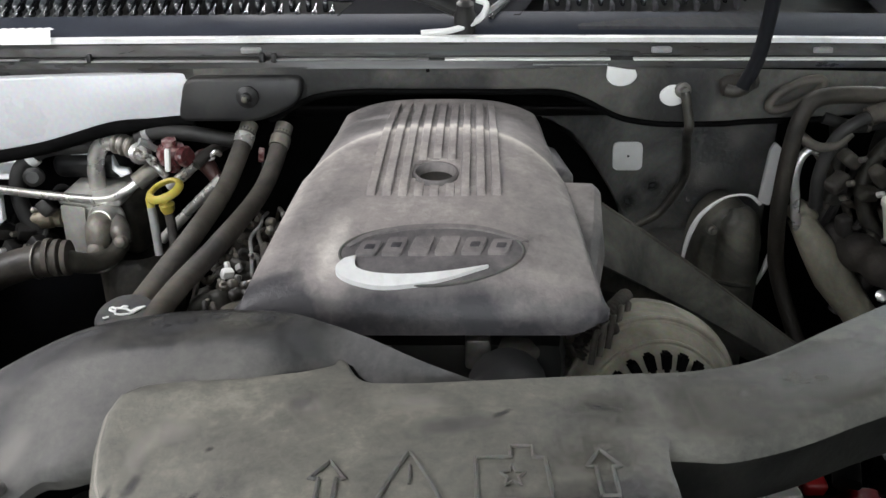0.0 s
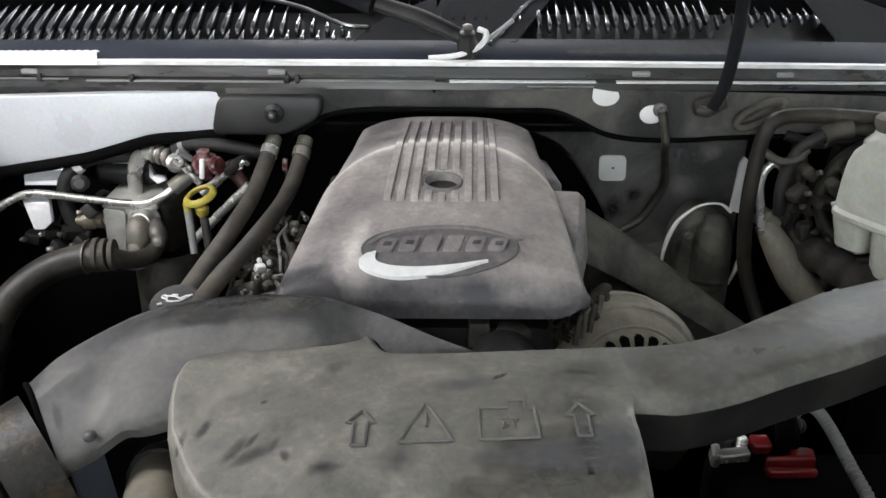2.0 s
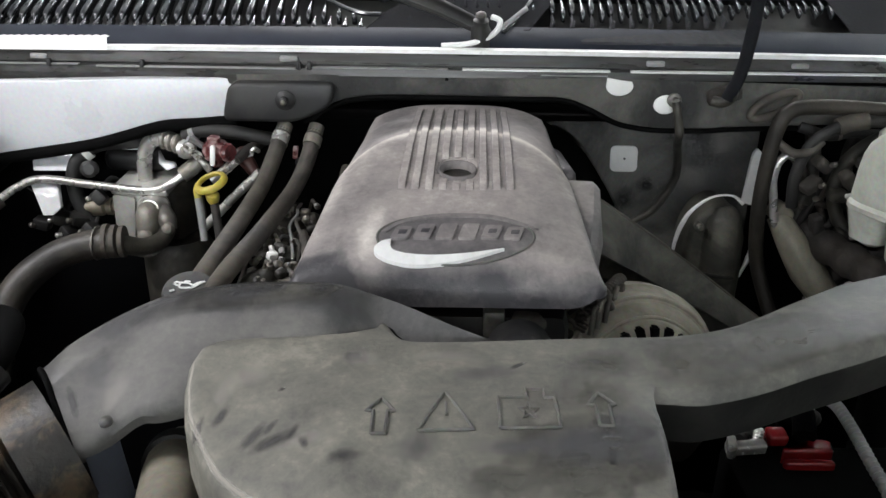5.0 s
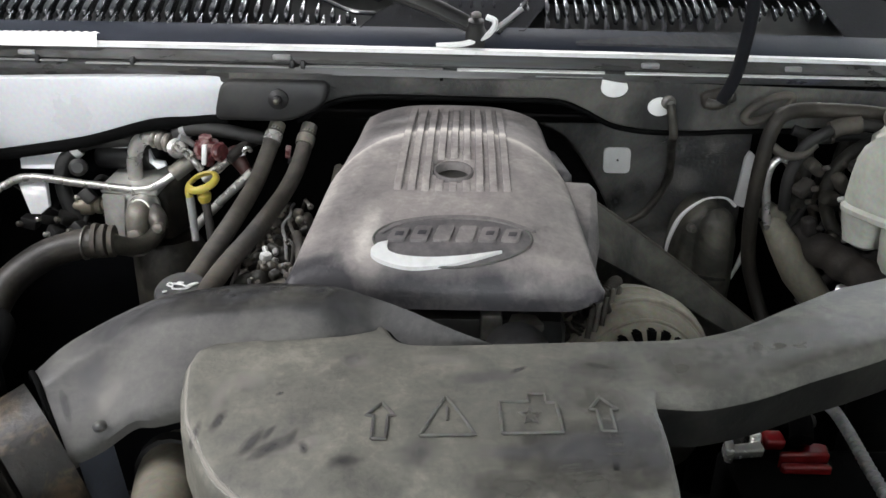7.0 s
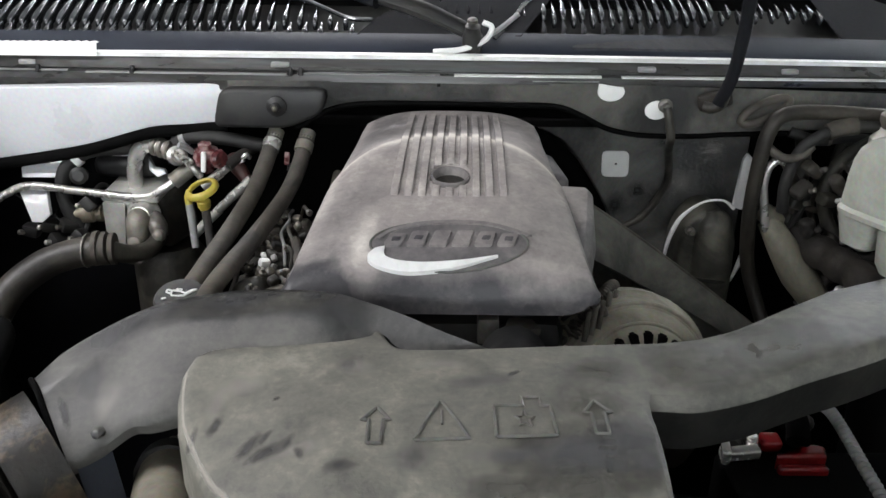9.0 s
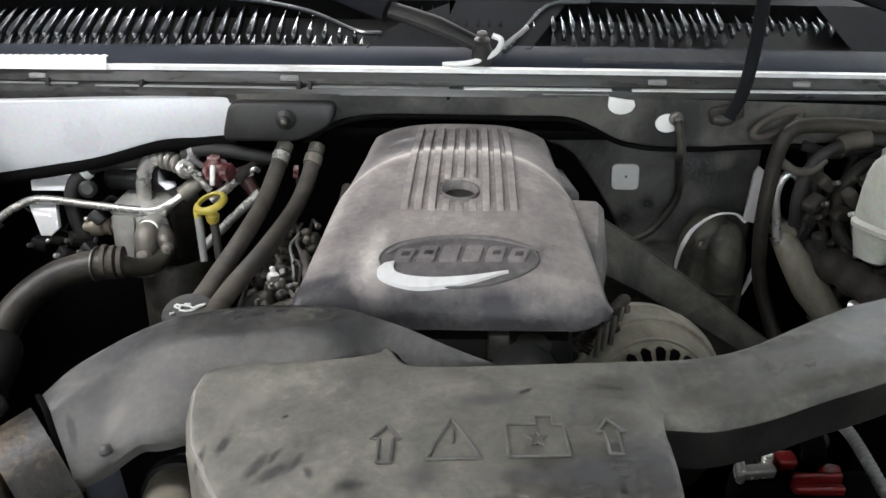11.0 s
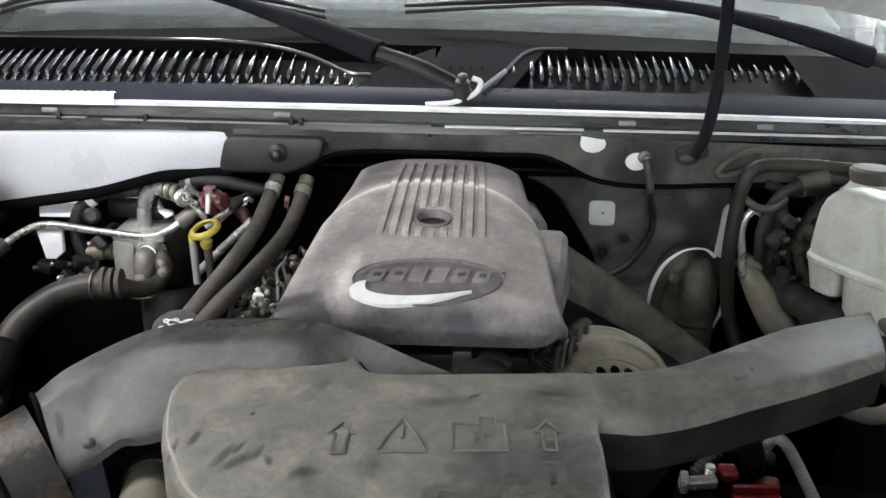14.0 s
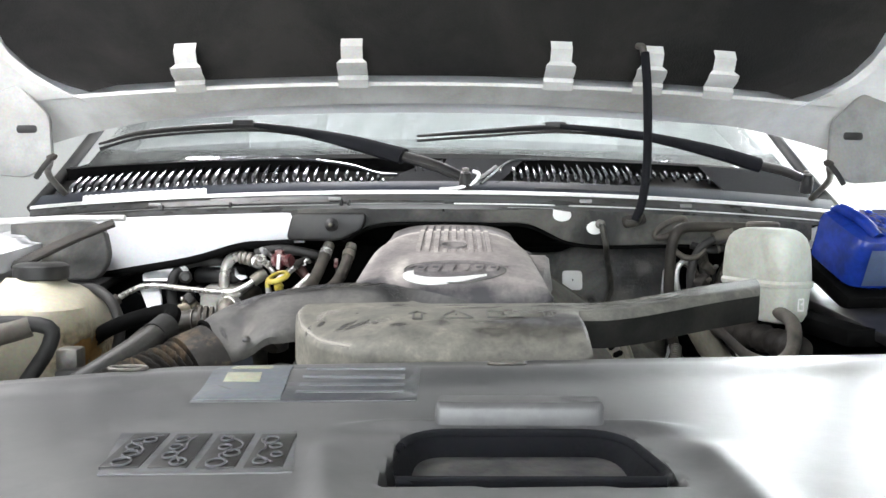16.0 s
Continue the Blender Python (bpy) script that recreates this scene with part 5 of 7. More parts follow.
for spec in ((-0.170, 0.408, 0.040, 0.018, 78), (-0.186, 0.398, 0.036, 0.014, 82), (-0.140, 0.382, 0.050, 0.024, 55), (-0.124, 0.372, 0.060, 0.028, 25), (-0.128, 0.388, 0.030, 0.014, 60), (-0.110, 0.378, 0.034, 0.016, 70), (-0.07, 0.352, 0.05, 0.022, 15), (-0.10, 0.366, 0.026, 0.012, 120), (-0.127, 0.430, 0.013, 0.010, 30), (0.06, 0.462, 0.03, 0.009, 35), (0.125, 0.47, 0.034, 0.007, -20), (0.17, 0.462, 0.012, 0.006, 0)):
    duct_patch(*spec, M_OIL)
for spec in ((-0.16, 0.45, 0.08, 0.05, 10), (-0.10, 0.37, 0.08, 0.03, 10), (-0.175, 0.43, 0.03, 0.06, 0), (-0.07, 0.47, 0.07, 0.04, -20), (0.0, 0.475, 0.10, 0.04, 0)):
    duct_patch(*spec, M_PALE)
# grey patches; those at the lower right paint a shadow onto the panel
for spec in ((-0.075, 0.475, 0.05, 0.03, 60), (0.09, 0.37, 0.10, 0.05, 0), (0.03, 0.45, 0.12, 0.04, 5), (0.05, 0.362, 0.14, 0.03, 0), (-0.02, 0.36, 0.06, 0.05, 30), (0.12, 0.372, 0.13, 0.075, 5), (0.135, 0.385, 0.10, 0.08, 20), (0.10, 0.358, 0.16, 0.05, 0), (0.145, 0.36, 0.06, 0.07, 0)):
    duct_patch(*spec, M_DIM)
ring = [Vector(q) for q in front_line + right_line] + [Vector(q) for q in rear_line[::-1]]
even = [ring[0]]
for q in ring[1:]:
    if (q - even[-1]).length > 0.0045:
        even.append(q)
bands = [inset(even, d) for d in (0.0012, 0.0035, 0.006, 0.0085)]
n_even = len(even)
first = next(k for k in range(n_even - 1, 0, -1) if even[k].y > 0.50 and even[k].x > -0.16)
count = (n_even - first) + sum(1 for q in even[:n_even // 2] if q.x < -0.12 and q.y < 0.46)
patch("worn_edge", lambda a, b: (lambda q: Vector((q.x, q.y, panel_z(q.x, q.y) + 0.0010)))(bands[round(b * 3)][(first + round(a * count)) % n_even]), M_WORN, duct, count, 3)
# olive dirt at the lower right, with the shade there in its colour
for spec in ((0.120, 0.370, 0.06, 0.09, 0), (0.10, 0.335, 0.12, 0.06, 0), (0.09, 0.352, 0.10, 0.07, 10), (0.045, 0.335, 0.10, 0.05, 0)):
    duct_patch(*spec, M_SILT)
duct_patch(0.135, 0.465, 0.13, 0.09, 0, M_FILM)
duct_patch(0.115, 0.42, 0.11, 0.09, 0, M_FILM)
# raised symbols


def line_symbol(name, pts, closed=True, wide=0.0015):
    ends = [Vector(q) for q in pts] + ([Vector(pts[0])] if closed else [])
    fine = []
    for a, b in zip(ends, ends[1:]):
        k = max(2, int((b - a).length / 0.004))
        fine += [a.lerp(b, j / k) for j in range(k)]
    fine.append(ends[-1])
    bm = tube(B(), [Vector((q.x, q.y, panel_z(q.x, q.y, 1.0) + 0.0007)) for q in fine], wide, 6, 1)
    return part(name, bm, M_SYMBOL, duct, "raised warning symbol")


def arrow(cx, cy):
    line_symbol("arrow_symbol", [(cx - 0.0050, cy - 0.020), (cx + 0.0050, cy - 0.020), (cx + 0.0055, cy + 0.004), (cx + 0.0105, cy + 0.004), (cx, cy + 0.020), (cx - 0.0105, cy + 0.004), (cx - 0.0050, cy + 0.004)])


arrow(-0.0475, 0.392)
arrow(0.1185, 0.403)
line_symbol("triangle_symbol", [(-0.0185, 0.3755), (0.0215, 0.3775), (0.0025, 0.419), (-0.0005, 0.4205)])
line_symbol("triangle_mark", [(0.0012, 0.408), (0.0015, 0.392)], False, 0.0011)
line_symbol("battery_symbol", [(0.041, 0.379), (0.085, 0.381), (0.084, 0.416), (0.077, 0.416), (0.077, 0.427), (0.063, 0.427), (0.063, 0.416), (0.041, 0.416)])
line_symbol("star_symbol", [(0.063 + (0.008 if k % 2 == 0 else 0.0035) * math.sin(k * math.pi / 5), 0.399 + (0.010 if k % 2 == 0 else 0.0045) * math.cos(k * math.pi / 5)) for k in range(10)], True, 0.001)

# flexible intake hose and what lies under the duct
intake = thing("intake_hose", (-0.36, 0.42, 1.0), "mud-stained corrugated plastic intake hose at the duct elbow", "hose")
part("bellows", tube(B(), [(-0.336, 0.454, 1.006), (-0.366, 0.428, 0.997), (-0.42, 0.37, 0.975), (-0.48, 0.33, 0.95)], 0.058, 28, 6, ribs=19, depth=0.014), M_BROWN, intake)
part("collar", tube(B(), [(-0.322, 0.466, 1.013), (-0.352, 0.441, 1.004)], [0.069, 0.070, 0.066], 32, 6), M_BROWN, intake)
airbox = thing("air_filter_box", (-0.56, 0.25, 0.9), "black plastic air filter box under the intake hose", "air filter box")
part("lower_box", box(B(), (-0.58, 0.27, 0.85), (0.26, 0.28, 0.24), 0.03), M_BLACK, airbox)
upper_hose = thing("radiator_hose", (-0.22, 0.42, 0.98), "dusty brown rubber radiator hose below the duct", "hose")
part("hose", tube(B(), [(-0.235, 0.50, 0.985), (-0.232, 0.46, 1.0), (-0.222, 0.41, 1.003), (-0.215, 0.35, 0.99), (-0.21, 0.28, 0.95)], 0.026, 18), M_PALEHOSE, upper_hose)
part("clamp", tube(B(), [(-0.235, 0.478, 0.996), (-0.233, 0.462, 1.0)], 0.029, 18, 1), M_DARKRUBBER, upper_hose)

# ---- engine under the cover ----
engine = thing("engine_block", (0, 0.75, 0.55), "grimy dark engine block and manifold under the cover", "engine")
part("block", box(B(), (0.01, 0.80, 0.72), (0.42, 0.52, 0.48), 0.03), M_IRON, engine)
part("manifold", box(B(), (0.01, 0.80, 1.02), (0.24, 0.36, 0.10), 0.02), M_BLACK, engine)
part("valve_cover", box(B(), (-0.215, 0.82, 0.955), (0.10, 0.44, 0.075), 0.02, (0, -28, 0)), M_IRON, engine)
part("valve_cover", box(B(), (0.235, 0.82, 0.945), (0.10, 0.44, 0.075), 0.02, (0, 28, 0)), M_IRON, engine)
part("front_cover", box(B(), (0.0, 0.50, 0.80), (0.34, 0.10, 0.36), 0.03), M_IRON, engine)
part("throttle_body", tube(B(), [(0.075, 0.60, 1.04), (0.07, 0.55, 1.05), (0.05, 0.535, 1.045)], 0.034, 18), M_BLACK, engine)
part("bracket", box(B(), (0.085, 0.632, 1.052), (0.040, 0.03, 0.03), 0.009, (10, 0, 12)), M_STEEL, engine)
part("bracket", box(B(), (0.050, 0.625, 1.06), (0.022, 0.02, 0.03), 0.004), M_STEEL, engine)
rail = thing("coil_cover", (0.26, 0.86, 1.0), "dusty dark plastic rail that slopes down beside the engine cover", "cover")


def rail_at(t, d, h):
    top = Vector((0.160, 0.87, 1.133)).lerp(Vector((0.395, 0.87, 0.966)), t) + Vector((0, 0, 0.004 * math.sin(math.pi * t)))
    low = 1 - 0.45 * t
    return top + Vector((0, d * low, h * low))


part("rail_body", sheet(B(), [[rail_at(k / 10, d, h) for d, h in ((0.012, -0.05), (0.008, -0.006), (0.003, -0.001), (-0.004, -0.002), (-0.022, -0.022), (-0.040, -0.050), (-0.043, -0.064), (-0.038, -0.068), (0.000, -0.072), (0.010, -0.12))] for k in range(14)]), M_RAIL, rail)
part("rail_edge", tube(B(), [rail_at(k / 6, 0.001, -0.001) for k in range(9)], 0.0022, 8), M_RUBBER, rail, "rounded upper edge of the rail")

alt = thing("alternator", (0.215, 0.68, 0.95), "dusty cast aluminium alternator with cooling slots", "alternator")
AC = Vector((0.217, 0.632, 0.989))
AX = Vector((0.10, -0.955, 0.28)).normalized()
part("housing", lathe(B(), AC - AX * 0.11, AX, [(0, 0.06), (0.01, 0.086), (0.045, 0.096), (0.066, 0.096), (0.070, 0.092), (0.086, 0.089), (0.090, 0.086), (0.092, 0.081), (0.098, 0.078), (0.104, 0.071), (0.106, 0.066), (0.112, 0.063), (0.118, 0.055), (0.123, 0.045), (0.126, 0.030), (0.127, 0.01)], 48), M_ALT, alt)
n1 = AX.orthogonal().normalized()
n2 = AX.cross(n1)
for r, d, w in ((0.0855, -0.021, 0.0028), (0.0665, -0.004, 0.0024)):
    part("ridge", tube(B(), [AC + AX * d + r * (math.cos(a) * n1 + math.sin(a) * n2) for a in [2 * math.pi * k / 40 for k in range(41)]], w, 8, 1), M_ALT, alt)
for k in range(22):
    a = 2 * math.pi * (k + 0.5) / 22
    out = math.cos(a) * n1 + math.sin(a) * n2
    m = Matrix((AX.cross(out), out, AX)).transposed().to_4x4()
    m.translation = AC + out * 0.0505 + AX * 0.004
    bm = B()
    bmesh.ops.create_cube(bm, size=1, matrix=m @ Matrix.Diagonal((0.0088, 0.020, 0.022, 1)))
    bmesh.ops.bevel(bm, geom=bm.edges[:], offset=0.002, segments=2, affect="EDGES")
    part("cooling_slot", bm, M_GAP, alt)
nub = random.Random(3)
for k in range(15):
    # grimy clips and wire ends crowd the rim beside the cover
    a = radians(116 + 4.2 * k)
    q = AC + Vector((nub.uniform(0.089, 0.097) * math.cos(a), 0.035 + nub.uniform(-0.012, 0.012), nub.uniform(0.088, 0.094) * math.sin(a) - 0.010))
    if k % 3 == 1:
        part("rim_wire", tube(B(), [q, q + Vector((-0.006, 0.006, 0.008)), q + Vector((-0.016, 0.012, nub.uniform(-0.004, 0.006)))], 0.0026, 8), M_RUBBER, alt)
    else:
        part("rim_clip", lathe(B(), q, (nub.uniform(-1, 0.2), nub.uniform(-0.6, 0.2), 1), [(-0.008, 0.004), (-0.005, 0.0052), (0.002, nub.uniform(0.004, 0.0062)), (0.004, 0.0030), (0.008, 0.0028), (0.0085, 0.001)], 9), (M_GRIME, M_IRON, M_RUBBER)[k % 3], alt)
part("pulley", lathe(B(), AC + AX * 0.014, AX, [(0, 0.02), (0.01, 0.03), (0.03, 0.03), (0.032, 0.012)], 24), M_STEEL, alt)

# coil wires and plugs on the manifold side
rng = random.Random(11)
for k in range(14):
    y = 0.690 + 0.020 * k
    coil = thing("ignition_coil", (-0.195, y, 0.99), "small dirty ignition coil with connector and wire", "ignition coil", "ignition coils")
    cx, cz = (-0.184, -0.212)[k % 2] + rng.uniform(-0.010, 0.008) - 0.03 * (y - 0.69), 1.038 + rng.uniform(-0.010, 0.008)
    part("coil_body", box(B(), (cx, y, cz), (0.030, 0.026, 0.030), 0.008, (rng.uniform(-25, 25), rng.uniform(-25, 25), rng.uniform(-40, 40)), 3), (M_GRIME, M_IRON, M_RUBBER)[k % 3], coil)
    part("connector", box(B(), (cx + rng.uniform(-0.012, 0.016), y + rng.uniform(-0.010, 0.010), cz + 0.019), (rng.uniform(0.010, 0.017), 0.012, 0.011), 0.004, (rng.uniform(-40, 40), rng.uniform(-40, 40), rng.uniform(-50, 50)), 3), (M_CAST, M_RUBBER, M_GRIME, M_STEEL)[k % 4], coil)
    q = Vector((cx + rng.uniform(-0.016, 0.016), y + rng.uniform(-0.012, 0.012), cz + 0.021))
    part("lug", lathe(B(), q, (rng.uniform(-1, 1), rng.uniform(-1, 0.4), 0.6), [(0, 0.0030), (0.003, 0.0048), (0.008, 0.0042), (0.009, 0.0026), (0.014, 0.0022), (0.0145, 0.001)], 9), (M_STEEL, M_CAST)[k % 2], coil)
    part("boot", tube(B(), [(cx - 0.006, y - 0.004, cz + 0.008), (cx - 0.018, y - 0.012, cz + 0.002), (cx - 0.030, y - 0.020, cz - 0.030)], [0.008, 0.009, 0.007], 12), (M_RUBBER, M_GRIME)[k % 2], coil, "dirty rubber plug boot")
    e = Vector((rng.uniform(-0.020, 0.012), rng.uniform(-0.03, 0.03), 0))
    part("wire", tube(B(), [q, q + e * 0.35 + Vector((0, 0, rng.uniform(0.004, 0.012))), q + e * 0.8 + Vector((0.004, 0, 0.002)), q + e + Vector((0, 0, -0.022))], rng.uniform(0.0018, 0.0030), 8), (M_RUBBER, M_DARKRUBBER, M_STEEL)[k % 3], coil)
sideline = thing("vacuum_hose", (-0.17, 0.78, 1.04), "thin dusty rubber hose close beside the engine cover", "hose")
part("hose", tube(B(), [(-0.160, 0.715, 1.035), (-0.162, 0.750, 1.060), (-0.172, 0.800, 1.066), (-0.182, 0.845, 1.064), (-0.190, 0.872, 1.050)], 0.0062, 12), M_RUBBER, sideline)
wirepair = thing("wiring_loom", (-0.20, 0.88, 1.06), "pair of thin pale wires hanging over the coils", "wiring")
part("wire", tube(B(), [(-0.186, 0.79, 1.052), (-0.192, 0.82, 1.066), (-0.203, 0.865, 1.068), (-0.198, 0.895, 1.072), (-0.205, 0.935, 1.066), (-0.206, 0.97, 1.06)], 0.0022, 8), M_LOOM, wirepair)
part("wire", tube(B(), [(-0.180, 0.80, 1.054), (-0.182, 0.83, 1.066), (-0.196, 0.875, 1.070), (-0.190, 0.90, 1.066)], 0.0024, 8), M_STEEL, wirepair)
part("tip", lathe(B(), (-0.187, 0.888, 1.064), (0.4, -0.5, 1), [(0, 0.003), (0.004, 0.0055), (0.010, 0.0045), (0.012, 0.002)], 10), M_CAST, wirepair)
plug = thing("broken_connector", (-0.205, 0.78, 1.06), "cracked white plastic connector lying among the coils", "connector")
for dx, dy, dz, w, a in ((0, 0, 0, 0.013, 20), (0.010, 0.010, 0.002, 0.009, 55), (-0.003, 0.013, 0.004, 0.008, -30), (0.012, -0.004, -0.003, 0.008, 10), (0.025, -0.028, 0.002, 0.006, 40)):
    part("shell", box(B(), (-0.208 + dx, 0.776 + dy, 1.064 + dz), (w, w * 0.7, w * 0.8), 0.0022, (a, 30 - a, a * 2), 2), M_STICKER if dx < 0.005 else M_LOOM, plug, "chipped white plastic")
loom = thing("wiring_loom", (-0.15, 0.75, 1.03), "dusty corrugated wiring loom beside the engine cover", "wiring")
part("conduit", tube(B(), [(-0.165, 0.62, 1.03), (-0.160, 0.70, 1.05), (-0.156, 0.80, 1.062), (-0.15, 0.92, 1.07), (-0.15, 1.05, 1.09)], 0.007, 10, 6, ribs=60, depth=0.002), M_RUBBER, loom)
loom2 = thing("wiring_loom", (0.19, 0.62, 1.04), "dusty corrugated wiring loom over the alternator", "wiring")
part("conduit", tube(B(), [(0.145, 0.66, 1.03), (0.165, 0.68, 1.055), (0.185, 0.70, 1.066), (0.20, 0.73, 1.06), (0.21, 0.78, 1.03)], 0.007, 10, 6, ribs=40, depth=0.002), M_RUBBER, loom2)
for k in range(5):
    part("wire", tube(B(), [(0.150 + 0.010 * k, 0.625 + 0.014 * k, 1.045), (0.156 + 0.010 * k, 0.640 + 0.014 * k, 1.068 + 0.004 * (k % 2)), (0.168 + 0.008 * k, 0.665 + 0.014 * k, 1.05)], 0.003, 8), M_STEEL if k % 2 else M_RUBBER, loom2)


# ---- passenger side of the bay ----
def hose_with_end(points, r, label, tip):
    h = thing("heater_hose", points[-1], label, "hose", "heater hoses")
    part("hose", tube(B(), points, r, 16), M_RUBBER, h)
    a, b = Vector(points[-2]), Vector(points[-1])
    d = (b - a).normalized()
    part("end_clamp", tube(B(), [b - d * 0.022, b - d * 0.008], r * 1.15, 16, 1), tip, h, "crimped metal hose clamp")
    part("end_fitting", tube(B(), [b - d * 0.004, b + d * 0.010], r * 1.0, 16, 1), M_CAST, h)
    return h


hose_with_end([(-0.292, 0.64, 1.02), (-0.280, 0.69, 1.055), (-0.270, 0.75, 1.070), (-0.262, 0.84, 1.080), (-0.256, 0.95, 1.092), (-0.248, 1.00, 1.117), (-0.238, 1.035, 1.150)], 0.0116, "dusty brown rubber heater hose running to the firewall", M_SILVER)
hose_with_end([(-0.276, 0.62, 1.02), (-0.258, 0.68, 1.055), (-0.245, 0.73, 1.070), (-0.228, 0.82, 1.078), (-0.214, 0.95, 1.085), (-0.201, 1.00, 1.112), (-0.192, 1.035, 1.148)], 0.0114, "dusty brown rubber heater hose beside the engine cover", M_CAST)

cap = thing("oil_filler_cap", (-0.283, 0.665, 1.06), "dusty grey oil filler cap with a white oil can symbol", "oil cap")
CAPX = Vector((0, -0.30, 1)).normalized()
CB = Vector((-0.281, 0.690, 1.043))
bm = B()
lathe(bm, CB, CAPX, [(-0.04, 0.018), (0.0, 0.022), (0.006, 0.0285), (0.020, 0.0285), (0.024, 0.026), (0.025, 0.01)], 28)
part("cap_body", bm, M_CAPGREY, cap)
top = CB + CAPX * 0.0262


def on_cap(x, y):
    return top + Vector((x, 0, 0)) + Vector((0, 0.957, 0.287)) * y


def cap_stroke(points, r=0.0012):
    part("oil_symbol", tube(B(), [on_cap(x, y) for x, y in points], r, 6, 2), M_STICKER, cap, "white oil can symbol")


cap_stroke([(-0.008, 0.0045), (-0.0075, -0.0035), (0.006, -0.0035), (0.012, 0.002), (0.018, 0.0065)])
cap_stroke([(-0.008, 0.0045), (0.001, 0.0035), (0.006, 0.0005), (0.011, 0.0045), (0.018, 0.0065)])
cap_stroke([(-0.008, 0.0035), (-0.013, 0.0055), (-0.0145, 0.0020), (-0.0085, -0.0005)])
cap_stroke([(-0.004, 0.0045), (-0.004, 0.0070), (0.002, 0.0065)], 0.0009)
cap_stroke([(-0.017, -0.0095), (-0.012, -0.0075)], 0.0014)

dip = thing("dipstick", (-0.322, 0.94, 1.06), "yellow loop handled oil dipstick in a pale tube", "dipstick")
ring = [Vector((-0.324, 0.945, 1.099)) + Vector((0.0185 * math.cos(a), 0.016 * math.sin(a), 0.0065 * math.sin(a) + 0.0050 * math.cos(a))) for a in [2 * math.pi * k / 18 for k in range(19)]]
part("loop_handle", tube(B(), ring, 0.0034, 10, 2, flat=1.6), M_YELLOW, dip)
part("stopper", lathe(B(), (-0.321, 0.938, 1.070), (0, -0.1, 1), [(0, 0.005), (0.006, 0.0085), (0.014, 0.0095), (0.017, 0.006), (0.026, 0.005)], 16), M_YELLOW, dip)
part("grip", tube(B(), [(-0.341, 0.944, 1.098), (-0.3435, 0.942, 1.088), (-0.342, 0.94, 1.075)], [0.0036, 0.0048, 0.0050], 10), M_YELLOW, dip)
part("sleeve", tube(B(), [(-0.342, 0.94, 1.078), (-0.3395, 0.936, 1.055), (-0.335, 0.925, 1.02)], [0.0054, 0.0056, 0.005], 10), M_LOOM, dip, "pale grey plastic sleeve")
part("guide_tube", tube(B(), [(-0.320, 0.938, 1.072), (-0.312, 0.92, 1.03), (-0.30, 0.89, 0.98)], 0.006, 10), M_IRON, dip)
bright = thing("vacuum_pipe", (-0.31, 0.98, 1.06), "bright bare metal pipe behind the dipstick", "pipe")
part("pipe", tube(B(), [(-0.268, 1.0, 1.097), (-0.30, 1.0, 1.067), (-0.33, 1.0, 1.038), (-0.358, 1.00, 1.010)], 0.0068, 12), M_SILVER, bright)
part("pipe", tube(B(), [(-0.301, 1.0, 1.114), (-0.318, 1.0, 1.100), (-0.338, 1.0, 1.084)], 0.0068, 12), M_SILVER, bright)
part("elbow", tube(B(), [(-0.301, 1.0, 1.114), (-0.288, 1.02, 1.124), (-0.275, 1.06, 1.125)], 0.0075, 12), M_IRON, bright)

pink = thing("valve_cap", (-0.337, 1.0, 1.12), "faded red plastic valve with a dusty cap", "valve")
part("body", lathe(B(), (-0.331, 1.01, 1.104), (0.0, -0.2, 1), [(0, 0.008), (0.010, 0.010), (0.014, 0.017), (0.026, 0.019), (0.034, 0.017), (0.038, 0.010), (0.044, 0.009), (0.045, 0.003)], 20), M_PINK, pink)
part("side_cap", lathe(B(), (-0.318, 1.0, 1.126), (1, -0.6, 0.1), [(0, 0.012), (0.010, 0.014), (0.014, 0.011), (0.015, 0.003)], 18), M_PINK, pink)
part("nozzle", tube(B(), [(-0.348, 1.0, 1.135), (-0.356, 0.99, 1.146), (-0.362, 0.985, 1.150)], 0.0042, 10), M_LOOM, pink)
part("plug", box(B(), (-0.330, 0.985, 1.125), (0.007, 0.006, 0.030), 0.002, (0, 6, 0)), M_STICKER, pink)
part("brown_boot", tube(B(), [(-0.305, 1.03, 1.118), (-0.290, 1.02, 1.105), (-0.276, 1.01, 1.088)], [0.012, 0.011, 0.008], 14), surface("dark_red_rubber", (0.050, 0.016, 0.014), 0.5, vary=0.3, scale=40, dust=(0.10, 0.06, 0.05), amount=0.5), pink, "dark red rubber boot")
overhead = thing("vacuum_hose", (-0.32, 1.04, 1.14), "black rubber vacuum hose under the body seal", "hose")
part("hose", tube(B(), [(-0.385, 1.04, 1.138), (-0.36, 1.038, 1.147), (-0.31, 1.038, 1.145), (-0.265, 1.042, 1.136), (-0.25, 1.06, 1.128)], 0.010, 14), M_DARKRUBBER, overhead)
part("band", tube(B(), [(-0.374, 1.039, 1.142), (-0.367, 1.0385, 1.145)], 0.0114, 14, 1), M_LOOM, overhead, "pale plastic band")
crimp = thing("hose_crimp", (-0.365, 1.0, 1.12), "small pale metal crimp rings on a line end", "fitting")
for cx, cz, r in ((-0.367, 1.131, 0.0085), (-0.356, 1.121, 0.0065)):
    part("crimp_ring", tube(B(), [(cx + r * math.cos(a), 1.0 - 0.9 * r * math.cos(a), cz + 0.7 * r * math.sin(a)) for a in [2 * math.pi * k / 14 for k in range(15)]], 0.0030, 8, 1), M_SILVER, crimp)
part("stem", tube(B(), [(-0.372, 1.02, 1.125), (-0.352, 1.0, 1.114), (-0.340, 1.0, 1.098)], 0.005, 10), M_SILVER, crimp)

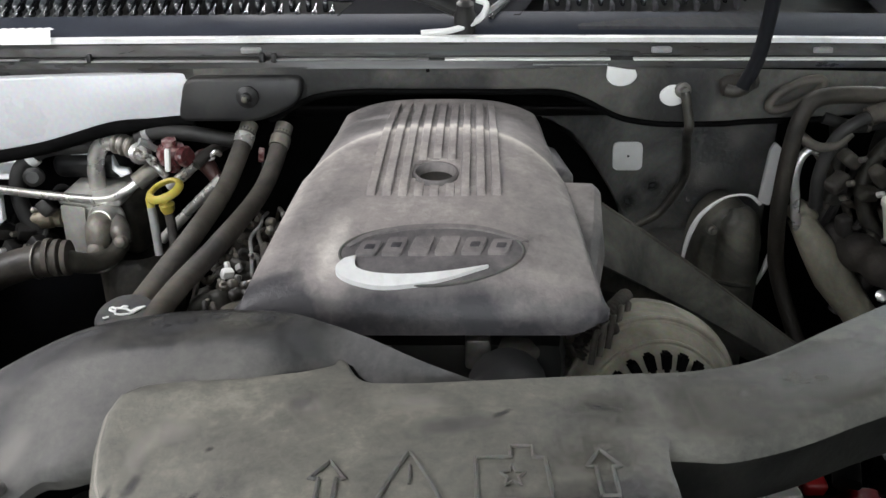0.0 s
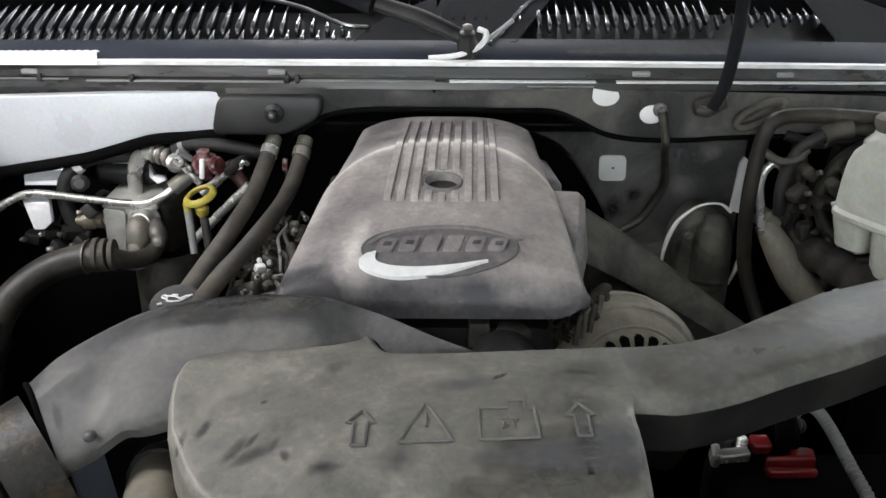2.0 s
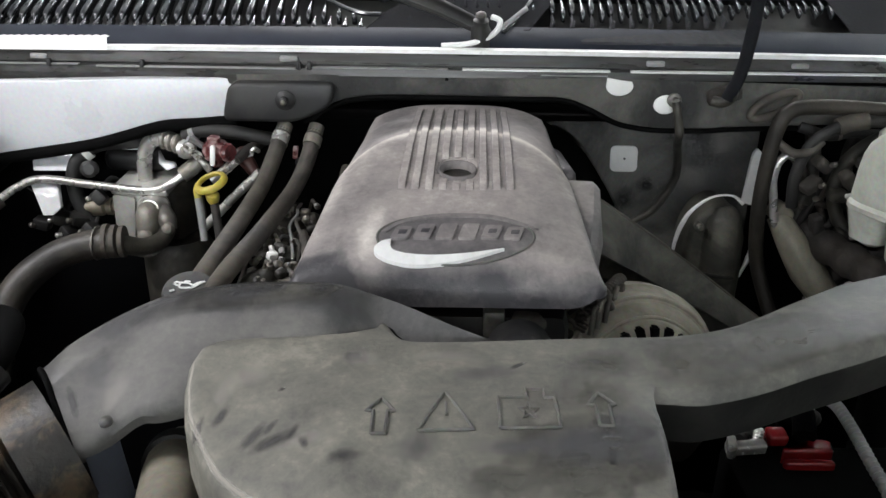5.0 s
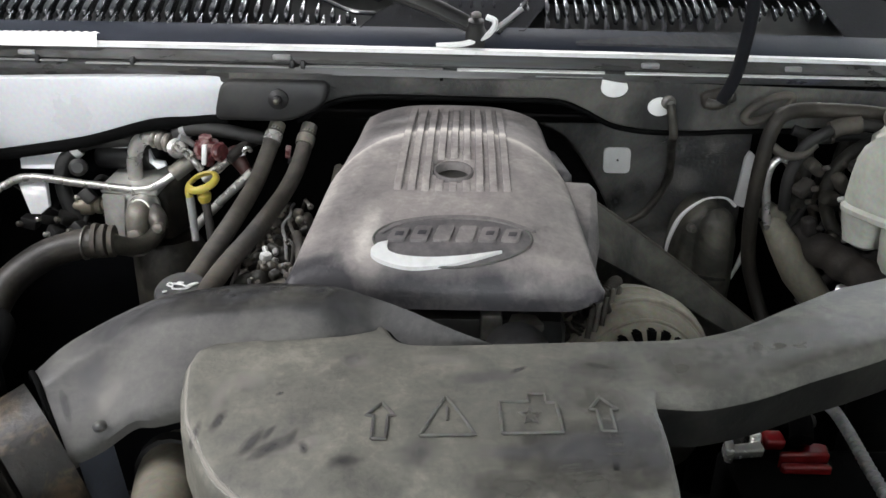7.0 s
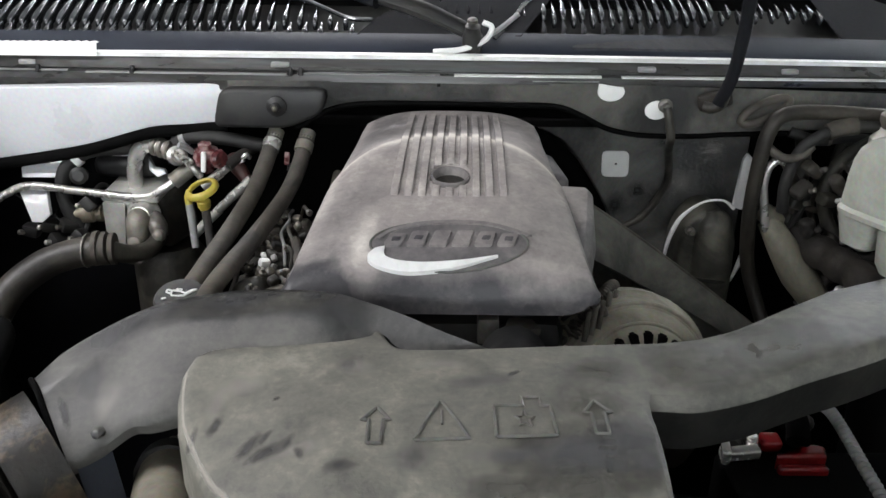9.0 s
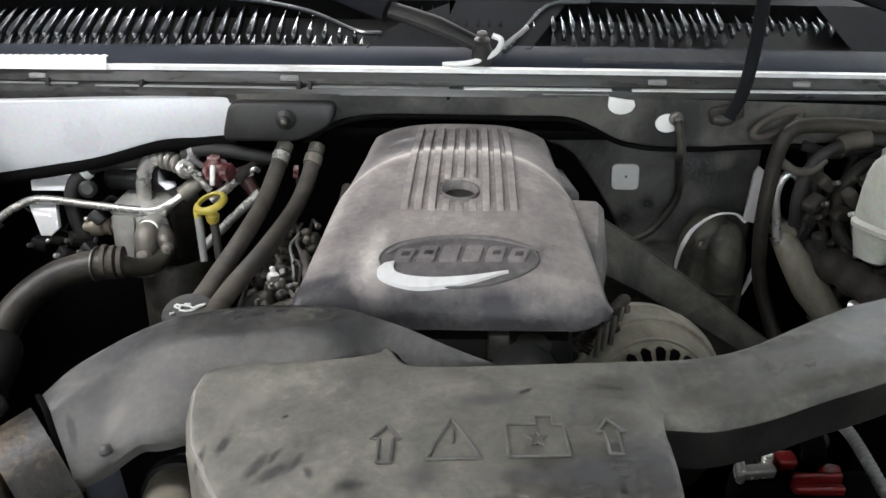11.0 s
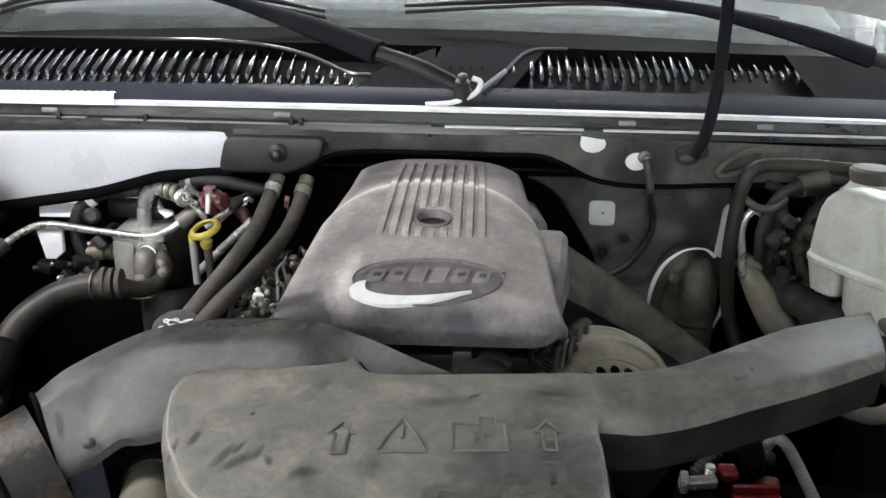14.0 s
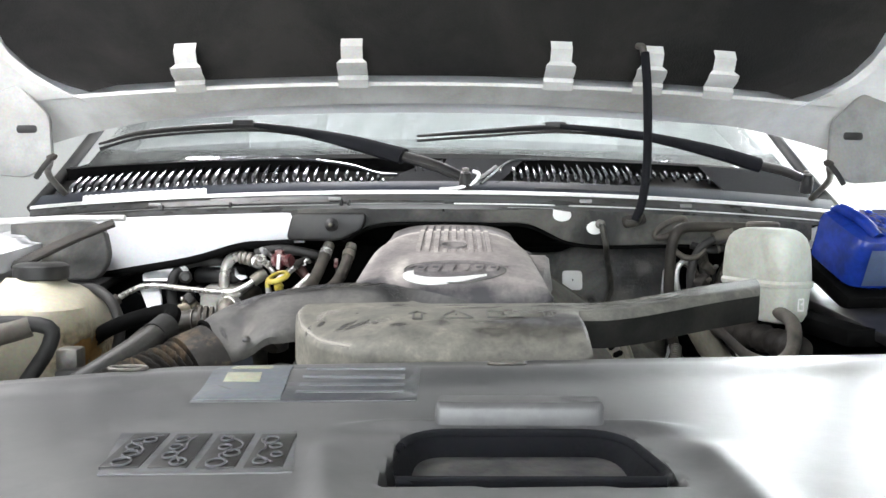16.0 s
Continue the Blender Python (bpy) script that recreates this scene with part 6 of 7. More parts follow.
clip = thing("hose_clip", (-0.28, 1.02, 1.12), "small bright spring clip near the hose ends", "clip")
part("clip_body", tube(B(), [(-0.292, 1.02, 1.119), (-0.283, 1.015, 1.123), (-0.277, 1.015, 1.127), (-0.273, 1.02, 1.122)], 0.0036, 8), M_SILVER, clip)
part("clip_ear", box(B(), (-0.286, 1.018, 1.117), (0.012, 0.006, 0.005), 0.0015, (0, -20, 0)), M_CHROME, clip)
tab = thing("hose_tab", (-0.218, 1.02, 1.12), "small faded pink plastic tab between the hoses", "tab")
part("tab_body", box(B(), (-0.2205, 1.025, 1.120), (0.008, 0.004, 0.020), 0.002, (0, 8, 0)), M_PINK, tab)
part("tab_foot", box(B(), (-0.2185, 1.027, 1.106), (0.006, 0.004, 0.012), 0.002, (0, 8, 0)), M_BLACK, tab)

acc = thing("air_conditioning_block", (-0.45, 1.03, 1.0), "dull aluminium air conditioning block with fittings", "aluminium block")
bm = B()
box(bm, (-0.460, 1.066, 1.016), (0.068, 0.078, 0.084), 0.006, (8, 0, -6), 3)
part("block", bm, M_BLOCK, acc)
# right face in a dark colour that holds the shade away from the light
part("side_cheek", box(B(), (-0.411, 1.080, 1.016), (0.030, 0.074, 0.092), 0.010, (6, 0, -22), 3), M_GRIME, acc, "dark side of the block, its shade put into the colour")
part("lid", box(B(), (-0.452, 1.060, 1.062), (0.088, 0.082, 0.012), 0.004, (8, 0, -6), 3), M_BLOCK, acc)
part("facet", plate(B(), rounded([(-0.493, 1.052), (-0.462, 1.049), (-0.472, 0.966), (-0.494, 0.980)], 0.003), 0.0, 0.006, 0.0015, facing(lambda x: 1.016 - 0.10 * (x + 0.48))), M_BLOCK, acc, "bright facet of the block")
part("can", lathe(B(), (-0.43, 1.09, 0.78), (0, 0, 1), [(0, 0.05), (0.01, 0.056), (0.16, 0.056), (0.18, 0.045)], 28), M_GRIME, acc)
part("flange", lathe(B(), (-0.437, 1.024, 1.032), (0.1, -1, 0.25), [(0, 0.024), (0.006, 0.024), (0.009, 0.021), (0.012, 0.019), (0.024, 0.018), (0.030, 0.014)], 24), M_SILVER, acc, "round worn metal flange")
part("elbow", tube(B(), [(-0.437, 1.010, 1.038), (-0.436, 0.994, 1.030), (-0.436, 0.985, 1.014), (-0.437, 0.984, 1.000)], [0.016, 0.018, 0.016, 0.012], 16), M_CAST, acc)
part("elbow", tube(B(), [(-0.420, 1.012, 1.032), (-0.409, 0.994, 1.024), (-0.404, 0.986, 1.012)], [0.012, 0.014, 0.011], 16), M_STEEL, acc)
for q, r in (((-0.436, 0.974, 1.006), 0.0115), ((-0.402, 0.976, 1.017), 0.0095)):
    part("bolt", lathe(B(), q, (0.1, -1, 0.35), [(0, r), (0.005, r), (0.007, r * 0.8), (0.010, r * 0.7), (0.012, r * 0.25)], 10), M_CAST, acc)
part("base_lip", tube(B(), [(-0.466, 0.988, 0.974), (-0.450, 0.985, 0.970), (-0.432, 0.986, 0.973), (-0.418, 0.992, 0.984)], 0.0028, 8), M_STEEL, acc, "pale worn lower edge")
part("nut", lathe(B(), (-0.497, 1.045, 1.026), (-1, -0.1, -0.02), [(0, 0.008), (0.010, 0.008), (0.011, 0.013), (0.019, 0.013), (0.020, 0.010), (0.024, 0.014), (0.040, 0.014), (0.041, 0.008), (0.06, 0.008)], 12), M_COPPER, acc, "small brass hexagon nut")
part("neck", tube(B(), [(-0.455, 1.052, 1.066), (-0.453, 1.052, 1.095), (-0.445, 1.052, 1.120), (-0.425, 1.048, 1.131), (-0.400, 1.042, 1.127)], 0.0112, 16), M_SILVER, acc)
for k in range(3):
    part("coupling", lathe(B(), (-0.420 + 0.010 * k, 1.047 - 0.003 * k, 1.131 - 0.002 * k), (1, -0.25, -0.15), [(0, 0.0125), (0.002, 0.0145), (0.006, 0.0145), (0.008, 0.0125)], 16), M_CAST, acc)
part("coupling", lathe(B(), (-0.384, 1.034, 1.122), (0.5, -1, 0.1), [(0, 0.012), (0.010, 0.015), (0.014, 0.015), (0.016, 0.010), (0.022, 0.009)], 12), M_SILVER, acc)
line1 = thing("coolant_line", (-0.5, 1.03, 1.06), "bare metal refrigerant line with a bend at each end", "pipe")
part("pipe", tube(B(), [(-0.69, 0.97, 1.02), (-0.66, 1.00, 1.045), (-0.635, 1.025, 1.062), (-0.60, 1.03, 1.072), (-0.525, 1.025, 1.066), (-0.44, 1.02, 1.060), (-0.405, 1.02, 1.072), (-0.372, 1.03, 1.095)], 0.0060, 12), M_SILVER, line1)
part("fitting", tube(B(), [(-0.70, 0.96, 1.012), (-0.655, 1.005, 1.048)], 0.0115, 10, 1), M_RUBBER, line1, "dusty rubber sleeve")
part("fitting", tube(B(), [(-0.390, 1.025, 1.082), (-0.366, 1.035, 1.100)], 0.012, 10, 1), M_CAST, line1)
loop = thing("vent_hose", (-0.55, 1.05, 1.06), "black rubber vent hose with a white band", "hose")
part("hose", tube(B(), [(-0.46, 1.08, 1.118), (-0.52, 1.06, 1.118), (-0.553, 1.05, 1.095), (-0.562, 1.045, 1.06), (-0.552, 1.04, 1.02), (-0.53, 1.04, 0.98)], 0.011, 12), M_DARKRUBBER, loop)
part("band", tube(B(), [(-0.535, 1.056, 1.110), (-0.543, 1.053, 1.104)], 0.0122, 12, 1), M_STICKER, loop, "white paint band")
part("cap", lathe(B(), (-0.528, 1.035, 1.088), (0.2, -1, 0.2), [(0, 0.012), (0.012, 0.013), (0.016, 0.008)], 14), M_BLACK, loop)
stay = thing("stay_wire", (-0.60, 1.03, 1.03), "thin dark wire across the white inner panel", "wire")
part("wire", tube(B(), [(-0.630, 1.03, 1.060), (-0.60, 1.03, 1.040), (-0.565, 1.03, 1.018)], 0.0012, 6), M_BLACK, stay)
plate_ob = thing("relay_cover", (-0.47, 1.10, 1.09), "flat black relay cover on the inner fender", "relay")
part("cover", box(B(), (-0.475, 1.10, 1.088), (0.10, 0.06, 0.034), 0.014, (0, 0, -4), 4), M_BLACK, plate_ob)
for k, (px_, py_, pz_) in enumerate([(-0.612, 1.03, 1.002), (-0.585, 1.035, 1.008), (-0.555, 1.03, 1.010), (-0.57, 1.02, 0.99), (-0.535, 1.02, 0.996), (-0.52, 1.03, 1.045)]):
    sensor = thing("wiring_connector", (px_, py_, pz_), "small black wiring connector with a pale tip", "connector", "wiring connectors")
    part("shell", box(B(), (px_, py_, pz_), (0.024, 0.022, 0.018), 0.004, (10 * k, 15, 20 * k)), M_BLACK, sensor)
    part("tip", lathe(B(), (px_ - 0.008, py_ - 0.008, pz_), (-0.5, -0.7, 0.2), [(0, 0.0042), (0.008, 0.0042), (0.010, 0.0015)], 8), M_SILVER if k % 2 else M_STEEL, sensor)
    part("wire", tube(B(), [(px_, py_ + 0.01, pz_), (px_ + 0.01, py_ + 0.03, pz_ + 0.02), (px_ + 0.03, py_ + 0.06, pz_ - 0.01)], 0.004, 8), M_DARKRUBBER, sensor)

big = thing("coolant_hose", (-0.5, 0.7, 1.0), "thick dusty coolant hose with ribbed clamp", "hose")
part("hose", tube(B(), [(-0.448, 0.91, 1.022), (-0.49, 0.908, 1.018), (-0.535, 0.895, 1.004), (-0.572, 0.865, 0.975), (-0.590, 0.83, 0.93), (-0.595, 0.80, 0.87)], 0.0205, 18), M_OLDHOSE, big)
part("band", tube(B(), [(-0.476, 0.909, 1.021), (-0.478, 0.909, 1.021)], 0.0238, 18, 1), M_STEEL, big, "thin steel band")
lowhose = thing("radiator_hose", (-0.5, 0.5, 1.0), "thick worn black hose looping from the tank over the intake hose", "hose")
part("hose", tube(B(), [(-0.575, 0.63, 1.01), (-0.53, 0.62, 1.045), (-0.468, 0.60, 1.070), (-0.415, 0.57, 1.083), (-0.398, 0.525, 1.080), (-0.397, 0.49, 1.073)], 0.0118, 18), M_GAP, lowhose)
part("hose_run", tube(B(), [(-0.395, 0.49, 1.073), (-0.407, 0.463, 1.061), (-0.445, 0.425, 1.034), (-0.50, 0.395, 0.998), (-0.56, 0.36, 0.96)], 0.0165, 18), M_HOSE, lowhose, "worn dusty hose run")
part("joint", tube(B(), [(-0.394, 0.495, 1.0745), (-0.403, 0.470, 1.0645)], 0.0185, 18, 1), M_DARKRUBBER, lowhose, "black rubber hose joint")
for k in range(3):
    a = Vector((-0.468 + 0.011 * k, 0.91, 1.0235))
    part("clamp_ring", tube(B(), [a, a + Vector((0.006, 0.0008, 0.0))], 0.0240 - 0.001 * k, 18, 1), M_RUBBER, big)
part("pipe_end", tube(B(), [(-0.450, 0.911, 1.0215), (-0.438, 0.918, 1.014), (-0.426, 0.938, 1.004), (-0.414, 0.960, 1.002), (-0.407, 0.974, 1.008), (-0.404, 0.984, 1.014)], [0.014, 0.0135, 0.013, 0.0125, 0.0115, 0.0105], 14), M_GRIME, big)

# coolant tank, seen at the end
tank = thing("coolant_tank", (-0.65, 0.63, 0.95), "cream translucent coolant tank with black cap and amber stain", "tank")
rows = []
for z, sx, sy in ((0.93, 0.085, 0.085), (0.95, 0.10, 0.10), (1.05, 0.105, 0.105), (1.085, 0.098, 0.098), (1.105, 0.075, 0.075), (1.115, 0.045, 0.045), (1.128, 0.034, 0.034)):
    rows.append([Vector((-0.645 + sx * math.copysign(abs(math.cos(a)) ** 0.6, math.cos(a)), 0.64 + sy * math.copysign(abs(math.sin(a)) ** 0.6, math.sin(a)), z)) for a in [2 * math.pi * k / 32 for k in range(32)]])
part("tank_body", sheet(B(), rows, close=True), M_CREAM, tank)
part("cap", lathe(B(), (-0.634, 0.64, 1.122), (0, 0, 1), [(0, 0.036), (0.004, 0.040), (0.022, 0.040), (0.026, 0.034), (0.027, 0.01)], 28), M_BLACK, tank, "black ribbed screw cap")
def tank_side(a, b):
    turn, z = radians(-100 + 150 * a), 0.94 + 0.155 * b
    wide = 0.1065 if z < 1.06 else 0.1065 - 0.25 * (z - 1.06)
    return Vector((-0.645 + wide * math.copysign(abs(math.cos(turn)) ** 0.6, math.cos(turn)), 0.64 + wide * math.copysign(abs(math.sin(turn)) ** 0.6, math.sin(turn)), z))


patch("stain", tank_side, M_AMBERSTAIN, tank, 24, 8)
part("overflow_hose", tube(B(), [(-0.600, 0.69, 1.10), (-0.565, 0.67, 1.105), (-0.530, 0.65, 1.085), (-0.515, 0.64, 1.045), (-0.522, 0.63, 1.0), (-0.555, 0.62, 0.955)], 0.0085, 14), M_DARKRUBBER, tank)
bracket = thing("fuse_bracket", (-0.62, 0.42, 1.06), "black bracket with a pale top plate over the tank", "bracket")
part("frame_bar", tube(B(), [(-0.66, 0.42, 1.085), (-0.54, 0.43, 1.085), (-0.525, 0.43, 1.06), (-0.56, 0.42, 1.0)], 0.010, 10, 4), M_DARKRUBBER, bracket)
part("frame_bar", tube(B(), [(-0.70, 0.38, 1.01), (-0.62, 0.40, 1.06), (-0.55, 0.43, 1.083)], 0.014, 10, 4), M_RUBBER, bracket)
part("top_plate", box(B(), (-0.62, 0.45, 1.075), (0.11, 0.05, 0.010), 0.004), M_STICKER, bracket)
part("plug", box(B(), (-0.512, 0.46, 1.035), (0.03, 0.03, 0.03), 0.005), M_STEEL, bracket)
part("plug", box(B(), (-0.505, 0.445, 1.005), (0.035, 0.03, 0.04), 0.006), M_BLACK, bracket)

# ---- driver side of the bay ----
sticker = thing("firewall_sticker", (0.295, 1.182, 1.07), "square white sticker with rounded corners on the firewall", "sticker")
part("sheet", plate(B(), rounded([(0.272, 1.050), (0.317, 1.050), (0.315, 1.094), (0.270, 1.094)], 0.010), 0.0, 0.004, 0.001, facing(lambda x: 1.178)), M_STICKER, sticker)
part("dot", lathe(B(), (0.294, 1.1775, 1.073), (0, -1, 0), [(0, 0.0018), (0.001, 0.0018)], 8), M_BLACK, sticker)
patch1 = thing("firewall_patch", (0.243, 1.02, 1.22), "white half-round bare paint patch on the upper firewall", "patch")
half = [(0.243 + 0.0195 * math.cos(a), 1.222 + 0.014 * math.sin(a)) for a in [math.pi + math.pi * k / 14 for k in range(15)]] + [(0.260, 1.228), (0.250, 1.229), (0.238, 1.231), (0.2245, 1.233)]
part("paint", plate(B(), [Vector(q) for q in half], 0.003, 0.004, 0.0008, facing(y_wall)), M_STICKER, patch1)
patch2 = thing("firewall_patch", (0.308, 1.02, 1.197), "white round bare paint patch behind a cable end", "patch")
part("paint", plate(B(), [Vector((0.312 + 0.0175 * math.cos(a), 1.195 + 0.0135 * math.sin(a))) for a in [2 * math.pi * k / 24 for k in range(24)]], 0.003, 0.004, 0.0008, facing(y_wall)), M_STICKER, patch2)
cable = thing("ground_cable", (0.32, 1.03, 1.19), "dusty dark cable hanging from a bolt on the firewall", "cable")
part("terminal", lathe(B(), (0.322, 1.033, 1.203), (0, -1, 0), [(0, 0.010), (0.006, 0.010), (0.008, 0.006), (0.016, 0.005)], 14), M_STEEL, cable)
part("cable", tube(B(), [(0.322, 1.020, 1.203), (0.325, 1.018, 1.189), (0.329, 1.018, 1.173), (0.333, 1.022, 1.156), (0.343, 1.060, 1.135), (0.358, 1.105, 1.108), (0.373, 1.145, 1.075), (0.374, 1.155, 1.044), (0.362, 1.16, 1.014), (0.343, 1.165, 0.984), (0.317, 1.17, 0.965)], 0.0062, 10), M_GRIME, cable)

booster = thing("brake_booster", (0.43, 1.12, 0.9), "dusty dark brake booster with a pale worn rim", "brake booster")
body = rounded([(0.385, 0.80), (0.466, 0.80), (0.479, 0.907), (0.488, 0.957), (0.485, 0.985), (0.467, 1.022), (0.447, 1.034), (0.418, 1.031), (0.394, 1.011), (0.381, 0.986), (0.374, 0.941), (0.376, 0.87)], 0.02)
body = [Vector((q[0] + 0.20 * max(0.0, 0.450 - q[0]), q[1] - 0.012 * ease((q[1] - 0.90) / 0.1))) for q in body]
part("shell", plate(B(), body, 0.045, 0.075, 0.014, facing(lambda x: 1.145), 5), M_BOOST, booster)
part("dome", tube(B(), [(0.442, 1.108, 1.018), (0.446, 1.105, 1.000), (0.448, 1.105, 0.960), (0.450, 1.105, 0.90), (0.450, 1.105, 0.80)], [0.012, 0.027, 0.033, 0.034, 0.032], 24, 6), M_BOOST, booster)
part("seam", tube(B(), [(0.380, 1.10, 0.900), (0.41, 1.096, 0.905), (0.43, 1.074, 0.91), (0.455, 1.071, 0.908), (0.478, 1.09, 0.900)], 0.003, 8), M_GRIME, booster, "dark pressed seam")
part("rim", tube(B(), [(0.366, 1.09, 0.930), (0.369, 1.09, 0.965), (0.376, 1.09, 0.992), (0.389, 1.09, 1.016), (0.417, 1.09, 1.0375), (0.448, 1.09, 1.041), (0.468, 1.09, 1.028)], [0.0018, 0.0036, 0.0042, 0.0034, 0.0020, 0.0018, 0.0032], 8), M_STICKER, booster, "pale worn metal rim")
part("rim", tube(B(), [(0.494, 1.09, 0.965), (0.490, 1.09, 0.935), (0.480, 1.09, 0.902)], [0.002, 0.0048, 0.002], 8), M_STICKER, booster, "pale worn metal rim")
part("stud", lathe(B(), (0.402, 1.092, 0.990), (0, -1, 0.1), [(0, 0.007), (0.012, 0.007), (0.014, 0.004), (0.02, 0.004)], 10), M_STEEL, booster, "small bright stud")
strip = thing("paint_strip", (0.487, 1.12, 1.06), "upright strip of bare white paint beside the booster", "patch")
part("strip", plate(B(), rounded([(0.477, 1.020), (0.494, 1.014), (0.499, 1.100), (0.488, 1.110), (0.482, 1.098)], 0.004), 0.0, 0.006, 0.001, facing(lambda x: 1.12)), M_STICKER, strip)

grommet = thing("firewall_grommet", (0.465, 1.03, 1.19), "thick dusty oval rubber grommet round pipes in the firewall", "grommet")
ringp = [Vector((0.468 + 0.030 * math.cos(a) + 0.006 * math.sin(a), 1.035 - 0.004 * math.cos(a), 1.196 + 0.016 * math.sin(a) + 0.012 * math.cos(a))) for a in [2 * math.pi * k / 20 for k in range(21)]]
part("ring", tube(B(), ringp, 0.0062, 10, 2), M_RUBBER, grommet)
steer = thing("heater_pipe", (0.47, 1.02, 1.1), "brown rusty pipe bending down from the firewall grommet", "pipe")
part("pipe", tube(B(), [(0.66, 0.99, 1.196), (0.60, 1.005, 1.199), (0.53, 1.015, 1.200), (0.485, 1.010, 1.196), (0.468, 1.008, 1.175), (0.463, 1.012, 1.13), (0.464, 1.02, 1.06), (0.472, 1.03, 1.0), (0.484, 1.04, 0.95), (0.500, 1.03, 0.90), (0.52, 1.0, 0.84)], 0.0108, 14), M_PIPE, steer)
hose3 = thing("vacuum_hose", (0.54, 1.02, 1.17), "grey rubber vacuum hose with a pale sleeve", "hose")
part("hose", tube(B(), [(0.62, 0.99, 1.185), (0.57, 1.0, 1.183), (0.535, 1.0, 1.168), (0.515, 1.005, 1.145), (0.505, 1.01, 1.10), (0.512, 1.02, 1.05)], 0.0085, 12), M_DARKRUBBER, hose3)
part("sleeve", tube(B(), [(0.585, 0.995, 1.186), (0.562, 1.0, 1.181), (0.547, 1.0, 1.175)], 0.0125, 12), M_RUBBER, hose3)
part("hose", tube(B(), [(0.470, 1.01, 1.150), (0.492, 1.0, 1.137), (0.515, 1.0, 1.140), (0.53, 1.0, 1.155)], 0.006, 10), M_RUBBER, hose3)
silver = thing("brake_line", (0.49, 1.02, 1.08), "bright bare metal brake line with a bend", "pipe")
part("line", tube(B(), [(0.505, 1.02, 1.125), (0.492, 1.02, 1.128), (0.481, 1.02, 1.115), (0.478, 1.02, 1.09), (0.484, 1.02, 1.06), (0.490, 1.02, 1.03), (0.505, 1.02, 1.0)], 0.0062, 10), M_SILVER, silver)
steering = thing("steering_joint", (0.55, 1.0, 0.95), "dusty cast steering shaft joint", "steering shaft")
part("shaft", tube(B(), [(0.500, 1.035, 1.030), (0.519, 1.01, 0.995), (0.545, 1.0, 0.955), (0.575, 0.985, 0.915), (0.60, 0.97, 0.88)], [0.016, 0.022, 0.026, 0.022, 0.022], 16), M_OLIVE, steering)
part("yoke", box(B(), (0.503, 1.035, 1.034), (0.034, 0.03, 0.030), 0.008, (0, 40, 0), 3), M_OLIVE, steering)
part("bolt", lathe(B(), (0.590, 0.955, 0.948), (-0.4, -0.6, 0.5), [(0, 0.008), (0.010, 0.008), (0.012, 0.003)], 8), M_SILVER, steering)
for pts, r, m in (([(0.66, 1.03, 1.17), (0.60, 1.03, 1.135), (0.575, 1.03, 1.09), (0.58, 1.02, 1.04), (0.61, 1.0, 0.99)], 0.010, M_GRIME),
                  ([(0.55, 1.08, 1.15), (0.555, 1.07, 1.10), (0.548, 1.06, 1.05), (0.535, 1.05, 1.00)], 0.011, M_GRIME),
                  ([(0.66, 0.98, 1.00), (0.625, 0.985, 0.985), (0.59, 1.0, 0.955), (0.56, 1.0, 0.90)], 0.014, M_IRON),
                  ([(0.52, 1.06, 1.16), (0.56, 1.05, 1.15), (0.60, 1.05, 1.155), (0.66, 1.04, 1.15)], 0.008, M_DARKRUBBER),
                  ([(0.62, 1.08, 1.16), (0.605, 1.07, 1.10), (0.62, 1.06, 1.04), (0.64, 1.05, 0.98)], 0.010, M_IRON)):
    h = thing("engine_bay_hose", pts[0], "grimy dark rubber hose behind the brake reservoir", "hose", "hoses by the reservoir")
    part("hose", tube(B(), pts, r, 14), m, h)
    a, b = Vector(pts[1]), Vector(pts[2])
    part("clamp", tube(B(), [a.lerp(b, 0.3), a.lerp(b, 0.42)], r * 1.14, 14, 1), M_STEEL, h, "worn steel hose clamp")
for px_, py_, pz_, turn, m, tip in ((0.545, 1.02, 1.115, 35, M_RUBBER, M_STEEL), (0.60, 1.0, 1.125, -20, M_GRIME, M_CHROME), (0.566, 1.0, 1.075, 10, M_GRIME, M_CHROME), (0.60, 1.0, 1.045, 60, M_GRIME, M_STEEL), (0.535, 1.03, 1.06, 20, M_GRIME, M_STEEL),
                                    (0.545, 1.0, 1.03, 75, M_IRON, M_IRON), (0.580, 0.99, 1.015, 30, M_GRIME, M_STEEL), (0.615, 0.98, 1.02, -50, M_IRON, M_IRON), (0.525, 1.0, 1.09, -35, M_IRON, M_STEEL), (0.575, 0.995, 1.10, 50, M_RUBBER, M_IRON)):
    clump = thing("wiring_connector", (px_, py_, pz_), "grimy dark wiring connector near the brake booster", "connector", "wiring connectors")
    part("shell", box(B(), (px_, py_, pz_), (0.030, 0.022, 0.018), 0.006, (15, turn, 20), 3), m, clump)
    part("tip", lathe(B(), (px_ + 0.008, py_ - 0.012, pz_ + 0.002), (0.3, -0.8, 0.4), [(0, 0.0040), (0.008, 0.0040), (0.010, 0.0015)], 10), tip, clump)
    part("wire", tube(B(), [(px_, py_, pz_), (px_ + 0.02, py_ + 0.02, pz_ - 0.02), (px_ + 0.01, py_ + 0.04, pz_ - 0.08)], 0.005, 8), M_DARKRUBBER, clump)


def boxy_ring(cx, cy, z, sx, sy, power=0.5, n=36, turn=0.0):
    c, d = math.cos(radians(turn)), math.sin(radians(turn))
    ring = []
    for k in range(n):
        a = 2 * math.pi * k / n
        u = sx * math.copysign(abs(math.cos(a)) ** power, math.cos(a))
        v = sy * math.copysign(abs(math.sin(a)) ** power, math.sin(a))
        ring.append(Vector((cx + c * u - d * v, cy + d * u + c * v, z)))
    return ring


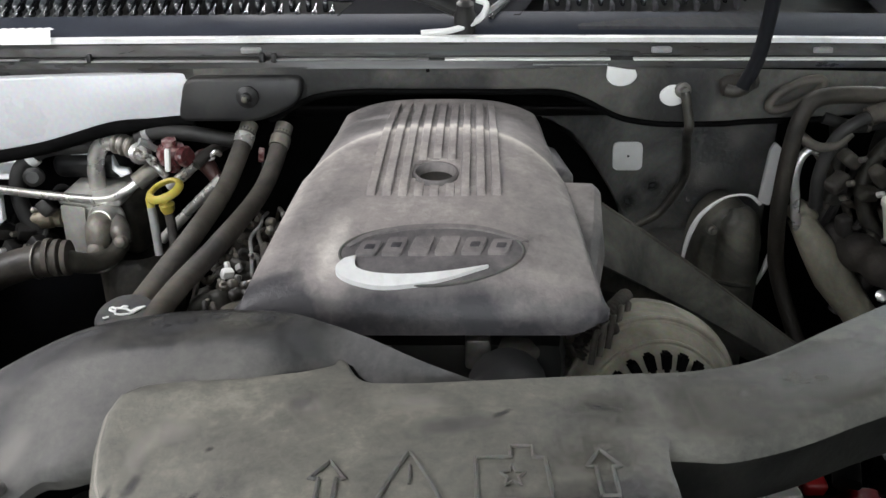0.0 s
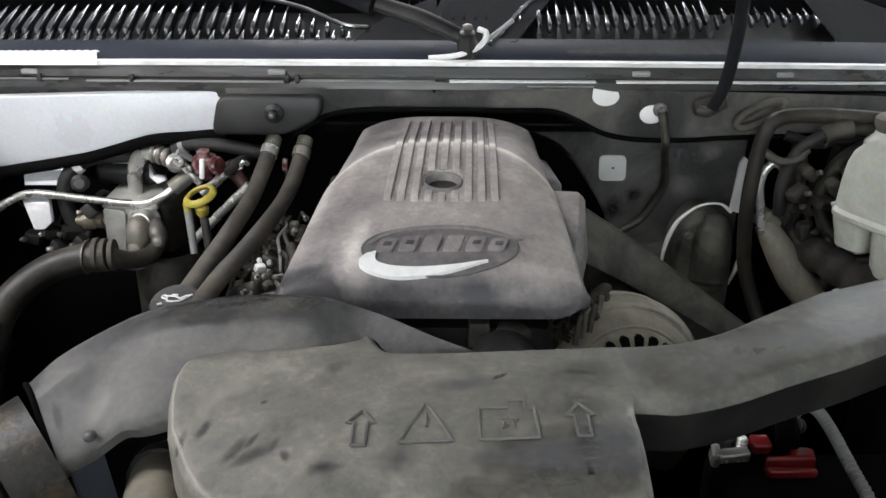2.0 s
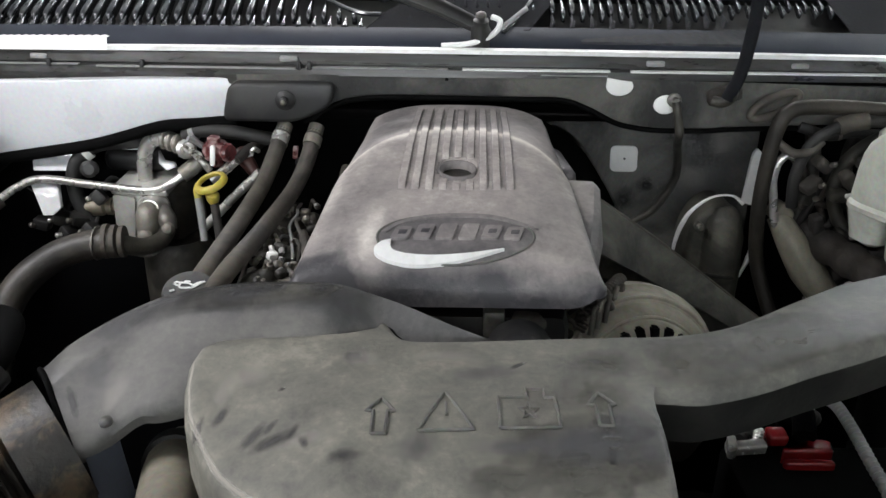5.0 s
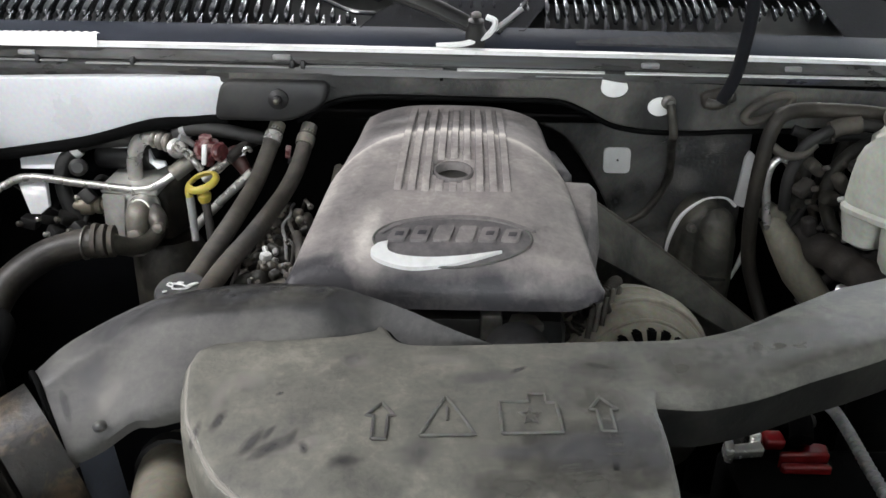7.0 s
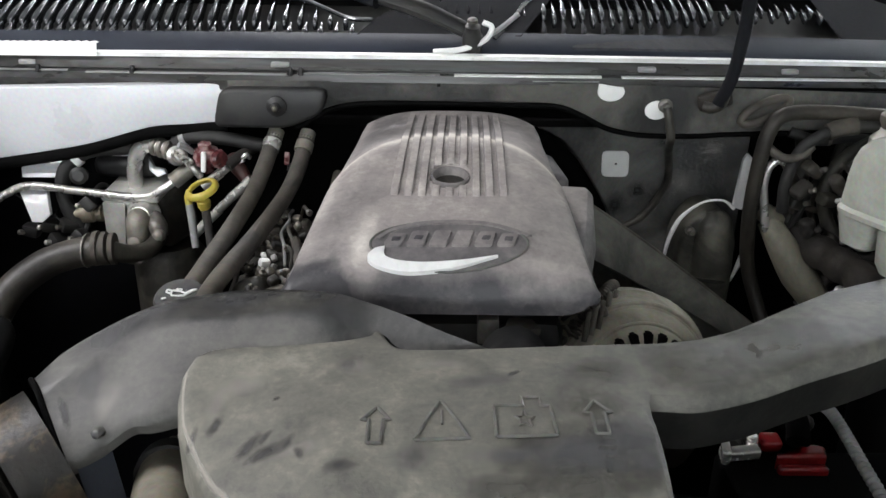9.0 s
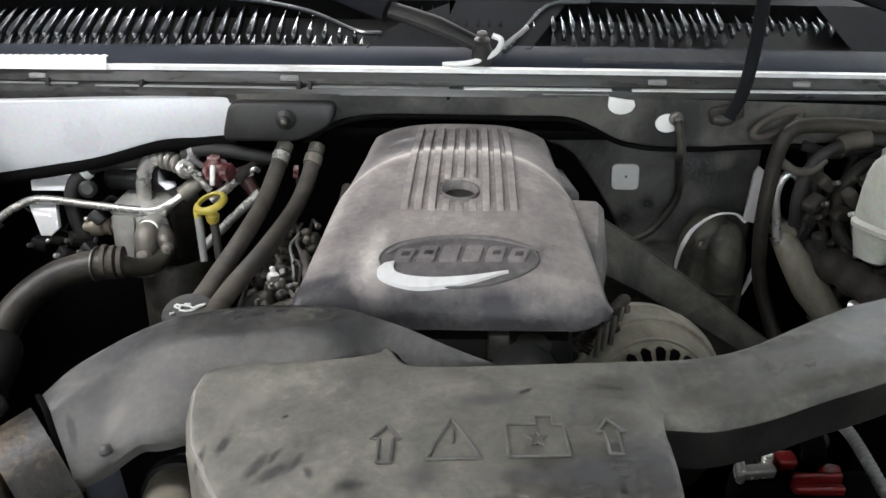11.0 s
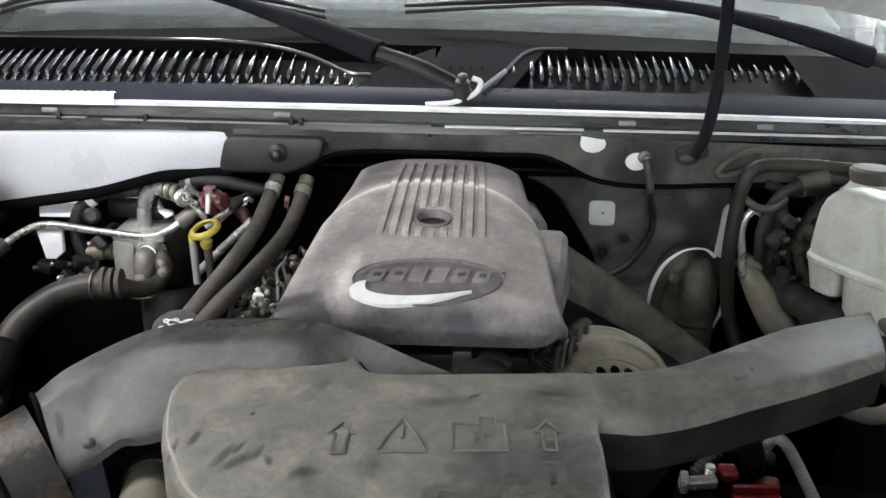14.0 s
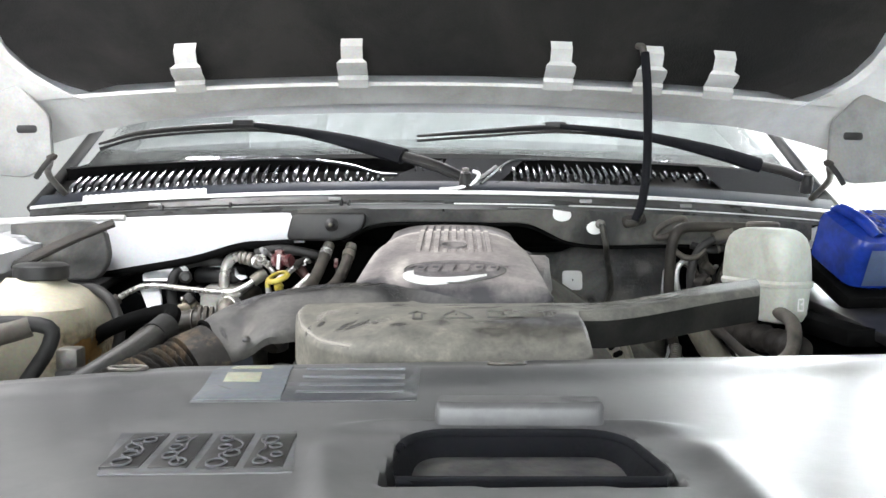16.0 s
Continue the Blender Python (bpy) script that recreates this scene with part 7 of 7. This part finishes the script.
res = thing("brake_fluid_reservoir", (0.58, 0.83, 1.04), "milky plastic brake fluid reservoir, dusty on top", "reservoir")
RX, RY, RT = 0.583, 0.830, 24
rings = [boxy_ring(RX, RY, z, sx, sy, p, 48, RT) for z, sx, sy, p in ((1.112, 0.0440, 0.0780, 0.5), (1.118, 0.0450, 0.0790, 0.5), (1.150, 0.0440, 0.0770, 0.5), (1.172, 0.0425, 0.0740, 0.5), (1.186, 0.0395, 0.0690, 0.5), (1.196, 0.0330, 0.0610, 0.52), (1.2015, 0.0260, 0.0520, 0.55), (1.2040, 0.017, 0.040, 0.6), (1.2050, 0.003, 0.006, 1))]
part("upper_body", sheet(B(), rings, close=True), M_RESERVOIR, res)
rings = [boxy_ring(RX, RY, z, sx, sy, 0.5, 48, RT) for z, sx, sy in ((1.098, 0.030, 0.060), (1.100, 0.044, 0.078), (1.102, 0.0475, 0.0810), (1.108, 0.0480, 0.0815), (1.113, 0.0445, 0.078))]
part("seam_rim", sheet(B(), rings, close=True), M_RESERVOIR, res)
rings = [boxy_ring(0.594, 0.802, z, sx, sy, 0.55, 40, RT) for z, sx, sy in ((1.036, 0.020, 0.024), (1.040, 0.032, 0.038), (1.052, 0.0375, 0.044), (1.085, 0.040, 0.048), (1.102, 0.041, 0.049))]
part("lower_body", sheet(B(), rings, close=True), M_RESERVOIR, res)
rings = [boxy_ring(0.560, 0.872, z, sx, sy, 0.6, 32, RT) for z, sx, sy in ((1.052, 0.014, 0.012), (1.060, 0.028, 0.024), (1.102, 0.036, 0.032))]
part("rear_chamber", sheet(B(), rings, close=True), M_RESERVOIR, res)
for dx, dz in ((0, 0), (0.012, 0.0), (0.006, 0.010), (0.006, -0.010), (0.009, 0.001)):
    part("level_mark", box(B(), (0.6105 + 0.913 * dx, 0.7575 + 0.407 * dx, 1.072 + dz), (0.010, 0.002, 0.003) if abs(dz) > 0.005 else ((0.002, 0.002, 0.022) if dx != 0.009 else (0.005, 0.002, 0.003)), 0, (0, 0, RT)), M_STICKER, res, "white level mark")
rcap = thing("reservoir_cap", (0.595, 0.985, 1.21), "dusty grey plastic cap behind the brake reservoir", "cap")
part("cap_body", lathe(B(), (0.630, 0.960, 1.190), (0, 0, 1), [(0, 0.028), (0.010, 0.032), (0.018, 0.032), (0.022, 0.028), (0.023, 0.01)], 24), M_RUBBER, rcap)
part("neck", lathe(B(), (0.630, 0.960, 1.09), (0, 0, 1), [(0, 0.040), (0.085, 0.040), (0.095, 0.030), (0.101, 0.028)], 24), M_RESERVOIR, rcap)

for pts, r in (([(0.50, 1.06, 1.13), (0.53, 1.05, 1.10), (0.545, 1.05, 1.05), (0.535, 1.06, 1.00), (0.56, 1.05, 0.95)], 0.007), ([(0.64, 1.05, 1.14), (0.60, 1.06, 1.10), (0.575, 1.065, 1.05), (0.59, 1.06, 0.99)], 0.006), ([(0.51, 1.07, 1.03), (0.55, 1.06, 1.045), (0.60, 1.06, 1.035), (0.64, 1.05, 1.06)], 0.005)):
    w = thing("wiring_harness", pts[0], "dusty brown wiring harness between booster and reservoir", "wiring", "harness branches")
    part("harness", tube(B(), pts, r, 10, 4, ribs=9, depth=0.0012), M_RUBBER, w)

master = thing("master_cylinder", (0.58, 0.86, 1.0), "grimy cast master cylinder under the reservoir", "master cylinder")
part("cylinder", tube(B(), [(0.55, 1.05, 1.0), (0.585, 0.85, 1.0), (0.60, 0.72, 1.0)], 0.024, 18, 6, ribs=7, depth=0.004), M_IRON, master)
loop2 = thing("power_steering_hose", (0.5, 0.65, 1.0), "grey rubber hose looped under the reservoir", "hose")
part("hose", tube(B(), [(0.405, 0.66, 1.066), (0.436, 0.65, 1.042), (0.478, 0.645, 1.005), (0.525, 0.65, 0.992), (0.557, 0.66, 1.012), (0.575, 0.70, 1.048), (0.582, 0.78, 1.06)], [0.007, 0.007, 0.009, 0.010, 0.011, 0.012, 0.012], 14), M_RUBBER, loop2)
jug = thing("fluid_jug", (0.79, 0.87, 1.09), "blue plastic fluid jug lying tilted on the fender ledge", "jug")
JUG = Matrix.Translation((0.716, 0.797, 1.090)) @ Euler((radians(23), 0, radians(5))).to_matrix().to_4x4()


def on_jug(x, y, z):
    return JUG @ Vector((x, y, z))


rings = [[JUG @ q for q in boxy_ring(0.085, 0.078, z, sx, sy, 0.32, 44)] for z, sx, sy in ((0.0, 0.060, 0.052), (0.002, 0.078, 0.070), (0.010, 0.085, 0.078), (0.050, 0.085, 0.078), (0.084, 0.085, 0.078), (0.096, 0.080, 0.074), (0.101, 0.070, 0.064), (0.101, 0.005, 0.005))]
part("jug_body", sheet(B(), rings, close=True), M_BLUE, jug)
part("grip", tube(B(), [on_jug(0.030, 0.142, 0.097), on_jug(0.032, 0.120, 0.109), on_jug(0.036, 0.060, 0.111), on_jug(0.040, 0.018, 0.100)], [0.010, 0.011, 0.011, 0.010], 14), M_BLUE, jug)
part("groove", tube(B(), [on_jug(0.052, 0.135, 0.1005), on_jug(0.056, 0.075, 0.1015), on_jug(0.060, 0.020, 0.1005)], 0.006, 12), M_BLUE, jug)
bump = random.Random(4)
for k in range(26):
    x, y = bump.uniform(0.072, 0.160), bump.uniform(0.020, 0.140)
    part("bump", lathe(B(), on_jug(x, y, 0.0995), on_jug(x, y, 1) - on_jug(x, y, 0), [(0, 0.0085), (0.002, 0.0075), (0.0045, 0.0045), (0.0055, 0.001)], 12), M_BLUE, jug)
part("label", sheet(B(), [[on_jug(x, -0.0012 - 0.0006 * (1 if 0 < k < 6 else 0), z) for k, z in enumerate((0.014, 0.015, 0.030, 0.050, 0.068, 0.083, 0.084))] for x in (0.022, 0.023, 0.05, 0.075, 0.076)]), surface("faded_blue_label", (0.075, 0.105, 0.19), 0.4, vary=0.2), jug, "faded blank grey-blue label")
part("spout_cap", lathe(B(), on_jug(0.13, 0.152, 0.05), on_jug(0, 1, 0) - on_jug(0, 0, 0), [(0, 0.022), (0.020, 0.022), (0.022, 0.014)], 20), M_BLUE, jug)
support = thing("jug_shelf", (0.79, 0.87, 1.06), "dark sloping inner fender ledge under the jug", "ledge")
bm = box(B(), (0, 0, 0), (0.20, 0.20, 0.030), 0.006)
bmesh.ops.transform(bm, matrix=JUG @ Matrix.Translation((0.092, 0.080, -0.0145)), verts=bm.verts)
part("ledge", bm, M_GAP, support)
part("leg", box(B(), (0.750, 0.84, 1.034), (0.23, 0.40, 0.030), 0.006), M_GAP, support)
part("wall", box(B(), (0.80, 0.90, 1.055), (0.10, 0.14, 0.05), 0.006), M_GAP, support)

battery = thing("battery", (0.42, 0.44, 0.8), "black car battery with a red terminal cover", "battery")
part("case", box(B(), (0.40, 0.46, 0.86), (0.26, 0.18, 0.22), 0.01), M_GAP, battery)
lid = [(0.319, 0.517), (0.368, 0.519), (0.372, 0.534), (0.366, 0.538), (0.348, 0.538), (0.341, 0.525), (0.321, 0.524)]
part("red_cover", plate(B(), rounded(lid, 0.0025), 0.985, 0.016, 0.004, flat_up, 3), M_RED, battery, "red plastic terminal cover")
part("red_cover_flap", box(B(), (0.3435, 0.515, 0.938), (0.048, 0.010, 0.080), 0.004, (4, 0, 0), 3), M_RED, battery, "red plastic terminal cover")
part("red_tab", box(B(), (0.324, 0.546, 0.980), (0.020, 0.018, 0.014), 0.004, (10, 0, 0), 3), M_RED, battery, "red plastic terminal cover")
part("clamp", box(B(), (0.292, 0.531, 0.978), (0.034, 0.012, 0.012), 0.003, (10, -4, 4), 3), M_SILVER, battery, "bare metal terminal clamp")
part("clamp_lug", box(B(), (0.276, 0.531, 0.978), (0.009, 0.018, 0.018), 0.003, (10, 0, -8), 3), M_SILVER, battery, "bare metal terminal clamp")
part("clamp_bolt", tube(B(), [(0.304, 0.540, 0.974), (0.304, 0.541, 0.992)], 0.0048, 12, 1, ribs=5, depth=0.0014), M_SILVER, battery, "threaded steel bolt")
part("clamp_nut", lathe(B(), (0.278, 0.524, 0.962), (0, -1, 0.2), [(0, 0.005), (0.006, 0.005), (0.008, 0.003)], 6), M_STEEL, battery)
part("cable", tube(B(), [(0.344, 0.532, 0.990), (0.350, 0.552, 0.998), (0.358, 0.58, 0.99), (0.364, 0.61, 0.95)], 0.011, 12), M_GAP, battery)
conduit = thing("wiring_loom", (0.385, 0.52, 1.0), "pale grey corrugated wiring loom beside the battery", "wiring")
part("conduit", tube(B(), [(0.405, 0.66, 0.93), (0.398, 0.62, 0.975), (0.389, 0.575, 1.0), (0.384, 0.534, 1.005), (0.379, 0.48, 1.002), (0.377, 0.43, 0.995), (0.374, 0.36, 0.97)], 0.0050, 12, 6, ribs=52, depth=0.0024), M_LOOM, conduit)
extra = [((0.35, 0.62, 0.965), (0.358, 0.635, 1.0), (0.365, 0.65, 1.02)), ((0.30, 0.57, 0.96), (0.34, 0.60, 0.975), (0.40, 0.62, 0.95))]
for k, q in enumerate(extra):
    w = thing("wiring_loom", q[0], "dark wiring run behind the battery", "wiring")
    part("conduit", tube(B(), list(q), 0.008, 10, 6, ribs=18, depth=0.002), M_DARKRUBBER if k else M_STEEL, w)

# ---- radiator cover at the front ----
shroud = thing("radiator_cover", (0, 0.05, 1.0), "dusty black plastic radiator cover with labels and a latch recess", "radiator cover")


def rear_y(x):
    return 0.282 + 0.10 * x - 0.35 * max(0.0, -0.30 - x)


xs = [-0.80 + 0.05 * k for k in range(33)]


def shroud_top(x, f, cut=1.0):
    """f = 0 at the rear edge, 1 at the front."""
    y = rear_y(x) + (-0.34 - rear_y(x)) * f
    z = 1.068 - 0.010 * f - 0.06 * max(0.0, f - 0.55) ** 1.5 + 0.006 * math.exp(-((f - 0.10) / 0.05) ** 2)
    z -= 0.05 * max(0.0, abs(x) - 0.55) ** 1.2
    pocket = cut * ease((0.015 - y) / 0.012) * ease((y + 0.096) / 0.006) * ease((0.104 - abs(x - 0.034) - 0.14 * max(0.0, y + 0.093)) / 0.012)
    ridge = 0.007 * math.exp(-((y - 0.030) / 0.012) ** 2) * ease((0.16 - abs(x - 0.034)) / 0.06)
    swage = 0.006 * (math.exp(-((x + 0.10 + 0.15 * (y + 0.1)) / 0.016) ** 2) + math.exp(-((x - 0.178) / 0.020) ** 2)) * ease((0.01 - y) / 0.05)
    return Vector((x, y, z - 0.075 * pocket + ridge + swage))


fine_x = [-0.80 + 0.0125 * k for k in range(54)] + [-0.125 + 0.004 * k for k in range(86)] + [0.225 + 0.0125 * k for k in range(47)]
rows = [[shroud_top(x, 0.0) + Vector((0, 0.006, -0.06)) for x in fine_x], [shroud_top(x, 0.0) + Vector((0, 0.004, -0.004)) for x in fine_x]]
rows += [[shroud_top(x, f) for x in fine_x] for f in [0.004 + 0.996 * k / 180 for k in range(181)]]
rows += [[shroud_top(x, 1.0) + Vector((0, -0.02, -0.03)) for x in fine_x], [shroud_top(x, 1.0) + Vector((0, -0.03, -0.4)) for x in fine_x]]
# paler at both ends to paint in glare; darker at the rear middle
set_dust_shade(part("panel", sheet(B(), rows), M_SHROUD, shroud), lambda q: 0.80 + 0.25 * ease((-q.x - 0.30) / 0.3) + 0.25 * ease((q.x - 0.14) / 0.2) - 0.30 * ease((0.16 - abs(q.x - 0.03)) / 0.05) * ease((q.y - 0.15) / 0.03))
part("latch_floor", plate(B(), rounded([(-0.085, -0.092), (0.153, -0.092), (0.153, 0.02), (-0.085, 0.02)], 0.01), 1.030, 0.02, 0.001, lambda x, y, h: Vector((x, y, h + 0.18 * (y + 0.092)))), M_CAPGREY, shroud, "dusty grey floor of the latch recess")
part("latch_slot", plate(B(), rounded([(-0.034, -0.091), (0.104, -0.091), (0.104, -0.070), (-0.034, -0.070)], 0.006), 1.036, 0.004, 0.001, flat_up), M_GAP, shroud, "dark opening over the hood latch")


def on_shroud(x, y, h, cut=1.0):
    f = (rear_y(x) - y) / (rear_y(x) + 0.34)
    q = shroud_top(x, max(0.0, min(1.0, f)), cut)
    return Vector((x, y, q.z + h))


def pad_on(name, outline, height, material, label, parent=None, edge=0.002):
    bm = B()
    o = [Vector(q) for q in outline]
    dense = []
    for i, a in enumerate(o):
        b = o[(i + 1) % len(o)]
        k = max(1, int((b - a).length / 0.015))
        dense += [a.lerp(b, j / k) for j in range(k)]
    plate(bm, dense, height, height + 0.004, edge, on_shroud, 2)
    ob = part(name, bm, material, parent or shroud, label)
    return set_dust_shade(ob, lambda q: 0.80) if material == M_SHROUD else ob


pad_on("raised_pad", rounded([(-0.030, 0.022), (0.108, 0.022), (0.115, 0.076), (-0.026, 0.076)], 0.006), 0.016, M_SHROUD, "", edge=0.004)
well = rounded([(-0.064, -0.093), (0.132, -0.093), (0.118, 0.012), (-0.050, 0.012)], 0.03, 6)
levels = []
for d, h in ((0.0, 0.0015), (0.002, -0.004), (0.006, -0.014), (0.010, -0.034)):
    ring_ = inset(well, d)
    levels.append([Vector((q.x, q.y, on_shroud(p.x, p.y, h, 0.0).z)) for p, q in zip(well, ring_)])
# walls and rim in black, which paints the shade inside the recess
part("latch_well", sheet(B(), levels, close=True), M_WEB, shroud, "rim wall of the latch opening, its shade put in as black")
part("latch_rim", tube(B(), [Vector((q.x, q.y, on_shroud(q.x, q.y, -0.001, 0.0).z)) for q in inset(well, -0.002)[3:] if q.y > -0.088], 0.0040, 10, 1), M_WEB, shroud)
part("latch_bolt", lathe(B(), Vector((0.098, -0.060, 1.030)), (0, 0, 1), [(0, 0.012), (0.018, 0.012), (0.022, 0.008), (0.023, 0.002)], 16), M_STEEL, shroud)
fan = thing("warning_label", (-0.15, 0.17, 1.07), "faded blue and grey printed warning label on the radiator cover", "label")
pad_on("backing", [(-0.250, 0.105), (-0.045, 0.112), (-0.042, 0.240), (-0.255, 0.235)], 0.0012, M_LABELDARK, "", fan, 0.0003)
pad_on("picture_field", [(-0.249, 0.108), (-0.170, 0.110), (-0.178, 0.236), (-0.254, 0.233)], 0.0024, M_LABELBLUE, "pale blue picture field", fan, 0.0003)
pad_on("picture_mark", [(-0.236, 0.205), (-0.195, 0.207), (-0.198, 0.230), (-0.236, 0.228)], 0.0034, M_INKYELLOW, "pale yellow printed mark", fan, 0.0003)
pad_on("picture_mark", [(-0.235, 0.165), (-0.200, 0.167), (-0.202, 0.190), (-0.236, 0.188)], 0.0034, M_INKYELLOW, "pale yellow printed mark", fan, 0.0003)
for k in range(4):
    y = 0.134 + 0.025 * k
    pad_on("text_bar", [(-0.160, y), (-0.058, y + 0.002), (-0.058, y + 0.010), (-0.160, y + 0.008)], 0.0024, M_LABELGREY, "grey bar of small print", fan, 0.0003)
belt = thing("routing_label", (-0.2, -0.04, 1.06), "dark printed belt routing label on the radiator cover", "label")
pad_on("backing", [(-0.258, -0.080), (-0.128, -0.075), (-0.140, 0.020), (-0.276, 0.012)], 0.0012, M_LABELDARK, "", belt, 0.0003)
draw = random.Random(11)
for k in range(4):
    # four dark fields, each with a few belt wheels drawn in pale lines
    x0 = -0.262 + 0.033 * k
    pad_on("drawing_field", [(x0, -0.068), (x0 + 0.027, -0.067), (x0 + 0.025, 0.008), (x0 - 0.002, 0.007)], 0.0020, M_BLACK, "dark drawing field", belt, 0.0003)
    for n in range(4):
        cx, cy, r = x0 + draw.uniform(0.007, 0.019), -0.060 + 0.017 * n + draw.uniform(-0.003, 0.003), draw.uniform(0.0035, 0.0065)
        ring_ = [on_shroud(cx + r * math.cos(a), cy + 1.3 * r * math.sin(a), 0.0030) for a in [2 * math.pi * q / 12 for q in range(13)]]
        part("drawn_ring", tube(B(), ring_, 0.0009, 5, 1), M_INK, belt, "pale printed ring")
    part("drawn_belt", tube(B(), [on_shroud(x0 + draw.uniform(0.003, 0.023), -0.06 + 0.015 * n, 0.0030) for n in range(5)], 0.0008, 5, 3), M_INK, belt, "pale printed line")
for cx, cy in ((-0.352, 0.232), (0.052, 0.252)):
    bm = B()
    tube(bm, [on_shroud(cx + 0.020 * math.cos(a), cy + 0.010 * math.sin(a), 0.002) for a in [2 * math.pi * k / 18 for k in range(19)]], 0.0020, 8, 1)
    part("hole_rim", bm, M_STEEL, shroud)
    pad_on("hole", [(cx + 0.016 * math.cos(a), cy + 0.008 * math.sin(a)) for a in [2 * math.pi * k / 16 for k in range(16)]], 0.0015, M_BLACK, "dark fixing hole", edge=0.0003)
pin = thing("panel_screw", (0.56, 0.30, 1.06), "bright steel screw at the radiator cover edge", "screw")
part("head", lathe(B(), (0.535, 0.315, 1.058), (0, 0, 1), [(0, 0.010), (0.010, 0.010), (0.014, 0.006), (0.02, 0.005)], 10), M_SILVER, pin)

nose = thing("front_body", (0, -0.35, 0.0), "white front body panel below the radiator cover", "car body")
part("fascia", box(B(), (0, -0.40, 0.52), (1.7, 0.06, 1.03), 0.02), M_WHITE, nose)
radiator = thing("radiator", (0, 0.20, 0.1), "black radiator and fan shroud behind the cover", "radiator")
part("core", box(B(), (0, 0.16, 0.55), (1.2, 0.10, 0.85), 0.01), M_BLACK, radiator)
part("fan_shroud", box(B(), (0.05, 0.245, 0.70), (0.75, 0.06, 0.55), 0.02), M_BLACK, radiator)
bay = thing("bay_floor", (0, 0.6, 0.0), "dark grimy underside of the engine bay", "car body")
part("pan", box(B(), (0, 0.62, 0.36), (1.55, 1.15, 0.04)), M_IRON, bay)
part("subframe", box(B(), (0, 0.62, 0.17), (0.9, 0.12, 0.34)), M_IRON, bay)
